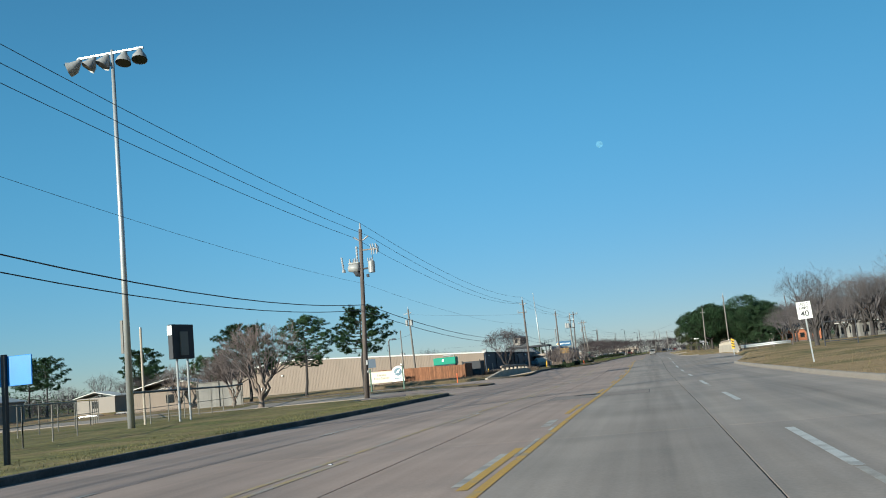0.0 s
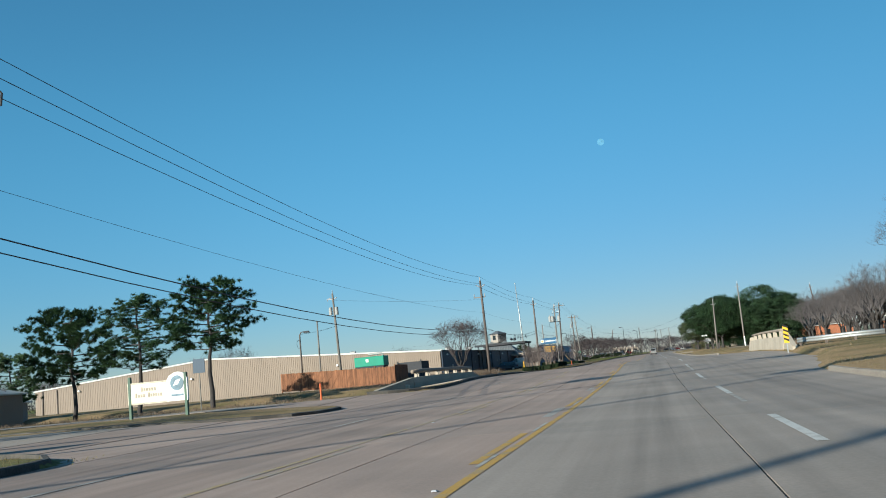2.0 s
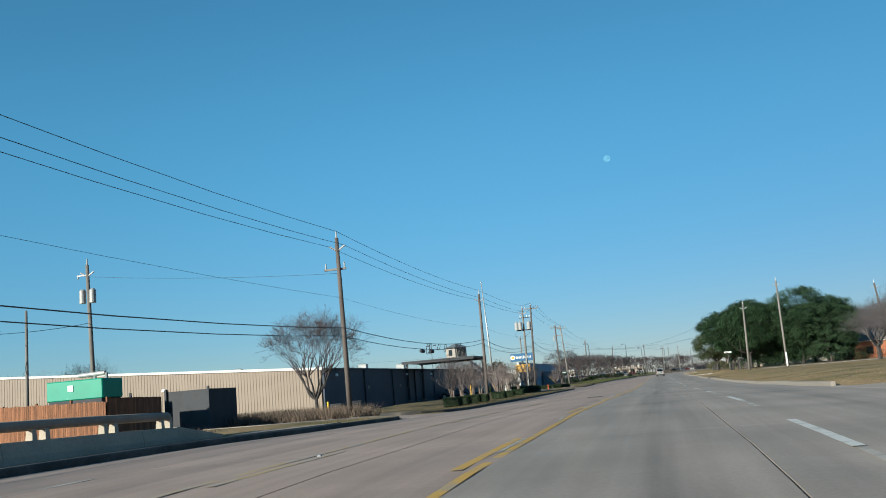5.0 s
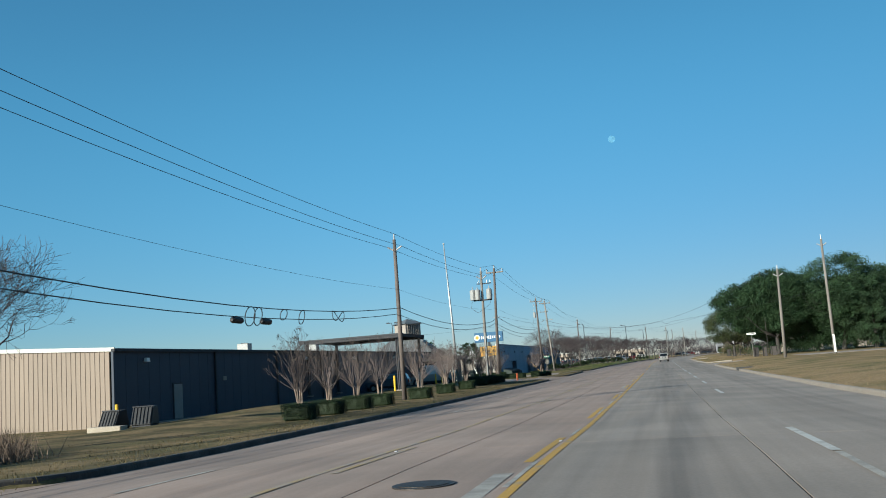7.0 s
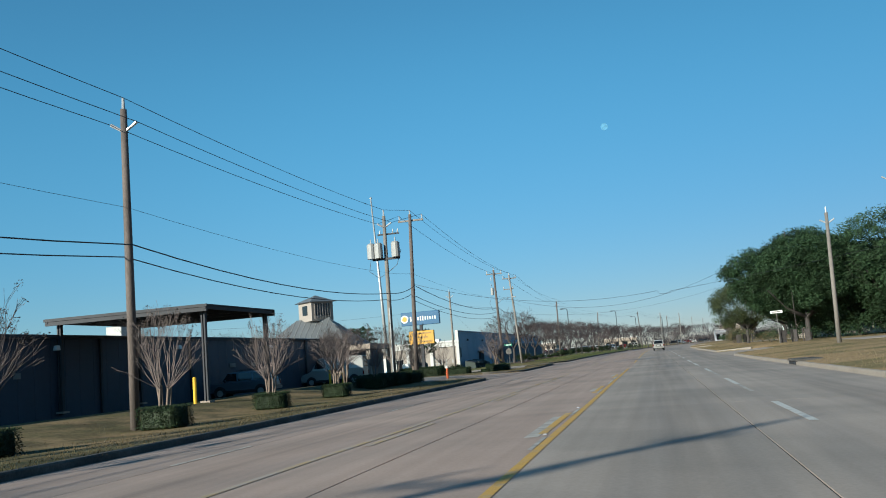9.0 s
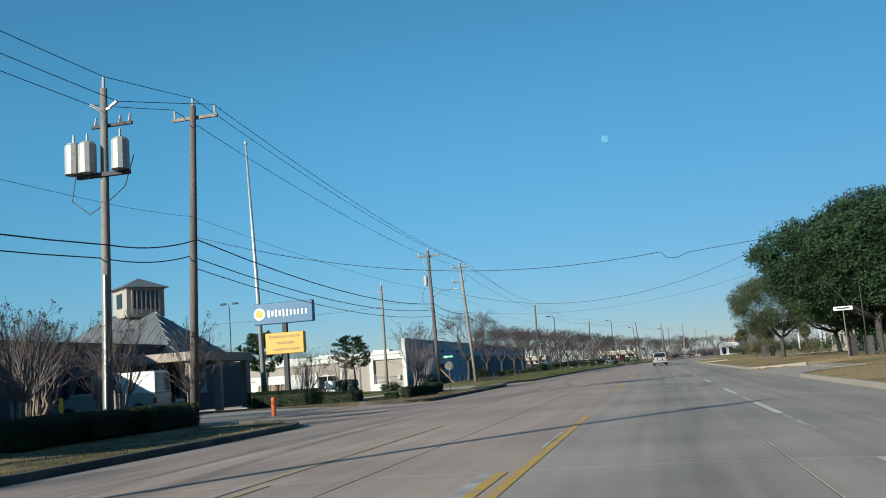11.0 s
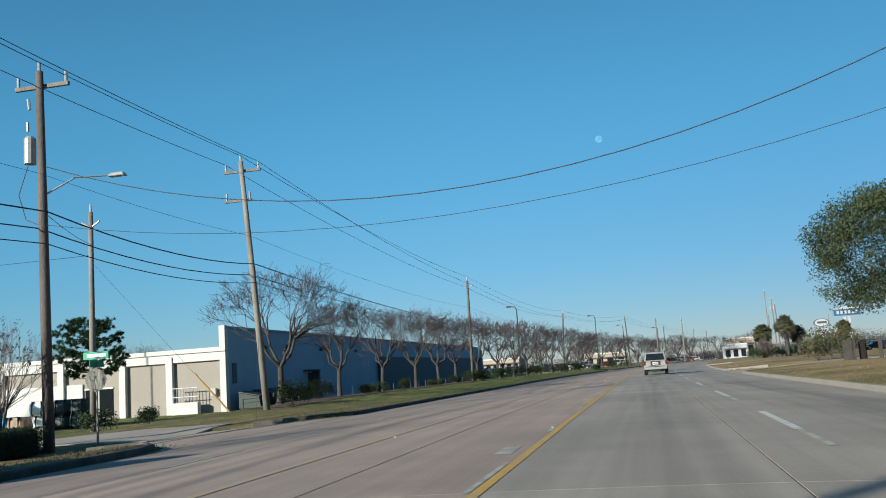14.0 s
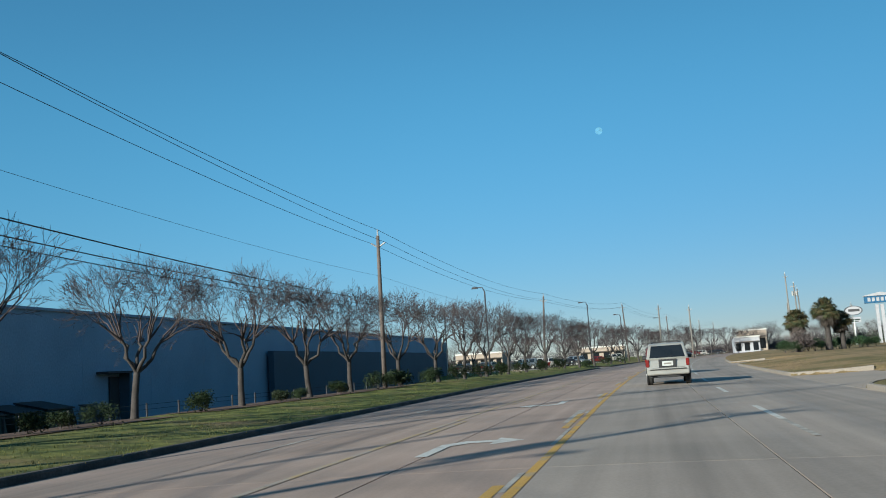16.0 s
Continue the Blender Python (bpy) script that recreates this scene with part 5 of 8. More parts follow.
for x, y, s in ((13.4, 309.0, 1.5), (14.6, 310.5, 1.2), (12.8, 310.6, 1.1), (13.2, 274.0, 0.7), (13.5, 268, 0.8)):
    place(yb, x, y, s=s)
drop_all(s1, s2, yb, tw)


def palm(x, y, h, seed, s=1.0):
    """A fan palm: a thick trunk, a round head of drooping fans and a skirt of dead ones."""
    rg = random.Random(seed)
    t = thing("palm_tree", pose(x, y, gz(x, y)), "stout palm with a round ragged crown of fan fronds", "tree", "palms")
    part("trunk", Build().tube([(0, 0, -0.1), (0.05, 0, h * 0.5), (0, 0, h)], [0.3 * s, 0.24 * s, 0.34 * s], 8, cap=False), M_bark, t, smooth=True)
    for name, material, n, lo, hi in (("fronds", M_palm, 120, -0.5, 1.45), ("dead_fronds", M_dead, 40, -1.4, -0.4)):
        b = Build()
        for i in range(n):
            a, el = rg.uniform(0, 6.28), rg.uniform(lo, hi)
            d = Vector((math.cos(a) * math.cos(el), math.sin(a) * math.cos(el), math.sin(el)))
            p0, p1 = Vector((0, 0, h)), Vector((0, 0, h)) + d * rg.uniform(0.45, 0.9) * s
            b.tube([p0, p1], [0.02, 0.012], 3, cap=False)
            side = d.cross(Vector((0, 0, 1))).normalized()
            for j in range(-6, 7):
                e = (d * math.cos(j * 0.24) + side * math.sin(j * 0.24) + Vector((0, 0, -0.12))).normalized()
                w = (side if j == 0 else e.cross(Vector((0, 0, 1))).normalized()) * 0.07
                tip = p1 + e * rg.uniform(0.5, 0.75) * s
                k = len(b.v)
                b.v += [tuple(p1 - w * 0.4), tuple(p1.lerp(tip, 0.55) + w), tuple(tip + Vector((0, 0, -0.28 * s))), tuple(p1.lerp(tip, 0.55) - w)]
                b.f.append((k, k + 1, k + 2, k + 3))
        part(name, b, material, t)


for i, (x, y, h, s) in enumerate(((18.7, 393.0, 4.0, 1.3), (22.3, 393.0, 5.0, 1.45), (24.4, 395.0, 3.6, 1.15), (33.0, 402.0, 4.2, 1.1))):
    palm(x, y, h, 70 + i, s)


# ---- the tan and dark metal building ----
BX, BY0, BY1, RIDGE, WEST = -29.2, 165.4, 238.0, -65.8, -96.0


def metal_building():
    z0 = -0.35
    eave, peak, weave = 3.98, 6.1, 3.7
    w = thing("metal_warehouse", pose(0, 0, 0), "long metal warehouse with tan gable wall and dark roadside wall", "warehouse")
    # gable wall, with its thickness, and ribbed sheets before it
    gable = [(BX, z0), (BX, eave), (RIDGE, peak), (WEST, weave), (WEST, z0)]
    part("gable_wall", Build().prism(gable, BY0 + 0.03, BY0 + 0.25), M_tan, w, "tan ribbed metal gable wall")
    x = BX
    i = 0
    while x > WEST + 0.2:
        x1 = max(x - 0.9, WEST)
        top = lambda q: eave + (peak - eave) * (BX - q) / (BX - RIDGE) if q > RIDGE else peak - (peak - weave) * (RIDGE - q) / (RIDGE - WEST)
        b = Build()
        for j in range(3):
            for k, dy in ((0, 0.0), (0.62, 0.0), (0.70, -0.026), (0.92, -0.026)):
                q = x + (x1 - x) * (j + k) / 3
                b.v += [(q, BY0 + dy, z0), (q, BY0 + dy, top(q) - 0.02)]
        b.v += [(x1, BY0, z0), (x1, BY0, top(x1) - 0.02)]
        b.f = [(2 * k, 2 * k + 2, 2 * k + 3, 2 * k + 1) for k in range(12)]
        part("wall_sheet", b, M_tan, w)
        x = x1
        i += 1
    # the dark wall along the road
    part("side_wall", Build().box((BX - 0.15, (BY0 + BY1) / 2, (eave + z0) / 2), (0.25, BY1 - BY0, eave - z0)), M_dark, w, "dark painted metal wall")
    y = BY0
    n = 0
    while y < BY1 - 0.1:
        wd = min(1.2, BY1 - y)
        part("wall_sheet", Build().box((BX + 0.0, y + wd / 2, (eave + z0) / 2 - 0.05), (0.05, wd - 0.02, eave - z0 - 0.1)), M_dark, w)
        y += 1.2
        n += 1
    for yy in (177.2, 187.4, 197.2, 207, 217, 227):
        part("downpipe", Build().box((BX + 0.09, yy, (eave + z0) / 2), (0.12, 0.16, eave - z0)), M_steel, w, bevel=0.01)
    part("gutter", Build().box((BX + 0.12, (BY0 + BY1) / 2, eave - 0.02), (0.2, BY1 - BY0 + 0.3, 0.16)), M_steel, w)
    part("gable_trim", Build().prism([(BX + 0.2, eave - 0.1), (BX + 0.2, eave + 0.12), (RIDGE, peak + 0.12), (WEST - 0.2, weave + 0.12), (WEST - 0.2, weave - 0.1), (RIDGE, peak - 0.1)], BY0 - 0.12, BY0 - 0.04), M_trim, w, "white gable trim")
    part("corner_trim", Build().box((BX + 0.05, BY0 - 0.05, (eave + z0) / 2), (0.14, 0.14, eave - z0)), M_dark, w)
    part("roof", Build().prism([(BX + 0.1, eave), (BX + 0.1, eave + 0.09), (RIDGE, peak + 0.09), (WEST - 0.1, weave + 0.09), (WEST - 0.1, weave), (RIDGE, peak)], BY0 - 0.03, BY1), M_roof, w, "pale metal roof")
    part("back_wall", Build().prism(gable, BY1 - 0.2, BY1 - 0.02), M_dark, w)
    part("west_wall", Build().box((WEST, (BY0 + BY1) / 2, 1.8), (0.2, BY1 - BY0 - 0.6, 4)), M_tan, w)
    d = part("door", Build().box((BX + 0.06, 172.2, 0.85), (0.07, 1.0, 2.1)), M_door, w, "grey steel door", bevel=0.01)
    part("door_frame", Build().box((BX + 0.045, 172.2, 0.88), (0.05, 1.16, 2.2)), M_steel, d)
    part("door_handle", Build().cyl((BX + 0.1, 172.55, 0.85), (BX + 0.16, 172.55, 0.85), 0.04, 8), M_galv, d)
    for yy in (168.6, 193.4, 205.5, 219.5):
        part("wall_lamp", Build().box((BX + 0.16, yy, 3.4), (0.26, 0.36, 0.24), 0, (0.7, 0.8)), M_signw, w, "white wall lamp", bevel=0.02)
    for xx, zz in ((-68.6, 3.4), (-45.0, 3.3), (-88, 3.2)):
        part("wall_lamp", Build().box((xx, BY0 - 0.2, zz), (0.36, 0.28, 0.26), 0, (0.8, 0.7)), M_signw, w, bevel=0.02)
    part("vent_cover", Build().box((-72.5, BY0 - 0.08, 1.0), (1.1, 0.1, 0.9)), M_trim, w, bevel=0.02)
    part("vent_cover", Build().box((-44.5, BY0 - 0.08, 0.9), (0.9, 0.1, 0.7)), M_trim, w, bevel=0.02)
    for xx in (-92.0, -94.6):
        part("downpipe", Build().box((xx, BY0 - 0.1, 1.7), (0.14, 0.1, 4.0)), M_shingle, w)
    for xx, yy, s in ((-34, 192, 0.9), (-33, 205, 1.0), (-54, 200, 0.9)):
        a = thing("roof_vent_unit", pose(xx, yy, eave + (peak - eave) * (BX - xx) / (BX - RIDGE) + 0.06), "grey rooftop air unit", "air unit")
        part("casing", Build().box((0, 0, 0.35 * s), (1.1 * s, 0.9 * s, 0.8 * s)), M_gear, a, bevel=0.03)
        part("grille", Build().cyl((0, 0, 0.75 * s), (0, 0, 0.8 * s), 0.35 * s, 12), M_steel, a)
    for yy in (178.5, 190.5, 213.0, 216.5):
        g = thing("wall_sign", pose(BX + 0.05, yy, 2.1), "small white notice on the dark wall", "sign")
        part("board", Build().box((0.02, 0, 0), (0.03, 0.9 if yy > 200 else 0.5, 0.28)), M_greypan, g)


metal_building()


def steel_canopy():
    c = thing("steel_canopy", pose(-21.1, 193.6, gz(-21.1, 193.6)), "dark flat-roofed steel canopy beside the dark building", "canopy")
    part("roof", Build().box((-4.0, 3.6, 4.66), (8.8, 8.2, 0.07)), M_steel, c, bevel=0.01)
    for yy in (-0.4, 7.6):
        part("edge_beam", Build().box((-4.0, yy, 4.5), (8.8, 0.16, 0.3)), M_steel, c)
        part("fascia_rail", Build().box((-4.0, yy - 0.1, 4.62), (8.9, 0.05, 0.14)), M_steel, c)
    for xx in (0.3, -8.3):
        part("edge_beam", Build().box((xx, 3.6, 4.55), (0.12, 8.2, 0.2)), M_steel, c)
    for yy in (1.6, 3.6, 5.6):
        part("purlin", Build().box((-4.0, yy, 4.54), (8.4, 0.1, 0.18)), M_steel, c)
    for xx, yy in ((0, 0), (0, 7.2), (-7.9, 0), (-7.9, 7.2)):
        for dx in (-0.07, 0.07):
            part("post", Build().box((xx + dx, yy, 2.2), (0.09, 0.2, 4.6)), M_steel, c, "dark steel channel post", bevel=0.01)
        part("base_plate", Build().box((xx, yy, 0.03), (0.5, 0.5, 0.1)), M_walk, c, "pale concrete footing")
    for k in range(7):
        part("deck_rib", Build().box((-7.8 + k * 1.3, 3.6, 4.59), (0.08, 8.0, 0.08)), M_steel, c)


steel_canopy()


def bollard(x, y, h=1.1, material=None, label="yellow painted steel bollard", r=0.09):
    b = thing("bollard", pose(x, y, gz(x, y)), label, "bollard", "bollards")
    part("pipe", Build().tube([(0, 0, 0), (0, 0, h - 0.05), (0, 0, h)], [r, r, r * 0.55], 10), material or M_ypaint, b)


for x, y in ((-21.2, 192.6), (-24.5, 220.0), (-24.5, 223.0), (-28.7, 164.9)):
    bollard(x, y, 1.25)
bollard(-15.6, 221.5, 0.8, M_orange, "orange marker post beside the drive")
bollard(-17.3, 83.6, 0.9, M_orange, "slim orange marker post on the grass", 0.05)


def storage_office():
    """The office with the hipped metal roof and the cupola."""
    o = thing("storage_office", pose(-36.0, 239.6, -0.1), "beige office with a ribbed hipped metal roof and cupola", "office building")
    part("wall", Build().box((2.9, 0, 1.7), (8.2, 5.6, 3.4)), M_dark, o, "dark painted wall", bevel=0.02)
    part("eave", Build().box((3.1, 0, 3.5), (9.4, 7.4, 0.25)), M_beige, o)
    e, d, r, t0, t1 = 7.8, 3.7, 4.6, 3.62, 6.5
    el, rl = -1.6, 1.2
    part("roof", Build().poly([(el, -d, t0), (e, -d, t0), (r, 0, t1), (rl, 0, t1)]).poly([(e, -d, t0), (e, d, t0), (r, 0, t1)]).poly([(e, d, t0), (el, d, t0), (rl, 0, t1), (r, 0, t1)]).poly([(el, d, t0), (el, -d, t0), (rl, 0, t1)]), M_seam, o, "grey standing-seam metal roof")
    for k in range(16):
        x = el + 0.3 + k * 0.6
        t = min(1.0, (e - x) / (e - r), (x - el) / (rl - el))
        part("roof_seam", Build().tube([(x, -d, t0 + 0.02), (x, -d + d * t, t0 + 0.02 + (t1 - t0) * t)], 0.028, 4), M_gear, o)
    for k in range(9):
        y = -3.2 + k * 0.8
        t = 1 - abs(y) / d
        part("roof_seam", Build().tube([(e, y, t0 + 0.04), (e - (e - r) * t, y, t0 + 0.04 + (t1 - t0) * t)], 0.035, 4), M_gear, o)
    cup = part("cupola", Build().box((0, 0, 0), (2.5, 2.5, 1.9)), M_beige, o, "beige square cupola")
    cup.matrix_local = pose(3.1, 0.5, 7.2, 0, 0, -38)
    part("cupola_roof", Build().poly([(-1.55, -1.55, 0.95), (1.55, -1.55, 0.95), (0, 0, 1.7)]).poly([(1.55, -1.55, 0.95), (1.55, 1.55, 0.95), (0, 0, 1.7)]).poly([(1.55, 1.55, 0.95), (-1.55, 1.55, 0.95), (0, 0, 1.7)]).poly([(-1.55, 1.55, 0.95), (-1.55, -1.55, 0.95), (0, 0, 1.7)]).poly([(-1.55, -1.55, 0.94), (-1.55, 1.55, 0.94), (1.55, 1.55, 0.94), (1.55, -1.55, 0.94)]), M_seam, cup)
    part("louvre", Build().box((0, -1.27, 0.15), (0.9, 0.06, 0.95)), M_glass, cup)
    part("louvre", Build().box((1.27, 0, 0.15), (0.06, 1.6, 1.2)), M_glass, cup)
    for k in range(7):
        part("cupola_board", Build().box((1.3, -0.9 + k * 0.3, 0.05), (0.06, 0.08, 1.6)), M_beige, cup)
    for yy in (1.2,):
        part("window", Build().box((7.02, yy, 1.9), (0.08, 1.8, 1.6)), M_glass, o, bevel=0.01)
        part("window_frame", Build().box((7.03, yy, 2.75), (0.1, 2.0, 0.1)).box((7.03, yy, 1.05), (0.1, 2.0, 0.1)), M_trim, o)
    part("poster", Build().box((7.03, -1.4, 1.9), (0.05, 1.7, 1.4)), M_signw, o, "white window poster")
    # low wing towards the road
    w = thing("office_wing", pose(-27.6, 233.4, -0.1), "low dark flat-roofed wing beside the entrance", "office building")
    part("porch_roof", Build().box((0.0, 2.5, 3.15), (5.5, 8.0, 0.5)), M_stucco, w, "beige porch fascia", bevel=0.03)
    # dark sheet that stands in for the shade beneath the porch roof
    part("wing_wall", Build().box((-0.6, 8.0, 1.5), (0.25, 10.0, 3.0)), M_dark, w, "dark wall added for the shade under the porch")
    part("window_poster", Build().box((-0.45, 5.4, 1.75), (0.06, 1.9, 1.3)), M_paint, w, "pale window poster")
    for xx, yy in ((2.4, -1.0), (2.4, 2.4), (2.4, 6.0), (-2.4, -1.0)):
        part("column", Build().box((xx, yy, 1.45), (0.4, 0.4, 2.9)), M_beige, w, bevel=0.02)


storage_office()


def flagpole():
    f = thing("flagpole", pose(-28.6, 250.0, gz(-28.6, 250.0)), "tall tapered silver flagpole without a flag", "flagpole")
    part("shaft", Build().tube([(0, 0, 0), (-0.3, 0, 10.0), (-0.7, 0, 20.3)], [0.21, 0.15, 0.07], 12), M_galv, f, smooth=True)
    part("ball", Build().tube([(-0.7, 0, 20.3), (-0.7, 0, 20.38), (-0.7, 0, 20.5), (-0.7, 0, 20.6)], [0.05, 0.14, 0.14, 0.04], 10), M_galv, f)
    part("collar", Build().cyl((0, 0, 0), (0, 0, 0.15), 0.32, 14), M_galv, f)


flagpole()


M_slate = mat("slate_blue_sign", (0.032, 0.098, 0.2), 0.45, var=0.05, bump=0)


def storage_sign():
    s = thing("storage_sign", pose(-21.2, 236.6, gz(-21.2, 236.6)), "blue box sign over an amber board on one post", "sign")
    part("post", Build().box((0, 0, 2.6), (0.28, 0.28, 5.2)), M_steel, s, bevel=0.02)
    p = part("blue_panel", Build().box((0, 0, 5.55), (3.7, 0.42, 1.25)), M_slate, s, "blue sign box with white marks", bevel=0.03)
    for yy in (-0.225, 0.225):
        part("ring_mark", Build().tube([(-1.5, yy, 5.55), (-1.5, yy * 1.03, 5.55)], 0.36, 20), M_signw, p)
        part("ring_heart", Build().tube([(-1.5, yy * 1.02, 5.55), (-1.5, yy * 1.06, 5.55)], 0.24, 20), M_amber, p)
        for k in range(11):
            part("lettering_bar", Build().box((-0.9 + 0.235 * k, yy, 5.53), (0.13 if k < 4 else 0.1, 0.02, 0.42 if k in (0, 2, 4, 5) else 0.3)), M_signw, p)
    q = part("amber_panel", Build().box((0, 0, 3.75), (2.4, 0.4, 1.25)), M_amber, s, "amber message board", bevel=0.03)
    for yy in (-0.21, 0.21):
        for k, wd in enumerate((1.9, 1.1, 1.7)):
            part("lettering_bar", Build().box((0.05 * k, yy, 4.15 - 0.38 * k), (wd, 0.02, 0.14)), M_goldbar, q)


storage_sign()


# ---- cedar fence, generator, bins ----
def cedar_fence():
    f = thing("cedar_fence", pose(0, 0, 0), "weathered orange-brown cedar picket fence", "fence")
    x0, y0, x1, y1 = -38.2, 127.8, -24.9, 125.2
    n = 96
    a = math.atan2(y1 - y0, x1 - x0)
    for i in range(n):
        k = (i + 0.5) / n
        x, y = x0 + (x1 - x0) * k, y0 + (y1 - y0) * k
        z = 0.42 - 0.32 * k
        h = 1.88 + rng.uniform(-0.03, 0.03)
        part("picket", Build().box((x, y, z + h / 2), (0.13, 0.022, h), a), M_picket, f)
    for k in (0.25, 0.75):
        for zz in (0.4, 1.5):
            part("rail", Build().box((x0 + (x1 - x0) * 0.5, y0 + (y1 - y0) * 0.5 + 0.05 + k * 0.001, gz(-31, 126.5) + zz), (13.5, 0.05, 0.09), a), M_picket, f)
    for i in range(7):
        k = i / 6
        part("post", Build().box((x0 + (x1 - x0) * k, y0 + (y1 - y0) * k + 0.12, gz(-31, 126.5) + 0.95), (0.1, 0.1, 2.0), a), M_picket, f)
    for i in range(34):
        y = 125.4 + i * 0.14
        part("picket", Build().box((x1 + 0.02, y, gz(x1, y) + 0.94), (0.022, 0.13, 1.88)), M_picket, f)


cedar_fence()


def generator():
    g = thing("generator", pose(-28.3, 128.6, gz(-28.3, 128.6)), "turquoise-green generator housing behind the fence", "generator")
    part("frame", Build().box((0, 0, 1.0), (3.0, 1.7, 2.0)), M_steel, g)
    part("housing", Build().box((0, 0, 2.5), (3.2, 1.8, 1.0)), M_green, g, bevel=0.05)
    part("label_plate", Build().box((-0.2, -0.92, 2.6), (0.3, 0.03, 0.3)), M_signw, g)
    part("exhaust", Build().tube([(0.6, 0, 2.98), (0.6, 0, 3.2)], 0.08, 8).tube([(-0.3, 0, 3.24), (1.2, 0, 3.28)], 0.12, 10), M_gear, g, "grey exhaust silencer")
    part("air_filter", Build().cyl((1.25, 0, 2.98), (1.25, 0, 3.3), 0.09, 8), M_gear, g)


generator()


def dark_enclosure():
    e = thing("bin_enclosure", pose(-26.9, 135.0, gz(-26.9, 135.0)), "dark metal bin enclosure beside the fence", "enclosure")
    part("panel", Build().box((1.1, -0.4, 1.15), (2.6, 0.08, 2.3)), M_steel, e)
    part("panel", Build().box((-1.4, -1.0, 1.0), (2.2, 0.08, 1.95)), M_dark, e)
    part("side", Build().box((2.38, 1.3, 1.15), (0.08, 3.4, 2.3)), M_steel, e)
    for xx in (-2.5, -0.25, 2.4):
        part("post", Build().box((xx, -0.5, 1.2), (0.12, 0.12, 2.5)), M_steel, e)


dark_enclosure()


def yard_lamp(x, y, h, arm=0.7, label="short yard lamp on a dark pole", r=0.09, material=None, head=0.5, twin=False):
    l = thing("yard_lamp", pose(x, y, gz(x, y)), label, "lamp post", "yard lamps")
    part("pole", Build().tube([(0, 0, 0), (0, 0, h * 0.95), (arm * 0.3, 0, h), (arm, 0, h + 0.05)], [r, r * 0.8, r * 0.5, r * 0.45], 8), material or M_pole, l, smooth=True)
    for side in (1, -1) if twin else (1,):
        part("head", Build().box((side * (arm + math.copysign(head * 0.4, arm)), 0, h), (head, head * 0.5, head * 0.28), 0, (0.6, 0.6)), M_steel, l, bevel=0.02)
    return l


yl = yard_lamp(-37.5, 132.2, 6.6, 0.55, "short dark yard lamp behind the cedar fence", 0.11, M_pole, 0.75)
part("cable_coil", Build().tube([(-0.12 + 0.22 * math.cos(a), -0.12, 5.3 + 0.45 * math.sin(a)) for a in [i * math.pi / 8 for i in range(17)]], 0.025, 5), M_wire, yl, "slack black cable coil")
wire([(-37.5, 132.2, gz(-37.5, 132.2) + 6.4), back[0][1](0.66)], 0.9, 0.016, "black service cable slung between yard poles")
yard_lamp(-48.2, 285.0, 11.6, -0.45, "tall dark car park lamp with two heads", 0.07, M_steel, 0.8, True)
for x, y, h in ((-21.2, 392.0, 12.0), (-11.3, 456.0, 12.5), (-34.0, 424.0, 11.5), (-6.0, 500.0, 11.5), (4.0, 540.0, 11.5), (52.0, 440.0, 10)):
    yard_lamp(x, y, h, -1.0, "tall dark car park lamp with one head", 0.12, M_steel, 0.9)


def dumpster(x, y, rz, s=1.0, material=None, label="dark green steel dumpster with lid"):
    d = thing("dumpster", pose(x, y, gz(x, y), 0, 0, rz) @ Matrix.Diagonal((s, s, s, 1)), label, "dumpster", "dumpsters")
    part("bin", Build().prism([(-0.9, 0.15), (-0.75, 1.0), (0.9, 1.35), (0.9, 0.15)], -0.95, 0.95), material or M_dkgreen, d, bevel=0.02)
    part("lid", Build().prism([(-0.82, 1.02), (-0.82, 1.08), (0.95, 1.45), (0.95, 1.38)], -0.97, 0.97), M_black, d)
    for s_ in (-0.85, 0.85):
        part("runner", Build().box((0, s_, 0.07), (1.6, 0.12, 0.14)), M_steel, d)
    for k in range(4):
        part("rib", Build().box((-0.86, -0.72 + k * 0.48, 0.55), (0.08, 0.07, 0.75)), M_steel, d)




def tipping_bin(x, y, rz):
    d = thing("tipping_bin", pose(x, y, gz(x, y), 0, 0, rz) @ Matrix.Diagonal((0.72, 0.72, 0.72, 1)), "black ribbed tipping bin before the tan wall", "bin", "tipping bins")
    part("bin", Build().prism([(-0.85, 0.12), (-0.3, 1.3), (0.45, 1.38), (0.75, 0.12)], -0.72, 0.72), M_black, d, bevel=0.03)
    for k in range(6):
        part("rib", Build().tube([(-0.88, -0.62 + k * 0.25, 0.2), (-0.34, -0.62 + k * 0.25, 1.3)], 0.03, 5), M_steel, d)
    part("rim", Build().tube([(-0.3, -0.74, 1.34), (-0.3, 0.74, 1.34)], 0.05, 7), M_steel, d)
    part("base", Build().box((0, 0, 0.06), (1.5, 1.3, 0.12)), M_steel, d)


tipping_bin(-26.6, 161.4, 82)
tipping_bin(-25.0, 161.6, 100)
dumpster(-29.6, 301.6, 180, 1.0)
dumpster(-29.6, 304.4, 180, 1.05)
dumpster(-29.6, 307.0, 180, 1.05)
dumpster(-29.6, 309.4, 180, 1.1)
dumpster(-29.7, 314.2, 180, 0.85, M_bluelow, "low slate-blue steel dumpster with lid")

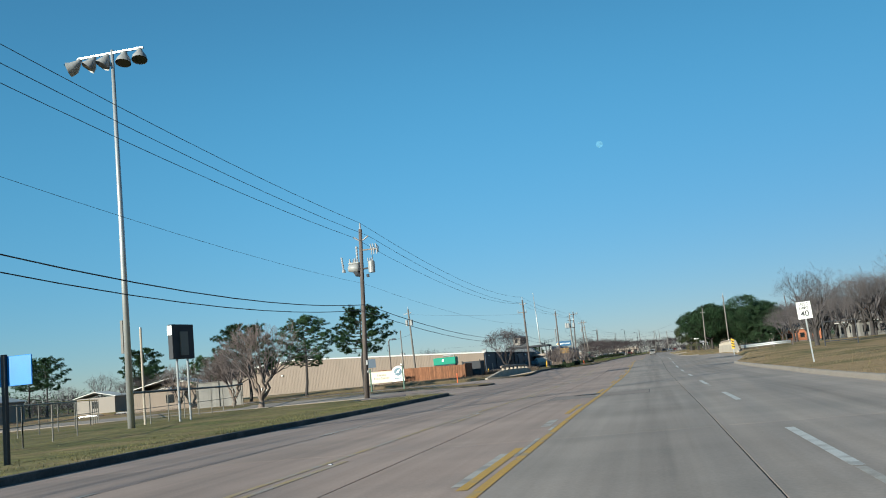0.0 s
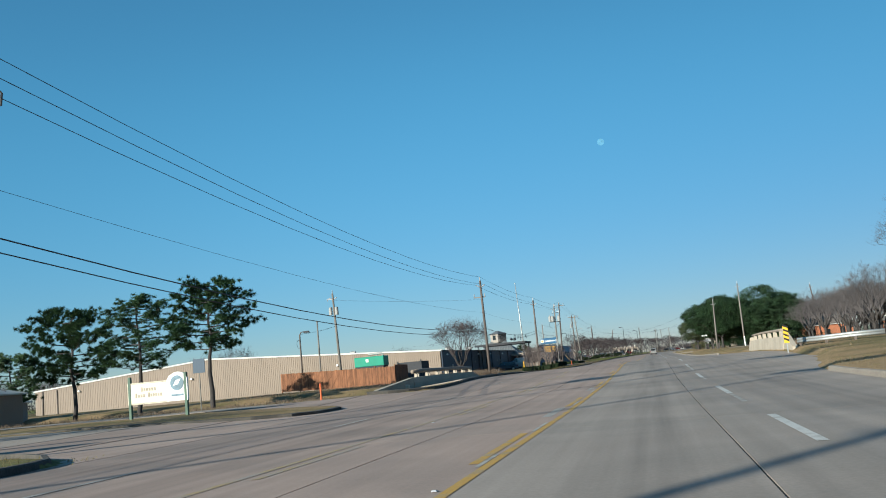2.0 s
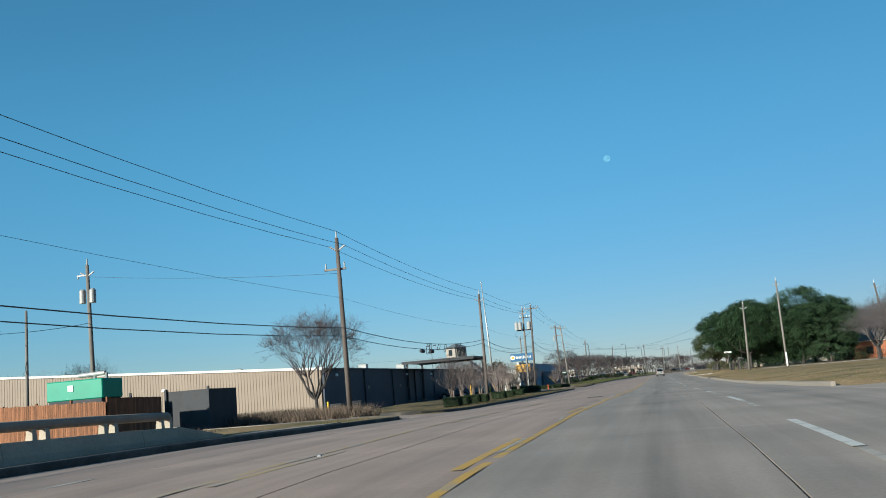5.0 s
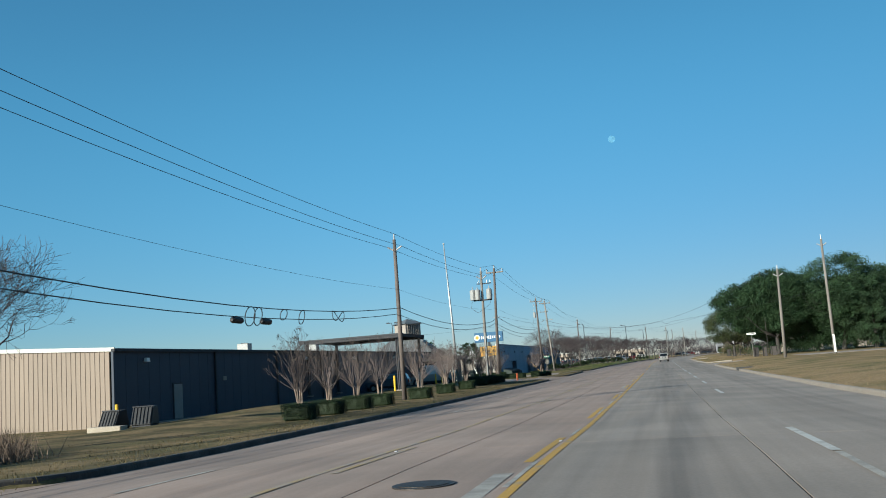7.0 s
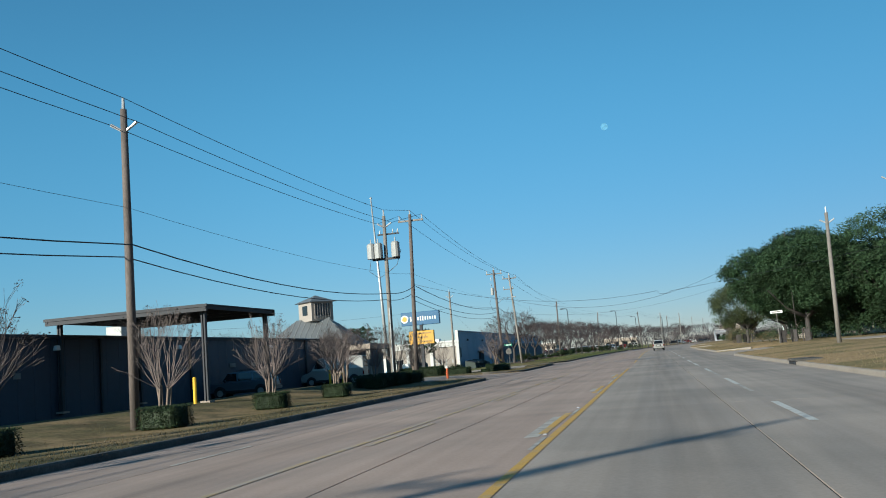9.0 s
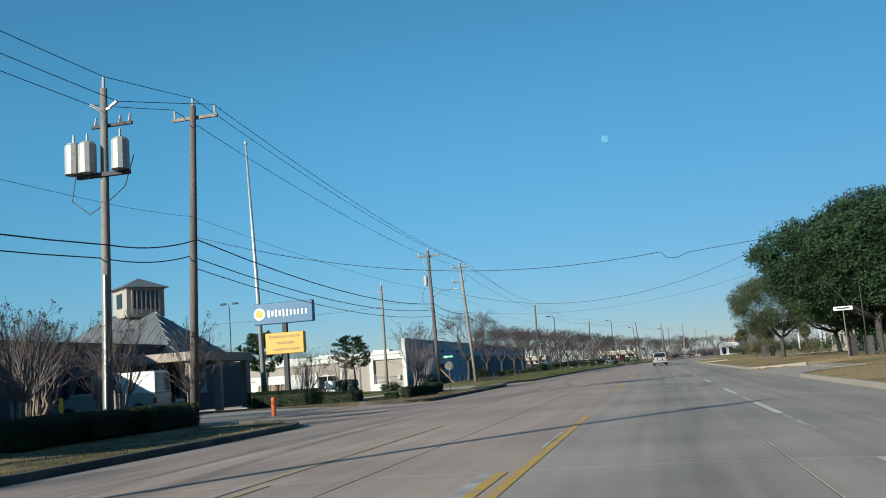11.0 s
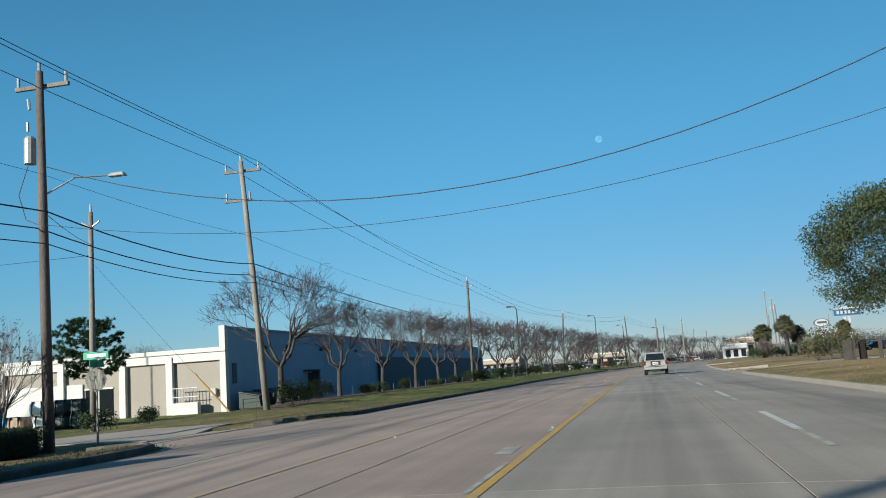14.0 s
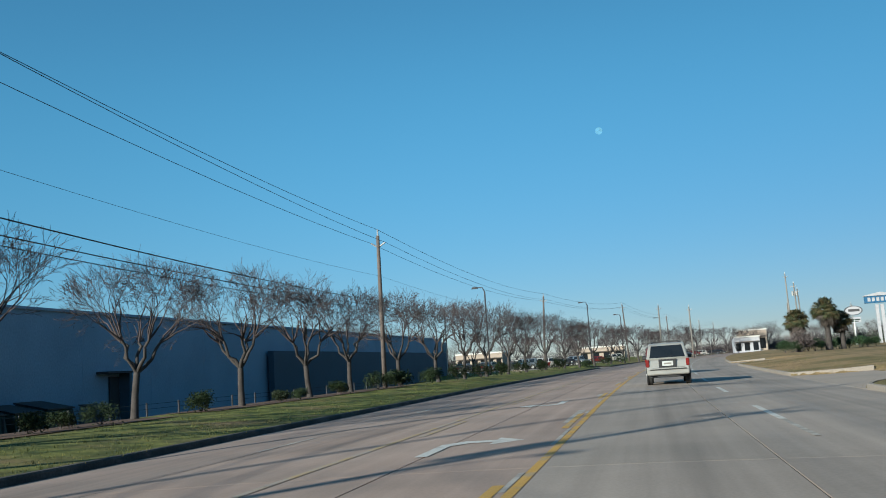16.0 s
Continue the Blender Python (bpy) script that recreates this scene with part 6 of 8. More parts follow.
# ---- the bridge ----
def parapet(side, x, y0, y1, slope0=8.0, slope1=3.0):
    n = "bridge_parapet"
    b = thing(n, pose(0, 0, 0), "concrete bridge parapet with a beam rail on short posts", "bridge parapet")
    step = 6.0
    y = y0
    panels = []
    while y < y1 - 0.1:
        ye = min(y + step, y1)
        bb = Build()
        for yy in (y, ye - 0.02):
            z = road_z(KL if side < 0 else KR, yy) + 0.05
            h = 0.47 if side < 0 else 0.82
            for dx, dz in ((-0.16, -0.6), (-0.13, h), (0.13, h), (0.2, 0.12), (0.2, -0.6)):
                bb.v.append((x + side * -dx * 1.0 if side < 0 else x - dx, yy, z + dz))
        bb.f += [(0, 1, 2, 3, 4), (9, 8, 7, 6, 5)] + [(i, (i + 1) % 5, 5 + (i + 1) % 5, 5 + i) for i in range(5)]
        part("wall_panel", bb, M_parapet, b)
        for yy in (y + 1.5, y + 4.5):
            if yy < y1 - 0.5:
                z = road_z(KL, yy) + 0.5 if side < 0 else road_z(KR, yy) + 0.87
                for o in (-0.25, 0.25):
                    part("post", Build().box((x, yy + o, z + 0.17), (0.2, 0.2, 0.36), 0, (0.8, 0.7)), M_parapet, b)
        y = ye
    pts = [(x, y0 + 0.4 + (y1 - y0 - 0.8) * i / 10) for i in range(11)]
    pts = [(px, py, road_z(KL, py) + 0.88 if side < 0 else road_z(KR, py) + 1.28) for px, py in pts]
    part("beam_rail", Build().tube(pts, 0.13 if side < 0 else 0.085, 8), M_rail, b, "weathered round beam rail", smooth=True)
    for ya, yb in ((y0 - slope0, y0), (y1 + slope1, y1)):
        bb = Build()
        for yy, h in ((ya, 0.1), (yb, 0.48)) if side < 0 else ((ya, 0.25), (yb, 1.2 if ya < yb else 1.1)):
            z = road_z(KL if side < 0 else KR, yy) + 0.05
            bb.v += [(x - 0.15, yy, z - 0.6), (x - 0.15, yy, z + h), (x + 0.15, yy, z + h), (x + 0.15, yy, z - 0.6)]
        bb.f += [(0, 1, 2, 3), (7, 6, 5, 4)] + [(i, (i + 1) % 4, 4 + (i + 1) % 4, 4 + i) for i in range(4)]
        part("end_wall", bb, M_parapet, b, "sloping end wall")


parapet(-1, -14.8, 93.4, 113.5, 8.5)
parapet(1, 8.4, 96.0, 115.0, 3.5, 2.0)


def guardrail(line, label, sunk=0.0):
    g = thing("guardrail", pose(0, 0, 0), label, "guardrail")
    pts = line
    for x, y in pts:
        part("post", Build().box((x + 0.12, y, gz(x, y) + 0.35 - sunk), (0.14, 0.14, 0.75)), M_pole, g)
    for dz in (0.52, 0.66):
        part("rail", Build().tube([(x, y, gz(x, y) + dz - sunk) for x, y in pts], 0.085, 6), M_galv, g, smooth=True)


guardrail([(9.0 + 0.12 * i, 117.0 + 1.6 * i) for i in range(6)], "galvanised steel guardrail past the parapet")
guardrail([(8.75, 93.6), (10.0, 92.4), (11.4, 91.6), (13.0, 91.2)], "galvanised steel guardrail turned away from the parapet", 0.28)


def hazard_board():
    h = thing("hazard_marker", pose(7.85, 91.5, gz(7.85, 91.5) - 0.38), "black and yellow striped hazard marker at the bridge end", "sign")
    part("post", Build().box((0, 0, 0.9), (0.06, 0.06, 1.8)), M_galv, h)
    p = part("board", Build().box((0, -0.05, 1.45), (0.28, 0.03, 0.95)), M_ypaint, h, bevel=0.005)
    for k in range(4):
        z = 1.05 + k * 0.25
        part("stripe", Build().poly([(-0.135, -0.07, z + 0.14), (0.135, -0.07, z), (0.135, -0.07, z + 0.11), (-0.135, -0.07, z + 0.25)]), M_black, p)


hazard_board()
w = thing("utility_box", pose(-14.6, 91.4, gz(-14.6, 91.4)), "small white utility box beside the parapet", "utility box")
part("casing", Build().box((0, 0, 0.16), (0.36, 0.3, 0.34)), M_cream, w, bevel=0.05)


# ---- ballfield end ----
def stadium_light(x, y, turned=0, tall=1.0):
    s = thing("stadium_light", pose(x, y, gz(x, y), 0, 0, turned) @ Matrix.Diagonal((1, 1, tall, 1)), "tall grey stadium light pole with five floodlights", "light pole", "stadium lights")
    part("mast", Build().tube([(0, 0, -0.1), (0, 0, 9.4), (-0.05, 0, 18.9)], [0.18, 0.135, 0.085], 12), M_galv, s, "tapered grey steel mast", smooth=True)
    part("crossarm", Build().box((-0.15, 0, 18.75), (3.7, 0.1, 0.1)), M_galv, s)
    part("sleeve", Build().box((-0.24, 0, 4.4), (0.12, 0.16, 1.6)), M_greypan, s, "white cable box")
    for i, dx in enumerate((-1.85, -1.05, -0.3, 0.65, 1.5)):
        turn = (-0.42, -0.22, -0.16, 0.0, 0.04)[i]
        b = Build().tube([(dx, 0, 18.72), (dx + turn * 0.25, -0.03, 18.56), (dx + turn * 0.8, -0.1, 18.3), (dx + turn * 1.4, -0.17, 18.05 + abs(turn) * 0.4)], [0.1, 0.16, 0.33, 0.39], 14, cap=False)
        f = part("floodlight", b, M_gear, s, "bell-shaped grey floodlight", smooth=True)
        part("lens", Build().tube([(dx + turn * 1.3, -0.155, 18.11 + abs(turn) * 0.4), (dx + turn * 1.36, -0.165, 18.08 + abs(turn) * 0.4)], 0.33, 14), M_glass, f)
        part("yoke", Build().tube([(dx, 0, 18.75), (dx, 0, 18.6)], 0.05, 6), M_steel, f)


stadium_light(-24.3, 40.8)
stadium_light(-28.9, 18.8, 20, 1.1)


def scoreboard():
    s = thing("scoreboard", pose(-23.9, 45.3, gz(-23.9, 45.3)), "dark back of a small scoreboard on two posts", "scoreboard")
    part("board", Build().box((0.0, 0, 4.15), (0.3, 1.72, 1.82), math.radians(-11)), M_steel, s, "dark metal board", bevel=0.02)
    part("back_cover", Build().box((0.18, -0.03, 4.05), (0.08, 0.6, 1.25), math.radians(-11)), M_greypan, s)
    part("edge", Build().box((-0.165, -0.86, 4.75), (0.3, 0.03, 0.5), math.radians(-11)), M_signw, s)
    for dx, dy in ((-0.08, -0.42), (0.08, 0.42)):
        part("post", Build().cyl((dx, dy, -0.05), (dx, dy, 3.4), 0.06, 8), M_galv, s)


scoreboard()


def blue_sign():
    s = thing("park_sign", pose(-15.5, 20.9, gz(-15.5, 20.9)), "blue board on a black post", "sign")
    part("post", Build().box((0, 0, 1.35), (0.12, 0.12, 2.75)), M_black, s, bevel=0.01)
    part("board", Build().box((0.28, 0.05, 2.3), (0.95, 0.04, 0.75)), M_bluesign, s, "bright blue panel", bevel=0.01)


blue_sign()


def chain_fence(pts, h=1.5, label="weathered galvanised chain-link fence on the lawn", top=None):
    f = thing("chain_link_fence", pose(0, 0, 0), label, "fence", "chain-link fences")
    b = Build()
    for (x0, y0), (x1, y1) in zip(pts, pts[1:]):
        l = math.hypot(x1 - x0, y1 - y0)
        n = max(1, round(l / 3.0))
        P = lambda k, z: (x0 + (x1 - x0) * k, y0 + (y1 - y0) * k, gz(x0 + (x1 - x0) * k, y0 + (y1 - y0) * k) + z)
        for i in range(n + 1):
            part("post", Build().cyl(P(i / n, -0.1), P(i / n, h + 0.05), 0.03, 6), M_fpost, f)
        part("top_rail", Build().tube([P(i / n, h) for i in range(n + 1)], 0.06 if top is M_black else 0.03, 6), top or M_fpost, f)
        part("mid_rail", Build().tube([P(i / n, h * 0.5) for i in range(n + 1)], 0.018, 5), M_fpost, f)
        m = int(l / 0.22)
        for i in range(-int(h / 0.22), m):
            for s in (1, -1):
                a, c = (i * 0.22, 0.05), (i * 0.22 + h - 0.08, h - 0.03)
                if s < 0:
                    a, c = (a[0], c[1]), (c[0], a[1])
                ks = [max(0, min(l, a[0])), max(0, min(l, c[0]))]
                if ks[1] - ks[0] < 0.05:
                    continue
                zs = [a[1] + (c[1] - a[1]) * (q - a[0]) / (c[0] - a[0]) for q in ks]
                p, q = Vector(P(ks[0] / l, zs[0])), Vector(P(ks[1] / l, zs[1]))
                w = Vector((0, 0, 0.0045))
                b.poly([p - w, q - w, q + w, p + w])
    part("wire_mesh", b, M_mesh, f, "fine wire mesh", kind="stuff")


chain_fence([(-21.0, 14), (-22.0, 30.0), (-24.6, 37.0)], 1.5)
chain_fence([(-24.8, 41.5), (-30.4, 66.2), (-33.0, 71.6)], 1.68, "chain-link outfield fence with a black padded cap", M_black)
chain_fence([(-26.6, 29), (-34, 52), (-40, 62)], 1.6, "chain-link outfield fence with a yellow cap", M_ypaint)
chain_fence([(-38, 24), (-60, 70), (-90, 90)], 1.8, "chain-link outfield fence with a yellow cap", M_ypaint)


def panel_fence():
    f = thing("panel_fence", pose(0, 0, 0), "pale grey vertical panel fence", "fence")
    pts = [(-37.0, 71.6), (-33.2, 71.9)]
    (x0, y0), (x1, y1) = pts
    a = math.atan2(y1 - y0, x1 - x0)
    for i in range(17):
        k = (i + 0.5) / 17
        x, y = x0 + (x1 - x0) * k, y0 + (y1 - y0) * k
        part("panel", Build().box((x, y, gz(x, y) + 1.0), (0.225, 0.03, 2.0), a), M_greypan, f)
    for i in range(3):
        k = i / 2
        x, y = x0 + (x1 - x0) * k, y0 + (y1 - y0) * k
        part("post", Build().cyl((x, y - 0.06, gz(x, y) - 0.1), (x, y - 0.06, gz(x, y) + 2.15), 0.05, 7), M_fpost, f)
    part("cap_rail", Build().tube([(x0, y0, gz(x0, y0) + 2.05), (x1, y1, gz(x1, y1) + 2.05)], 0.05, 6), M_fpost, f)


panel_fence()
fp = thing("foul_pole", pose(-25.6, 44.2, gz(-25.6, 44.2)), "slim yellowed foul pole at the outfield fence", "foul pole")
part("pipe", Build().cyl((0, 0, -0.1), (0, 0, 5.0), 0.06, 9), M_parapet, fp)
part("cap", Build().cyl((0, 0, 5.0), (0, 0, 5.06), 0.07, 9), M_galv, fp)
pl = thing("concrete_slab", pose(-25.8, 159.6, gz(-25.8, 159.6)), "pale concrete slab lying before the black bins", "slab")
part("block", Build().box((0, 0, 0.12), (1.7, 0.7, 0.26), 0.08), M_parapet, pl, bevel=0.03)


def shed(x, y, wx, wy, h, material, label, rz=0.0, roof=None, windows=2, cat="building"):
    s = thing("shed", pose(x, y, gz(x, y) - 0.05, 0, 0, rz), label, cat)
    part("wall", Build().box((0, 0, h / 2), (wx, wy, h)), material, s, bevel=0.02)
    part("roof", Build().prism([(-wx / 2 - 0.3, h), (-wx / 2 - 0.3, h + 0.1), (0, h + wx * 0.12 + 0.1), (wx / 2 + 0.3, h + 0.1), (wx / 2 + 0.3, h), (0, h + wx * 0.12)], -wy / 2 - 0.3, wy / 2 + 0.3), roof or M_roof, s)
    for i in range(windows):
        part("window", Build().box((-wx / 2 + wx * (i + 0.7) / (windows + 0.4), -wy / 2 - 0.02, h * 0.55), (0.9, 0.06, 0.9)), M_glass, s, bevel=0.01)
    return s


shed(-52, 96, 9, 6, 2.4, M_tan, "low tan maintenance shed behind the panel fence", 8, windows=1)
shed(-62, 112, 7, 4, 2.2, M_beige, "white storage trailer on the ballfield", 5, M_trim, 0)
shed(-75, 116, 6, 3, 2.2, M_beige, "white storage trailer on the ballfield", 0, M_trim, 1)
shed(-108, 112, 40, 8, 3.2, M_greypan, "long grey building beyond the ballfield", 4, M_roof, 6)


def church_sign():
    s = thing("entrance_sign", pose(-20.9, 73.1, 0.12, 0, 0, -3), "cream entrance sign with a round emblem on green posts", "sign")
    for dx in (-1.4, 1.4):
        part("post", Build().box((dx, 0, 0.95), (0.13, 0.13, 2.0)), M_postg, s, "dark green timber post", bevel=0.01)
    p = part("board", Build().box((-0.45, 0, 1.2), (2.1, 0.09, 0.95)), M_cream, s, "cream board", bevel=0.01)
    arch = [(0.5, 0.75), (0.5, 1.68), (0.62, 1.85), (0.85, 1.97), (1.05, 2.0), (1.25, 1.96), (1.42, 1.84), (1.5, 1.68), (1.5, 0.75)]
    q = part("arched_board", Build().prism(arch, -0.06, 0.05), M_signw, s, "white arched board")
    part("emblem", Build().tube([(1.0, -0.075, 1.52), (1.0, -0.062, 1.52)], 0.33, 20), M_emblem, q, "blue-grey round emblem")
    part("emblem_leaf", Build().poly([(0.8, -0.08, 1.4), (1.05, -0.08, 1.45), (1.2, -0.08, 1.7), (0.95, -0.08, 1.62)]), M_signw, q)
    part("lettering_bar", Build().box((1.0, -0.065, 1.0), (0.6, 0.015, 0.09)), M_emblem, q)
    for zz, words in ((1.36, (0.78,)), (1.1, (0.52, 0.72))):
        xx = -0.45 - (sum(words) + 0.12 * (len(words) - 1)) / 2
        for wd in words:
            n = round(wd / 0.13)
            for k in range(n):
                part("lettering_bar", Build().box((xx + wd * (k + 0.5) / n, -0.052, zz + (0.02 if k == 0 else 0.0)), (wd / n * 0.62, 0.012, 0.19 if k == 0 else 0.13)), M_paletan, p)
            xx += wd + 0.12
    part("border", Build().box((-0.45, -0.05, 1.64), (2.0, 0.012, 0.02)).box((-0.45, -0.05, 0.77), (2.0, 0.012, 0.02)), M_paletan, p)
    m = thing("roadside_sign", pose(-26.7, 88.0, gz(-26.7, 88.0)), "dark sign plate on a slim steel post", "sign")
    part("post", Build().cyl((0, 0.03, -0.05), (0, 0.03, 3.1), 0.04, 7), M_fpost, m)
    part("plate", Build().box((0, 0, 2.75), (0.8, 0.03, 0.85)), M_bluelow, m, bevel=0.008)


church_sign()


def traffic_island():
    """The grass island between the two arms of the drive."""
    rim = [(-11.6, 69.5), (-11.7, 68.2), (-12.3, 67.2), (-13.6, 66.6), (-16.0, 66.6), (-20.0, 67.2), (-26.0, 68.0), (-34.0, 69.0), (-34.0, 76.0), (-26.0, 75.6), (-20.0, 75.0), (-16.0, 74.0), (-13.6, 73.0), (-12.3, 72.0), (-11.7, 70.8)]
    top = lambda x: 0.08 + 0.14 * min(1.0, max(0.0, (-11.6 - x) / 8.0))
    mid = Vector((-20.0, 71.2))
    kerb_b, turf = Build(), Build()
    n = len(rim)
    for x, y in rim:
        i = mid + (Vector((x, y)) - mid) * (1 - 0.16 / max(0.5, (Vector((x, y)) - mid).length))
        kerb_b.v += [(x, y, -0.4), (x, y, top(x) - 0.02), (i.x, i.y, top(i.x)), (i.x, i.y, -0.4)]
        turf.v.append((i.x, i.y, top(i.x) - 0.01))
    for k in range(n):
        a, c = 4 * k, 4 * ((k + 1) % n)
        kerb_b.f += [(a, c, c + 1, a + 1), (a + 1, c + 1, c + 2, a + 2), (a + 2, c + 2, c + 3, a + 3)]
    turf.v.append((-20.0, 71.2, 0.24))
    turf.f = [(k, (k + 1) % n, n) for k in range(n)]
    isl = solid("traffic_island", turf, M_grass, "raised grass island between two driveway arms", "traffic island", "structure")
    part("kerb_rim", kerb_b, M_kerb, isl)


traffic_island()


# ---- road signs ----
def letters(text, size, parent, loc, material, name="lettering", rot=(90, 0, 0)):
    cu = bpy.data.curves.new(name, "FONT")
    cu.body, cu.size, cu.align_x, cu.align_y, cu.extrude, cu.offset = text, size, "CENTER", "CENTER", 0.002, size * 0.012
    tmp = bpy.data.objects.new(name, cu)
    scene.collection.objects.link(tmp)
    bpy.context.view_layer.update()
    me = bpy.data.meshes.new_from_object(tmp.evaluated_get(bpy.context.evaluated_depsgraph_get()))
    bpy.data.objects.remove(tmp)
    me.materials.clear()
    me.materials.append(material)
    ob = new(name, me)
    ob.parent = parent
    ob.matrix_basis = pose(*loc, *rot)
    return ob


def speed_sign():
    s = thing("speed_limit_sign", pose(7.2, 44.0, gz(7.2, 44.0), 0, -2.5, 0), "white speed limit sign reading 40 on a steel post", "road sign")
    part("post", Build().box((0, 0, 1.2), (0.06, 0.05, 2.9)), M_galv, s)
    p = part("plate", Build().box((0, -0.04, 2.3), (0.61, 0.012, 0.76)), M_signw, s, "white sign plate", bevel=0.004)
    letters("SPEED", 0.17, p, (0, -0.05, 2.56), M_bar)
    letters("LIMIT", 0.17, p, (0, -0.05, 2.4), M_bar)
    letters("40", 0.36, p, (0, -0.05, 2.14), M_bar)
    for z in (1.95, 2.65):
        part("bolt", Build().cyl((0, -0.06, z), (0, -0.04, z), 0.012, 6), M_galv, p)


speed_sign()


def street_sign(x, y, h, material, label, w=1.0, bars=M_signw, rz=0, two=True):
    s = thing("street_sign", pose(x, y, gz(x, y), 0, 0, rz), label, "road sign", "street signs")
    part("post", Build().cyl((0, 0, -0.05), (0, 0, h), 0.035, 7), M_fpost, s)
    for i in range(2 if two else 1):
        b = Build().box((0, 0, h + 0.12 - 0.26 * i), (w, 0.02, 0.24) if i == 0 else (0.02, w * 0.8, 0.22))
        p = part("blade", b, material, s, bevel=0.004)
        if i == 0:
            part("lettering_bar", Build().box((0, -0.012, h + 0.12), (w * 0.7, 0.006, 0.1)), bars, p)
    return s


street_sign(12.0, 248.6, 2.95, M_signw, "pale street name sign on a slim post", 1.15, M_bar, two=False)
sg = street_sign(-17.0, 261.6, 2.75, M_sgreen, "green street name signs over a stop sign seen from behind", 0.95)
part("stop_plate", Build().tube([(0.0, -0.06, 2.1), (0.0, -0.048, 2.1)], 0.38, 8), M_fpost, sg, "back of a stop plate")


def pipe_frame():
    f = thing("pipe_gate", pose(13.4, 76.5, gz(13.4, 76.5)), "dark pipe barrier on the lawn", "barrier")
    for dx in (0, 2.4):
        part("post", Build().cyl((dx, 0, -0.05), (dx, 0, 1.9), 0.05, 7), M_steel, f)
    for z in (1.85, 0.35):
        part("rail", Build().cyl((0, 0, z), (2.4, 0, z), 0.04, 7), M_steel, f)


pipe_frame()


def storm_inlet(y):
    s = thing("storm_inlet", pose(KR + bend(y), y, road_z(KR, y)), "concrete storm drain inlet in the kerb", "storm drain")
    part("top_slab", Build().box((0.55, 0, 0.19), (1.15, 2.6, 0.1)), M_kerb, s, bevel=0.02)
    part("opening", Build().box((0.03, 0, 0.075), (0.1, 1.9, 0.12)), M_black, s)
    part("lid", Build().cyl((0.65, 0, 0.24), (0.65, 0, 0.255), 0.3, 18), M_iron, s)


storm_inlet(22.0)
storm_inlet(196.0)


# ---- houses on the right ----
def house(x, y, wx, wy, h, wall, label, rz=0, roofm=None):
    s = thing("house", pose(x, y, gz(x, y) - 0.1, 0, 0, rz), label, "house", "houses")
    part("wall", Build().box((0, 0, h / 2), (wx, wy, h)), wall, s, bevel=0.02)
    part("roof", Build().poly([(-wx / 2 - 0.5, -wy / 2 - 0.5, h), (wx / 2 + 0.5, -wy / 2 - 0.5, h), (wx / 4, 0, h + wy * 0.22), (-wx / 4, 0, h + wy * 0.22)]).poly([(wx / 2 + 0.5, wy / 2 + 0.5, h), (-wx / 2 - 0.5, wy / 2 + 0.5, h), (-wx / 4, 0, h + wy * 0.22), (wx / 4, 0, h + wy * 0.22)]).poly([(wx / 2 + 0.5, -wy / 2 - 0.5, h), (wx / 2 + 0.5, wy / 2 + 0.5, h), (wx / 4, 0, h + wy * 0.22)]).poly([(-wx / 2 - 0.5, wy / 2 + 0.5, h), (-wx / 2 - 0.5, -wy / 2 - 0.5, h), (-wx / 4, 0, h + wy * 0.22)]), roofm or M_shingle, s, "shingled hip roof")
    part("eave", Build().box((0, 0, h - 0.06), (wx + 0.9, wy + 0.9, 0.12)), M_trim, s)
    for i in range(3):
        xx = -wx / 2 + wx * (i + 0.7) / 3.4
        part("window", Build().box((xx, -wy / 2 - 0.02, 1.5), (1.1, 0.08, 1.2)), M_glass, s, bevel=0.01)
        part("window", Build().box((-wx / 2 - 0.02, -wy / 2 + wy * (i + 0.7) / 3.4, 1.5), (0.08, 1.1, 1.2)), M_glass, s, bevel=0.01)
    part("door", Build().box((-wx / 2 - 0.03, 0.3, 1.05), (0.1, 0.95, 2.1)), M_door, s, bevel=0.01)
    part("chimney", Build().box((wx * 0.2, 0.5, h + wy * 0.2), (0.8, 0.6, 1.6)), M_brick, s)
    return s


house(40.0, 266.0, 11, 10, 3.2, M_brick, "orange-brick house half hidden by the oaks")
house(60.0, 264.0, 14, 10, 3.0, M_brick, "orange-brick bungalow beyond the lawn", 0)
house(37.4, 176.0, 5.6, 6.5, 2.9, M_greypan, "grey house half hidden among bare trees", 20)
house(27.0, 306.0, 10, 9, 3.0, M_stucco, "pale stucco house behind the small oaks", 0)
house(34.0, 322.0, 12, 10, 3.0, M_beige, "beige bungalow beside the driveway", 0)


def wood_posts():
    for i, (x, y) in enumerate(((12.2, 296.6), (13.2, 297.4), (14.3, 297.2), (13.8, 250.5), (15.0, 251.0), (12.6, 250.0))):
        s = thing("stump_post", pose(x, y, gz(x, y), 0, 0, i * 40), "rough dark timber screen panel", "fence panel", "timber panels")
        part("board", Build().box((0, 0, 0.6), (0.55, 0.1, 1.25)), M_bark, s, bevel=0.02)
        part("post", Build().box((0.4, 0.1, 0.62), (0.12, 0.12, 1.3)), M_bark, s)


wood_posts()

# ---- warehouse and yard past the second entrance ----
WX, WY = -31.3, 300.4


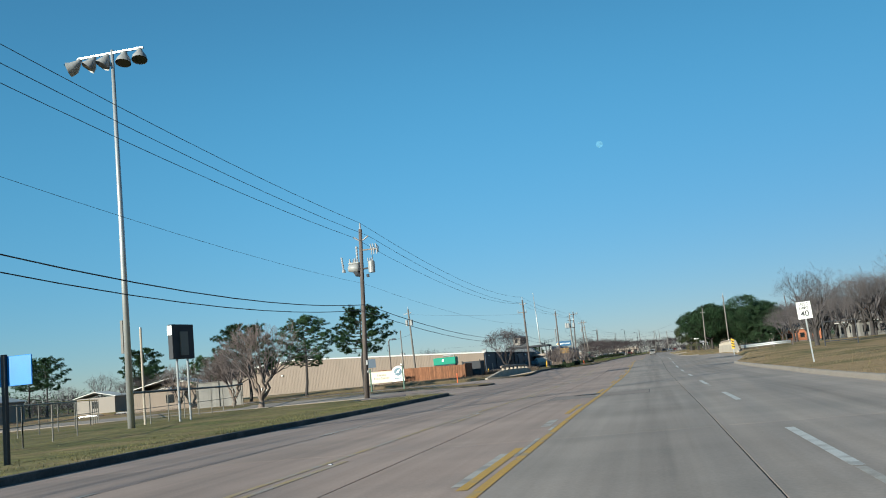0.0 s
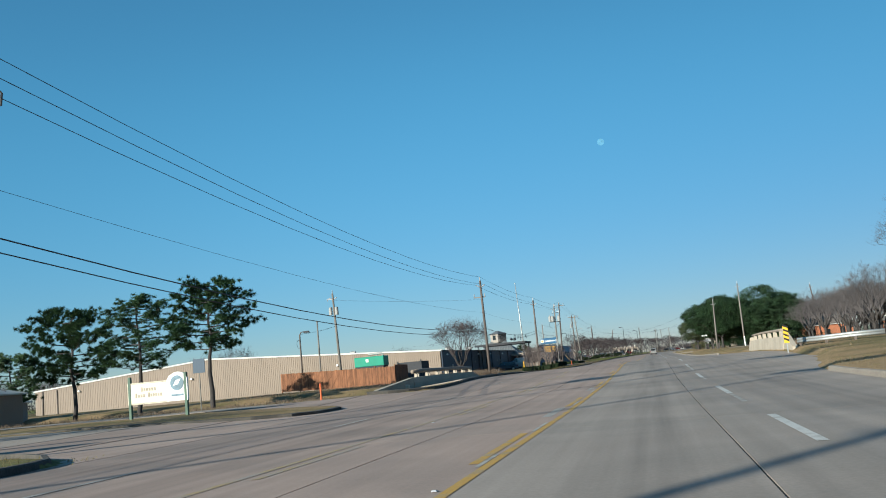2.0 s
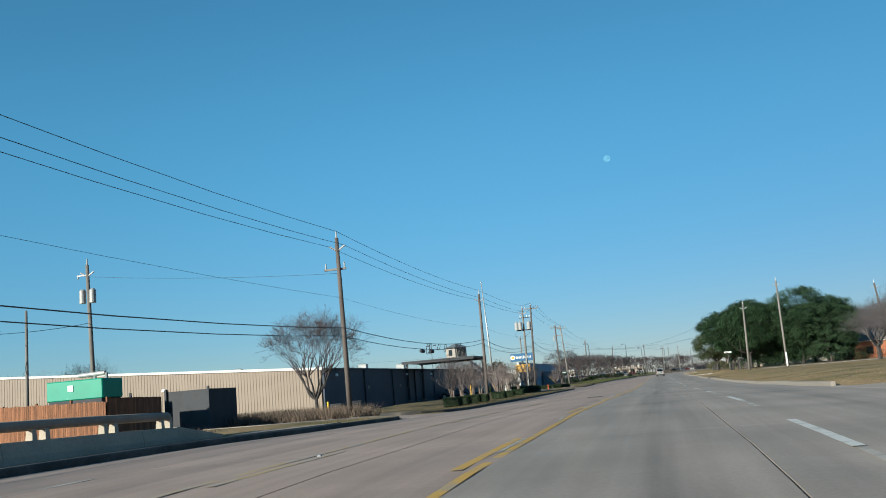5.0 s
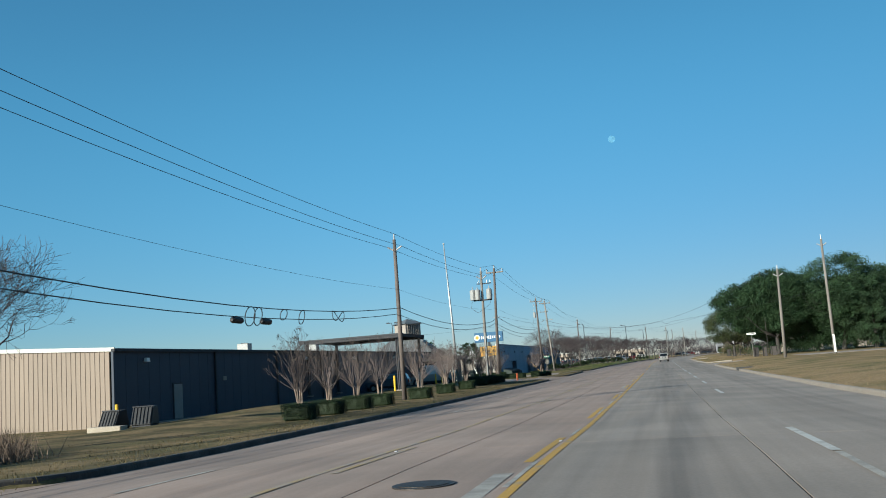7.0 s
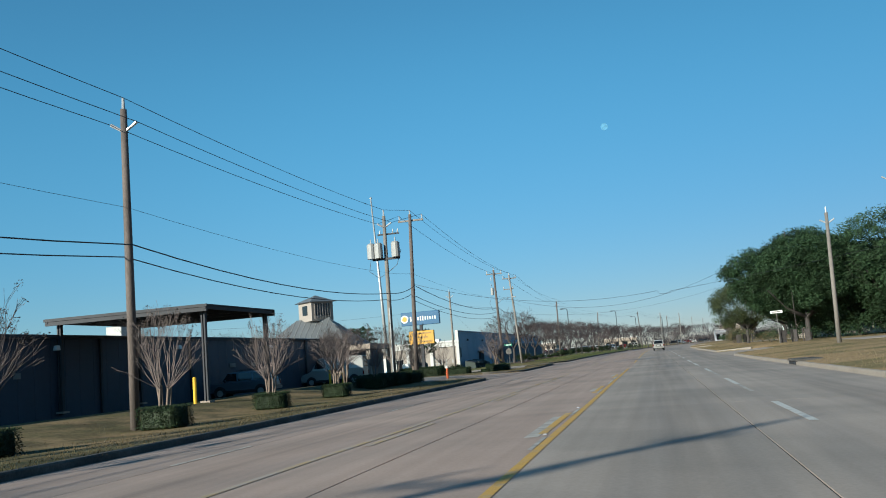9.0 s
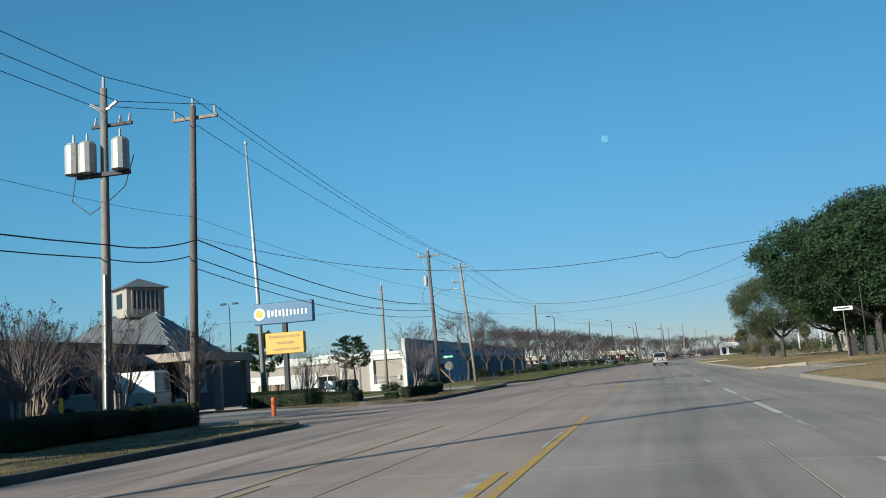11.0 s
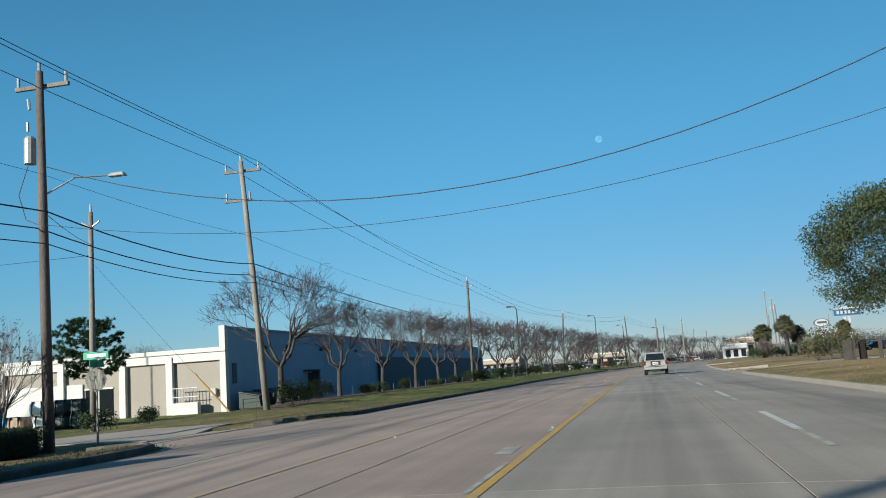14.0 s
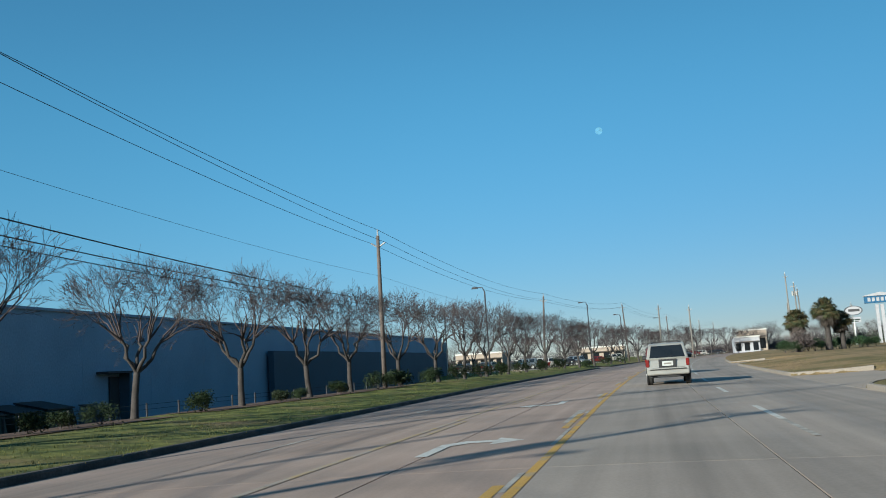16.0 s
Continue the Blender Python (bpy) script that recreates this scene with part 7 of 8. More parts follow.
def blue_warehouse():
    w = thing("blue_warehouse", pose(0, 0, -0.78) @ Matrix.Diagonal((1, 1, 1.21, 1)), "large blue-grey warehouse with a white front wing", "warehouse")
    z0 = 0.1
    part("side_wall", Build().box((WX - 0.15, WY + 53.8, 2.8), (0.3, 107.6, 5.4)), M_bluewall, w, "tall blue-grey wall")
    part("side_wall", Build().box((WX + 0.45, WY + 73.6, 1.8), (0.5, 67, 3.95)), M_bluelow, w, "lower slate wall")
    part("front_wall", Build().box((WX - 15, WY + 0.1, 1.85), (30, 0.3, 3.5)), M_beige, w, "beige front wall")
    part("front_band", Build().box((WX - 15, WY - 0.12, 3.75), (30, 0.4, 0.55)), M_whitewall, w, "white parapet band", bevel=0.02)
    part("front_band", Build().box((WX - 15, WY - 0.2, 4.15), (30.3, 0.5, 0.28)), M_whitewall, w, bevel=0.02)
    part("corner_pier", Build().box((WX - 0.15, WY - 0.05, 2.85), (0.5, 0.55, 5.55)), M_whitewall, w, "white corner pier", bevel=0.02)
    part("front_panel", Build().box((WX - 21, WY - 0.13, 1.3), (17.6, 0.14, 2.5)), M_whitewall, w, "bright white lower wall")
    for xx in (-4.6, -8.6, -14.0, -19.5, -25):
        part("pilaster", Build().box((WX + xx, WY - 0.22, 1.9), (0.55, 0.4, 3.9)), M_whitewall, w, bevel=0.02)
    for k in range(1, 6):
        part("wall_joint", Build().box((WX + 0.004, WY + 7.3 * k, 2.7), (0.014, 0.025, 5.0)), M_bluewall, w)
    part("coping", Build().box((WX - 0.1, WY + 53.8, 5.52), (0.5, 107.8, 0.12)), M_bluewall, w)
    part("roof", Build().box((WX - 15.2, WY + 54, 3.95), (29.6, 107, 0.2)), M_roof, w)
    part("front_roof", Build().box((WX - 47.5, WY + 12.5, 3.1), (35, 28, 0.2)), M_roof, w)
    part("west_front", Build().box((WX - 47, WY - 1.8, 1.5), (34, 0.3, 3.0)), M_whitewall, w, "low white front wing")
    part("west_band", Build().box((WX - 47, WY - 2.0, 3.2), (34, 0.5, 0.5)), M_whitewall, w, bevel=0.02)
    for k in range(5):
        part("pilaster", Build().box((WX - 33 - k * 6.5, WY - 2.1, 1.5), (0.5, 0.4, 3.0)), M_beige, w)
    part("back_wall", Build().box((WX - 15, WY + 107.6, 2.6), (30, 0.3, 5.2)), M_bluewall, w)
    part("end_wall", Build().box((WX + 0.35, WY + 107.9, 2.6), (0.6, 0.5, 5.1)), M_whitewall, w, "white end pier")
    # door recess, awning and wall lamps on the road side
    d = part("door", Build().box((WX + 0.06, WY + 17.6, 1.35), (0.1, 1.0, 2.2)), M_steel, w, "dark steel door", bevel=0.01)
    part("awning", Build().box((WX + 0.4, WY + 17.2, 2.65), (0.8, 2.6, 0.1)), M_steel, d)
    part("awning_side", Build().box((WX + 0.35, WY + 18.4, 1.4), (0.7, 0.25, 2.4)), M_bluelow, d)
    part("hatch", Build().box((WX + 0.04, WY + 1.3, 2.6), (0.06, 0.7, 1.3)), M_bluelow, w, "narrow louvre")
    for yy in (7, 20.5, 31.5):
        part("wall_lamp", Build().box((WX + 0.2, WY + yy, 4.3), (0.3, 0.4, 0.22), 0, (0.7, 0.7)), M_steel, w, bevel=0.02)
    part("gas_meter_rack", Build().box((WX - 3.0, WY - 0.9, 0.55), (2.2, 0.5, 0.8)), M_whitewall, w, "white equipment base")
    for k in range(8):
        part("rack_bar", Build().cyl((WX - 4.0 + k * 0.28, WY - 0.9, 0.9), (WX - 4.0 + k * 0.28, WY - 0.9, 1.9), 0.025, 5), M_galv, w)
    part("rack_rail", Build().cyl((WX - 4.1, WY - 0.9, 1.85), (WX - 1.9, WY - 0.9, 1.85), 0.03, 5).cyl((WX - 4.1, WY - 0.9, 1.3), (WX - 1.9, WY - 0.9, 1.3), 0.03, 5), M_galv, w)
    part("meter_box", Build().box((WX - 1.0, WY - 0.2, 1.5), (0.4, 0.3, 0.45)), M_gear, w)
    part("window", Build().box((WX - 10.8, WY - 0.08, 1.3), (2.4, 0.08, 1.8)), M_glass, w, bevel=0.01)
    part("window_frame", Build().box((WX - 10.8, WY - 0.13, 1.3), (0.08, 0.05, 1.8)).box((WX - 10.8, WY - 0.13, 2.2), (2.5, 0.05, 0.1)), M_trim, w)
    for xx, yy in ((-9, 20), (-20, 26)):
        part("roof_unit", Build().box((WX + xx, WY + yy, 4.55), (2.6, 2.0, 1.0)), M_cars, w, bevel=0.04)


blue_warehouse()


def bales():
    """Baled card and wrapped pallets stacked in the yard."""
    rg = random.Random(9)
    for i in range(15):
        for j in range(2):
            if j and rg.random() < 0.25:
                continue
            x, y = -33.6 - i * 1.35 + rg.uniform(-0.1, 0.1), 285.5 + rg.uniform(-0.4, 0.4)
            m = M_tarp if (i, j) in ((4, 0), (9, 1)) else (M_dkgreen if i in (0, 1, 12, 13) else (M_signw if i == 2 else M_bale))
            lab = "blue-wrapped bale stacked in the yard" if m is M_tarp else ("dark stacked crate in the yard" if m is M_dkgreen else "bound bale of scrap card in the yard")
            b = thing("bale", pose(x, y, gz(x, y) + j * 0.88, 0, 0, rg.uniform(-6, 6)), lab, "bale", "yard bales")
            part("block", Build().box((0, 0, 0.44), (1.2, 1.2, 0.86), 0, (rg.uniform(0.86, 0.98), rg.uniform(0.86, 0.98))), m, b, bevel=rg.uniform(0.12, 0.22))
            for dx in (-0.3, 0.3):
                part("strap", Build().box((dx, 0, 0.44), (0.04, 1.23, 0.89)), M_bar, b)


bales()


def low_bed_fence():
    f = thing("bed_fence", pose(0, 0, 0), "low dark wire fence behind the planting bed", "fence")
    for i in range(22):
        y = 280 + i * 2.6
        x = -20.6 + bend(y)
        part("post", Build().cyl((x, y, gz(x, y)), (x, y, gz(x, y) + 0.55), 0.04, 6), M_steel, f)
    for z in (0.3, 0.5):
        part("wire", Build().tube([(-20.6 + bend(280 + i * 2.6), 280 + i * 2.6, gz(-20.6, 280 + i * 2.6) + z) for i in range(22)], 0.012, 4), M_steel, f)
    for y0, y1 in ((278, 300), (303, 334)):
        solid("mulch_bed", strip(-19.9, -17.2, y0, y1, 0.03, land, 1.5, 4), M_mulch, "brown mulch bed under the street trees", "planting bed", "structure")


low_bed_fence()


# ---- far side: signs, store ----
def oval_sign():
    s = thing("oval_sign", pose(41.0, 467.0, gz(41.0, 467.0)), "white oval roadside sign on a pole", "sign")
    part("post", Build().cyl((0, 0, 0), (0, 0, 5.2), 0.2, 8), M_galv, s)
    ring = lambda k: [(1.75 * k * math.cos(a), 6.9 + 0.95 * k * math.sin(a)) for a in [i * math.pi / 12 for i in range(24)]]
    p = part("oval_panel", Build().prism(ring(1.0), -0.2, 0.2), M_bar, s, "dark oval rim")
    part("oval_face", Build().prism(ring(0.88), -0.24, 0.24), M_paint, p, "white oval face")
    part("dark_mark", Build().box((0.1, -0.26, 6.95), (2.1, 0.03, 0.5)), M_bar, p)
    part("lower_panel", Build().box((0.1, 0, 5.0), (2.3, 0.3, 1.1)), M_paint, s)
    part("lettering_bar", Build().box((0.1, -0.17, 5.05), (1.9, 0.03, 0.3)).box((0.0, -0.17, 4.68), (1.5, 0.03, 0.16)), M_dkgreen, s)


def tower_sign():
    s = thing("tower_sign", pose(51.6, 490.0, gz(51.6, 490.0)), "tall grey-white pylon sign with a low pediment over a blue board", "sign")
    for dx in (-0.75, 0.35):
        part("column", Build().box((dx, 0, 4.3), (0.65, 0.6, 8.6)), M_paint, s, bevel=0.03)
    p = part("header", Build().box((0, 0, 9.75), (6.4, 0.8, 1.6)), M_slate, s, "dark blue sign board", bevel=0.04)
    part("pediment", Build().prism([(-3.5, 10.55), (3.5, 10.55), (3.2, 10.75), (0, 11.35), (-3.2, 10.75)], -0.6, 0.6), M_paint, s)
    for k in range(6):
        part("lettering_bar", Build().box((-2.3 + 0.92 * k, -0.42, 9.75), (0.6, 0.04, 0.85)), M_paint, p)


def lot_sign():
    s = thing("lot_sign", pose(24.0, 396.0, gz(24.0, 396.0) + 0.6), "small white notice on two posts", "sign")
    for dx in (-0.5, 0.5):
        part("post", Build().box((dx * 0.7, 0, 0.3), (0.08, 0.08, 3.1)), M_steel, s)
    part("board", Build().box((0, -0.07, 1.75), (0.95, 0.05, 0.7)), M_signw, s)


oval_sign()
tower_sign()
lot_sign()


def store(x, y, wx, wy, h, wall, label, bays=6, rz=0):
    s = thing("store", pose(x, y, gz(x, y) - 0.1, 0, 0, rz), label, "shop building", "far shops")
    part("wall", Build().box((0, 0, h / 2), (wx, wy, h)), wall, s, bevel=0.03)
    part("parapet", Build().box((0, 0, h + 0.15), (wx + 0.3, wy + 0.3, 0.35)), M_trim, s, bevel=0.02)
    for i in range(bays):
        part("window", Build().box((-wx / 2 + wx * (i + 0.5) / bays, -wy / 2 - 0.03, h * 0.38), (wx / bays * 0.6, 0.1, h * 0.5)), M_glass, s, bevel=0.01)
    part("awning", Build().box((0, -wy / 2 - 0.5, h * 0.72), (wx * 0.95, 1.0, 0.15)), M_shingle, s)
    return s


store(29.0, 560.0, 7.5, 6, 4.6, M_paint, "white low shop past the bend", 3)
store(35.0, 600.0, 9, 10, 7.2, M_stucco, "salmon stucco shop behind the beige one", 3)
store(-58, 455, 30, 18, 4.4, M_stucco, "buff stucco shop beyond the car park", 7)
store(-42, 505, 12, 14, 4.2, M_stucco, "low stucco shop beyond the car park", 6)
store(-14, 560, 14, 16, 4.4, M_stucco, "low stucco shop in the distance", 4)
for x, y, h in ((30.9, 470, 13.6), (29.6, 472, 15.8), (32.2, 474, 12.6), (60, 560, 12), (18, 600, 12), (34, 505, 11), (8.5, 455.0, 10.0), (2.6, 456.0, 10.8)):
    pole_thing(x, y, h, (rng.uniform(-0.3, 0.3), 0), M_polegrey, "horns", "two" if x == 30.9 else "", "distant wooden utility pole")

# ---- vehicles ----
def wheel(parent, x, y, r=0.36, w=0.24):
    t = part("wheel", Build().tube([(x - w / 2, y, r), (x - w / 2 + 0.03, y, r), (x + w / 2 - 0.03, y, r), (x + w / 2, y, r)], [r - 0.03, r, r, r - 0.03], 20), M_tyre, parent, "black tyre")
    s = 1 if x > 0 else -1
    part("rim", Build().tube([(x + s * w * 0.3, y, r), (x + s * (w / 2 + 0.012), y, r)], [r * 0.68, r * 0.6], 14), M_rim, t)


def suv(x, y, rz, paint, label, kind="suv", category="car", back_detail=True):
    """A boxy four-door car that looks along +y; its tail is at -y."""
    c = thing("suv" if kind == "suv" else ("van" if kind == "van" else "sedan"), pose(x, y, gz(x, y), 0, 0, rz), label, category, "cars")
    L, W = (4.55, 1.76) if kind == "suv" else ((5.4, 1.95) if kind == "van" else (4.6, 1.75))
    belt, roof = (1.06, 1.72) if kind == "suv" else ((1.25, 2.35) if kind == "van" else (0.95, 1.43))
    hl = L / 2
    if kind == "suv":
        side = [(-hl, 0.5), (-hl + 0.02, 0.95), (-hl + 0.1, belt), (hl - 1.2, belt), (hl - 0.15, 0.92), (hl, 0.7), (hl, 0.42), (-hl + 0.05, 0.42)]
        cab = [(-hl + 0.1, belt), (-hl + 0.38, roof - 0.06), (-hl + 0.55, roof), (0.55, roof), (0.75, roof - 0.05), (hl - 1.15, belt)]
    elif kind == "van":
        side = [(-hl, 0.45), (-hl, belt), (hl - 0.9, belt), (hl - 0.1, 1.0), (hl, 0.8), (hl, 0.42), (-hl, 0.42)]
        cab = [(-hl, belt), (-hl + 0.05, roof - 0.05), (-hl + 0.2, roof), (0.9, roof), (1.2, roof - 0.15), (hl - 0.85, belt)]
    else:
        side = [(-hl, 0.5), (-hl + 0.05, 0.9), (-hl + 0.3, belt), (hl - 1.2, belt), (hl - 0.15, 0.82), (hl, 0.65), (hl, 0.38), (-hl + 0.05, 0.38)]
        cab = [(-hl + 0.55, belt), (-hl + 1.2, roof - 0.03), (-hl + 1.5, roof), (0.35, roof), (0.55, roof - 0.04), (hl - 1.15, belt)]

    def loft(outline, w0, w1, z0, z1):
        b = Build()
        n = len(outline)
        for s in (-1, 1):
            for yy, zz in outline:
                k = (zz - z0) / (z1 - z0)
                b.v.append((s * (w0 + (w1 - w0) * k) / 2, yy, zz))
        b.f += [tuple(range(n)), tuple(2 * n - 1 - i for i in range(n))] + [(i, n + i, n + (i + 1) % n, (i + 1) % n) for i in range(n)]
        return b

    body = part("body", loft(side, W - 0.04, W, 0.4, belt), paint, c, smooth=False, bevel=0.045)
    cabin = part("cabin", loft(cab, W - 0.05, W - 0.34, belt, roof), paint, c, bevel=0.04)
    # windows set just proud of the cabin
    inset = lambda k: (W - 0.05 + (W - 0.34 - (W - 0.05)) * k) / 2 + 0.006
    y_back, y_front = cab[1][0], cab[-2][0]
    for s in (-1, 1):
        spans = ((-hl + 0.5, -0.95), (-0.85, 0.1), (0.2, 0.95)) if kind == "suv" else (((0.55, 1.35),) if kind == "van" else ((-hl + 1.35, -0.25), (-0.15, 0.75)))
        for a, b_ in spans:
            part("side_window", Build().poly([(s * inset(0.12), a, belt + 0.07), (s * inset(0.12), b_ + (0.25 if b_ > 0.5 else 0), belt + 0.07), (s * inset(0.86), b_ - (0.1 if b_ > 0.5 else 0), roof - 0.1), (s * inset(0.86), a + 0.08, roof - 0.1)]), M_glass, cabin)
    dy = cab[1][0] - cab[0][0]
    q = lambda k, w: (w, cab[0][0] + dy * k - 0.012, belt + (cab[1][1] - belt) * k)
    part("rear_window", Build().poly([q(0.1, -W / 2 + 0.16), q(0.1, W / 2 - 0.16), q(0.92, W / 2 - 0.26), q(0.92, -W / 2 + 0.26)]), M_glass, cabin, "tinted rear window")
    fy0, fy1 = cab[-1][0], cab[-2][0]
    part("windscreen", Build().poly([(-W / 2 + 0.14, fy0 - (fy0 - fy1) * 0.1 + 0.02, belt + (roof - belt) * 0.1), (W / 2 - 0.14, fy0 - (fy0 - fy1) * 0.1 + 0.02, belt + (roof - belt) * 0.1), (W / 2 - 0.24, fy1 + 0.06, roof - 0.08), (-W / 2 + 0.24, fy1 + 0.06, roof - 0.08)]), M_glass, cabin)
    for s in (-1, 1):
        part("tail_light", Build().box((s * (W / 2 - 0.07), -hl + 0.04, 0.9), (0.14, 0.12, 0.3)), M_tail, body, "red tail lamp", bevel=0.02)
        part("headlight", Build().box((s * (W / 2 - 0.2), hl - 0.06, 0.72), (0.32, 0.14, 0.16)), M_signw, body, bevel=0.02)
        m = part("door_mirror", Build().box((s * (W / 2 + 0.1), 0.95, belt + 0.08), (0.2, 0.12, 0.16)), paint if kind != "suv" else M_black, c, bevel=0.03)
        part("sill", Build().box((s * (W / 2 - 0.02), 0, 0.45), (0.08, L * 0.55, 0.12)), M_black, body)
    part("rear_bumper", Build().box((0, -hl - 0.02, 0.52), (W - 0.04, 0.2, 0.22)), paint if kind == "suv" else M_greypan, body, bevel=0.04)
    part("bumper_step", Build().box((0, -hl - 0.05, 0.64), (W - 0.3, 0.2, 0.03)), M_black, body)
    part("underside", Build().box((0, 0, 0.38), (W - 0.3, L - 0.5, 0.16)), M_black, body)
    part("front_bumper", Build().box((0, hl - 0.02, 0.48), (W - 0.06, 0.18, 0.24)), paint, body, bevel=0.04)
    if back_detail:
        part("plate_recess", Build().box((0, -hl + 0.0, 0.88), (0.72, 0.05, 0.34)), M_black, body)
        p = part("number_plate", Build().box((0, -hl - 0.03, 0.87), (0.44, 0.015, 0.19)), M_plate, body, "pale number plate")
        part("lettering_bar", Build().box((0, -hl - 0.04, 0.87), (0.3, 0.006, 0.07)), M_greypan, p)
        part("rear_wiper", Build().tube([(0.05, -hl + 0.13, 1.14), (0.4, -hl + 0.18, 1.22)], 0.012, 5), M_black, cabin)
        part("tow_bar", Build().box((0, -hl + 0.05, 0.36), (0.9, 0.1, 0.08)), M_black, body)
        part("badge_strip", Build().box((0, -hl - 0.005, 0.72), (1.3, 0.03, 0.03)), M_rim, body)
    if kind == "suv":
        for s in (-1, 1):
            part("roof_rail", Build().tube([(s * 0.56, -hl + 0.7, roof + 0.01), (s * 0.56, -hl + 0.85, roof + 0.07), (s * 0.56, 0.2, roof + 0.07), (s * 0.56, 0.35, roof + 0.01)], 0.02, 6), M_black, c)
        for yy in (-hl + 1.0, -0.1):
            part("roof_bar", Build().box((0, yy, roof + 0.075), (1.12, 0.05, 0.025)), M_black, c)
    for s in (-1, 1):
        for yy in (-hl + 0.85, hl - 0.9):
            part("wheel_arch", Build().tube([(s * (W / 2 - 0.04), yy, 0.4), (s * (W / 2 + 0.008), yy, 0.4)], 0.42, 18), M_black, body)
            wheel(c, s * (W / 2 - 0.1), yy, 0.36 if kind != "sedan" else 0.32)
    return c


suv(0.62, 310.2, -0.8, M_carw, "pale silver boxy SUV driving in the lane ahead")
suv(0.55, 329.0, -1.4, M_carr, "dark maroon SUV further along the lane")
suv(-27.2, 210.6, 96, M_carb, "grey-blue hatchback parked beside the dark wall", "suv", back_detail=False)
suv(-26.6, 227.0, 96, M_carw, "pale silver van parked beside the office", "van", "van", False)
suv(-27.4, 231.0, 95, M_card, "dark car parked beside the office", "sedan", back_detail=False)
paints = [(M_card, "black"), (M_carb, "grey-blue"), (M_carr, "maroon"), (M_carw, "silver"), (M_card, "dark")]
protos = [suv(0, -70 - 8 * i, 0, p, n + " car parked in the lot beside the road", ("sedan", "suv")[i % 2], back_detail=False) for i, (p, n) in enumerate(paints)]
i = 0
for x0, y0, n, dx, dy in ((-21.5, 414.0, 11, 1.4, 5.2), (-30.0, 422.0, 10, 0.9, 6.0), (-40, 430, 8, 0.7, 6.5), (8, 545, 7, 2.5, 7.0), (44, 430, 8, 2.6, 2.0), (40, 412, 5, 3.0, 1.0), (-75, 108, 5, 3.5, 1.0)):
    for k in range(n):
        if rng.random() < 0.18:
            continue
        x, y = x0 + dx * k, y0 + dy * k
        place(protos[i % 5], x, y, rng.choice((88, 92, 270)) + rng.uniform(-3, 3), group="parked cars")
        i += 1
drop_all(*protos)

# ---- loose growth ----
def tufts(name, label, spots, material, size, seed, blades=7, spread=0.12, droop=0.5):
    """Blades of grass or weeds, one object."""
    rg = random.Random(seed)
    b = Build()
    for x, y in spots:
        z = gz(x, y) - 0.01
        for _ in range(blades):
            px, py = x + rg.gauss(0, spread), y + rg.gauss(0, spread)
            h = size * rg.uniform(0.5, 1.3)
            a = rg.uniform(0, 6.28)
            w = 0.01 + size * 0.012
            dx, dy = rg.gauss(0, droop) * h, rg.gauss(0, droop) * h
            k = len(b.v)
            b.v += [(px - w * math.cos(a), py - w * math.sin(a), z), (px + w * math.cos(a), py + w * math.sin(a), z), (px + dx, py + dy, z + h)]
            b.f.append((k, k + 1, k + 2))
    return solid(name, b, material, label, "grass", "stuff")


rg = random.Random(77)
spots = []
for _ in range(9000):
    y = rg.uniform(0, 345)
    u = KL - 0.2 - abs(rg.gauss(0, 3.2))
    if gap(y, DRIVES_L, 0.5) > 0 or 91 < y < 120 and u > -15:
        continue
    spots.append((u + bend(y), y))
for _ in range(4500):
    y = rg.uniform(20, 345)
    u = KR + 0.2 + abs(rg.gauss(0, 3.5))
    if gap(y, DRIVES_R, 0.5) > 0 or u - KR < shoulder(y) + 0.3:
        continue
    spots.append((u + bend(y), y))
tufts("lawn_tufts", "short tan and green grass tufts on the lawns", spots, M_blade, 0.07, 1, 6, 0.16)
spots = [(rg.uniform(-28, -17.2), rg.uniform(136.5, 150)) for _ in range(1500)]
spots = [(x, y) for x, y in spots if y < 143 - (x + 17.2) * 0.9]
spots = [(x, y) for x, y in spots if not (x > -16 and y < 137)]
tufts("dry_weeds", "tall dry straw-coloured weeds before the tan wall", spots, M_dry, 0.75, 2, 12, 0.35, 0.45)
spots = [(rg.uniform(-75, -20), rg.uniform(80, 98)) for _ in range(900)] + [(rg.uniform(-70, -39), rg.uniform(140, 166)) for _ in range(700)] + [(rg.uniform(-38, -18), rg.uniform(98, 124)) for _ in range(900)]
tufts("rough_grass", "rough dry grass on the bank", spots, M_dry, 0.25, 3, 7, 0.4)
spots = [(rg.uniform(9.6, 13), rg.uniform(95, 116)) for _ in range(250)]
tufts("bank_weeds", "dry weeds beside the right parapet", spots, M_dry, 0.4, 4, 7, 0.3)


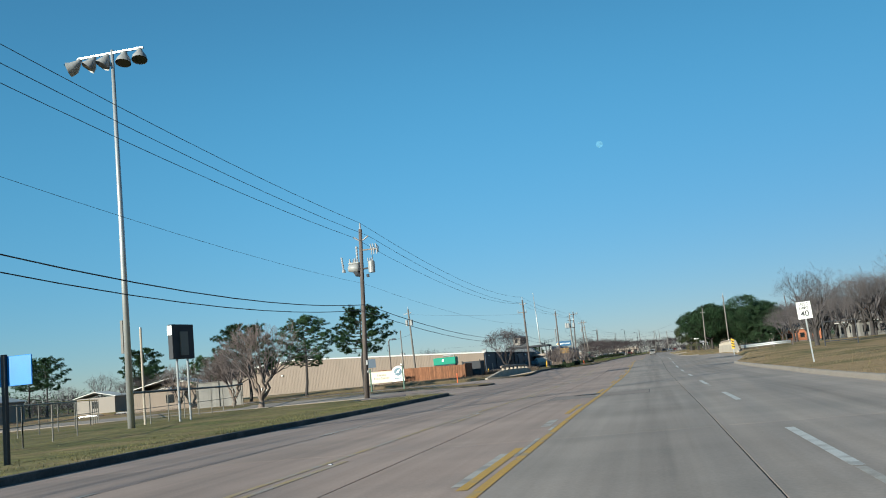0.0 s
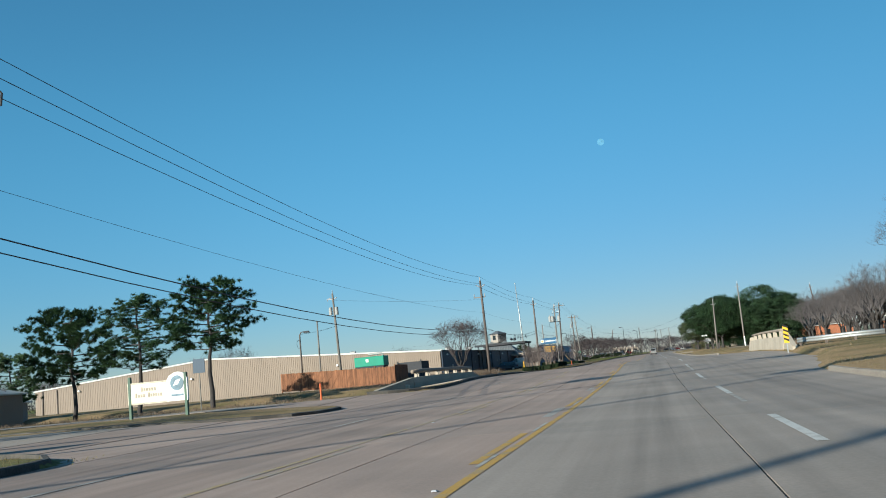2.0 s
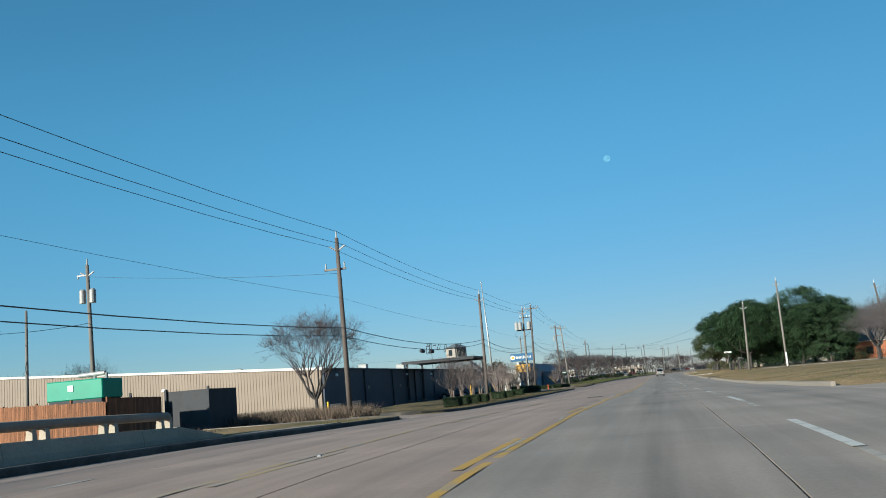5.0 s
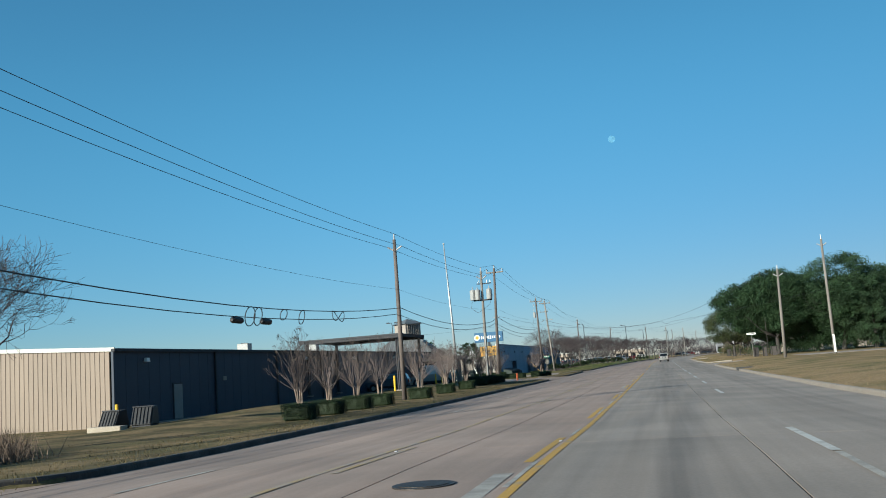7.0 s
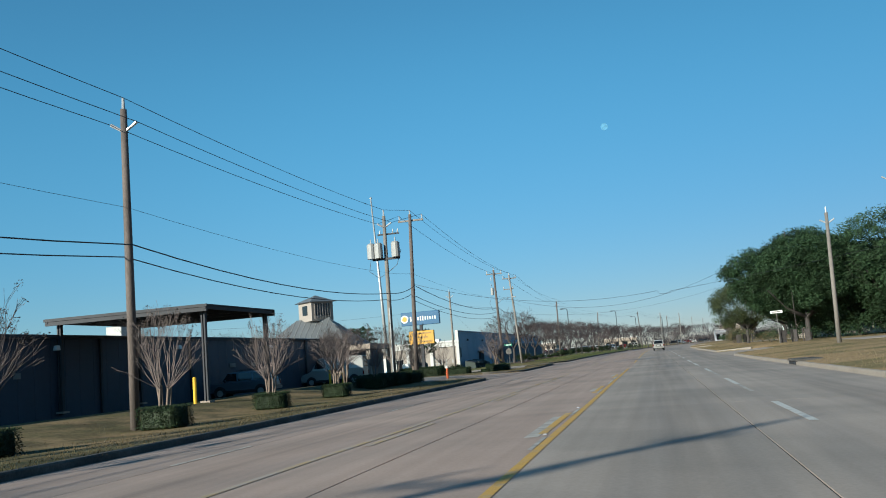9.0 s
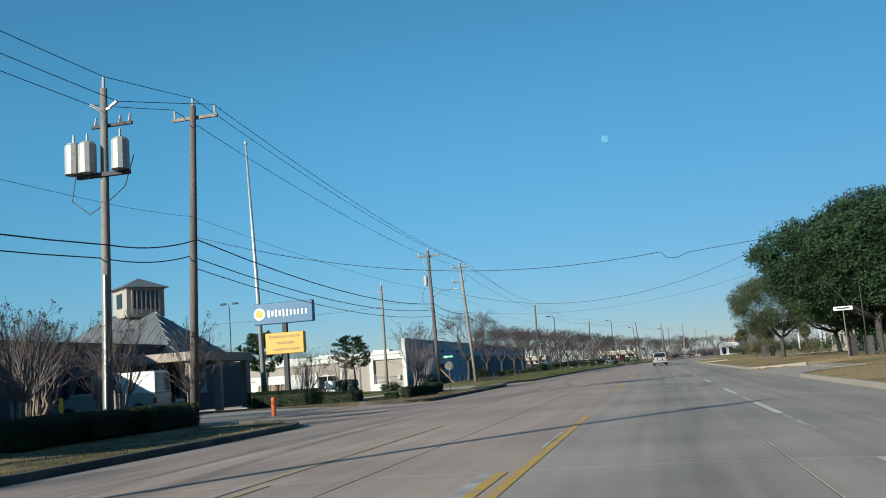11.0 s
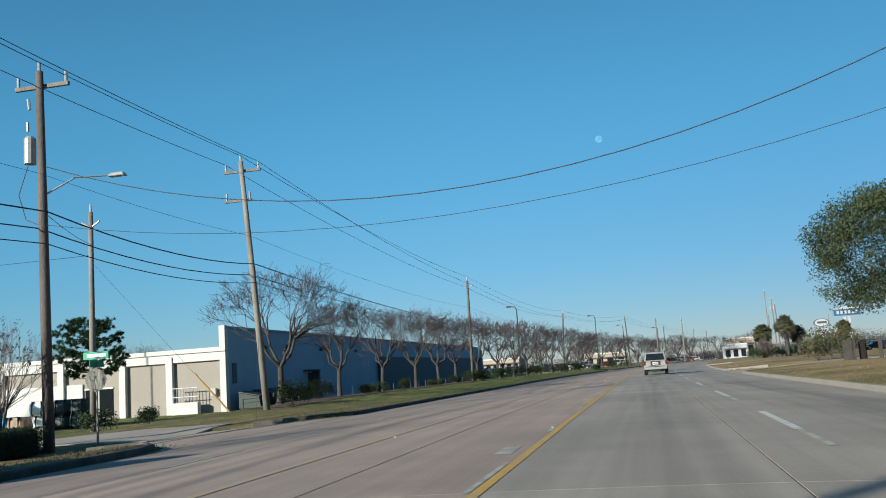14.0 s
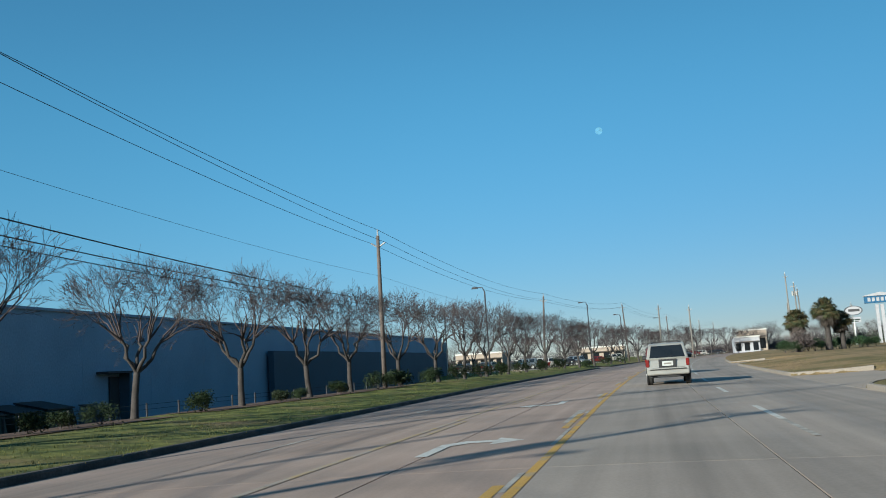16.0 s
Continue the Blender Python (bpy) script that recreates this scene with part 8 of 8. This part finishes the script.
def far_woods(name, pts, h, seed, material, label, density=14):
    """A ragged distant belt of twigs and leaf clumps."""
    rg = random.Random(seed)
    b = Build()
    for (x0, y0), (x1, y1) in zip(pts, pts[1:]):
        l = math.hypot(x1 - x0, y1 - y0)
        for _ in range(int(l * density / 10)):
            k = rg.random()
            x, y = x0 + (x1 - x0) * k + rg.gauss(0, 4), y0 + (y1 - y0) * k + rg.gauss(0, 4)
            hh = h * (0.55 + 0.35 * noise.noise((x * 0.03, y * 0.03, seed)) + rg.uniform(-0.15, 0.25))
            leaves(b, (x, y, gz(x, y) + hh * 0.45), hh * 0.55, 75, h * 0.03, rg, 0.9)
    return solid(name, b, material, label, "woods", "stuff")


far_woods("far_woods", [(-320, 250), (-220, 330), (-150, 480), (-90, 640), (20, 800), (160, 860)], 9, 1, M_twig, "distant belt of leafless trees")
far_woods("far_woods", [(-420, 120), (-260, 220), (-140, 210)], 9, 2, M_oak, "distant belt of dark evergreen trees")
far_woods("far_woods", [(90, 640), (160, 560), (220, 430), (180, 300), (120, 200), (110, 60)], 10, 3, M_twig, "belt of leafless trees behind the houses")
far_woods("far_woods", [(60, 600), (110, 520), (110, 400), (84, 330)], 6, 5, M_oak, "dark evergreen trees behind the shops")
far_woods("far_woods", [(20, 625), (48, 612), (80, 600)], 8, 9, M_twig, "hazy leafless trees past the bend", 40)
# leaf clumps fill the shaded gap between lawn and oak crowns
far_woods("oak_understorey", [(17, 264), (26, 262), (36, 260)], 3.2, 7, M_oak, "leaf belt added for the shade under the live oaks", 60)
far_woods("undergrowth", [(32, 74), (38, 110), (44, 140), (48, 185)], 4.5, 6, M_twigred, "tangled leafless undergrowth along the lawn", 40)
far_woods("far_woods", [(-160, 100), (-110, 150), (-100, 165)], 6, 8, M_twig, "leafless scrub beside the warehouse", 16)

# ---- the day moon ----
moon_at = Vector((-0.027, 0.974, 0.2244)).normalized() * 3600
moon = solid("moon", Build().tube([tuple(moon_at), tuple(moon_at * 1.0005)], 13.0, 24), M_moon, "pale day moon in the clear sky", "moon")

# ---- pieces of the road ----
road_slabs()
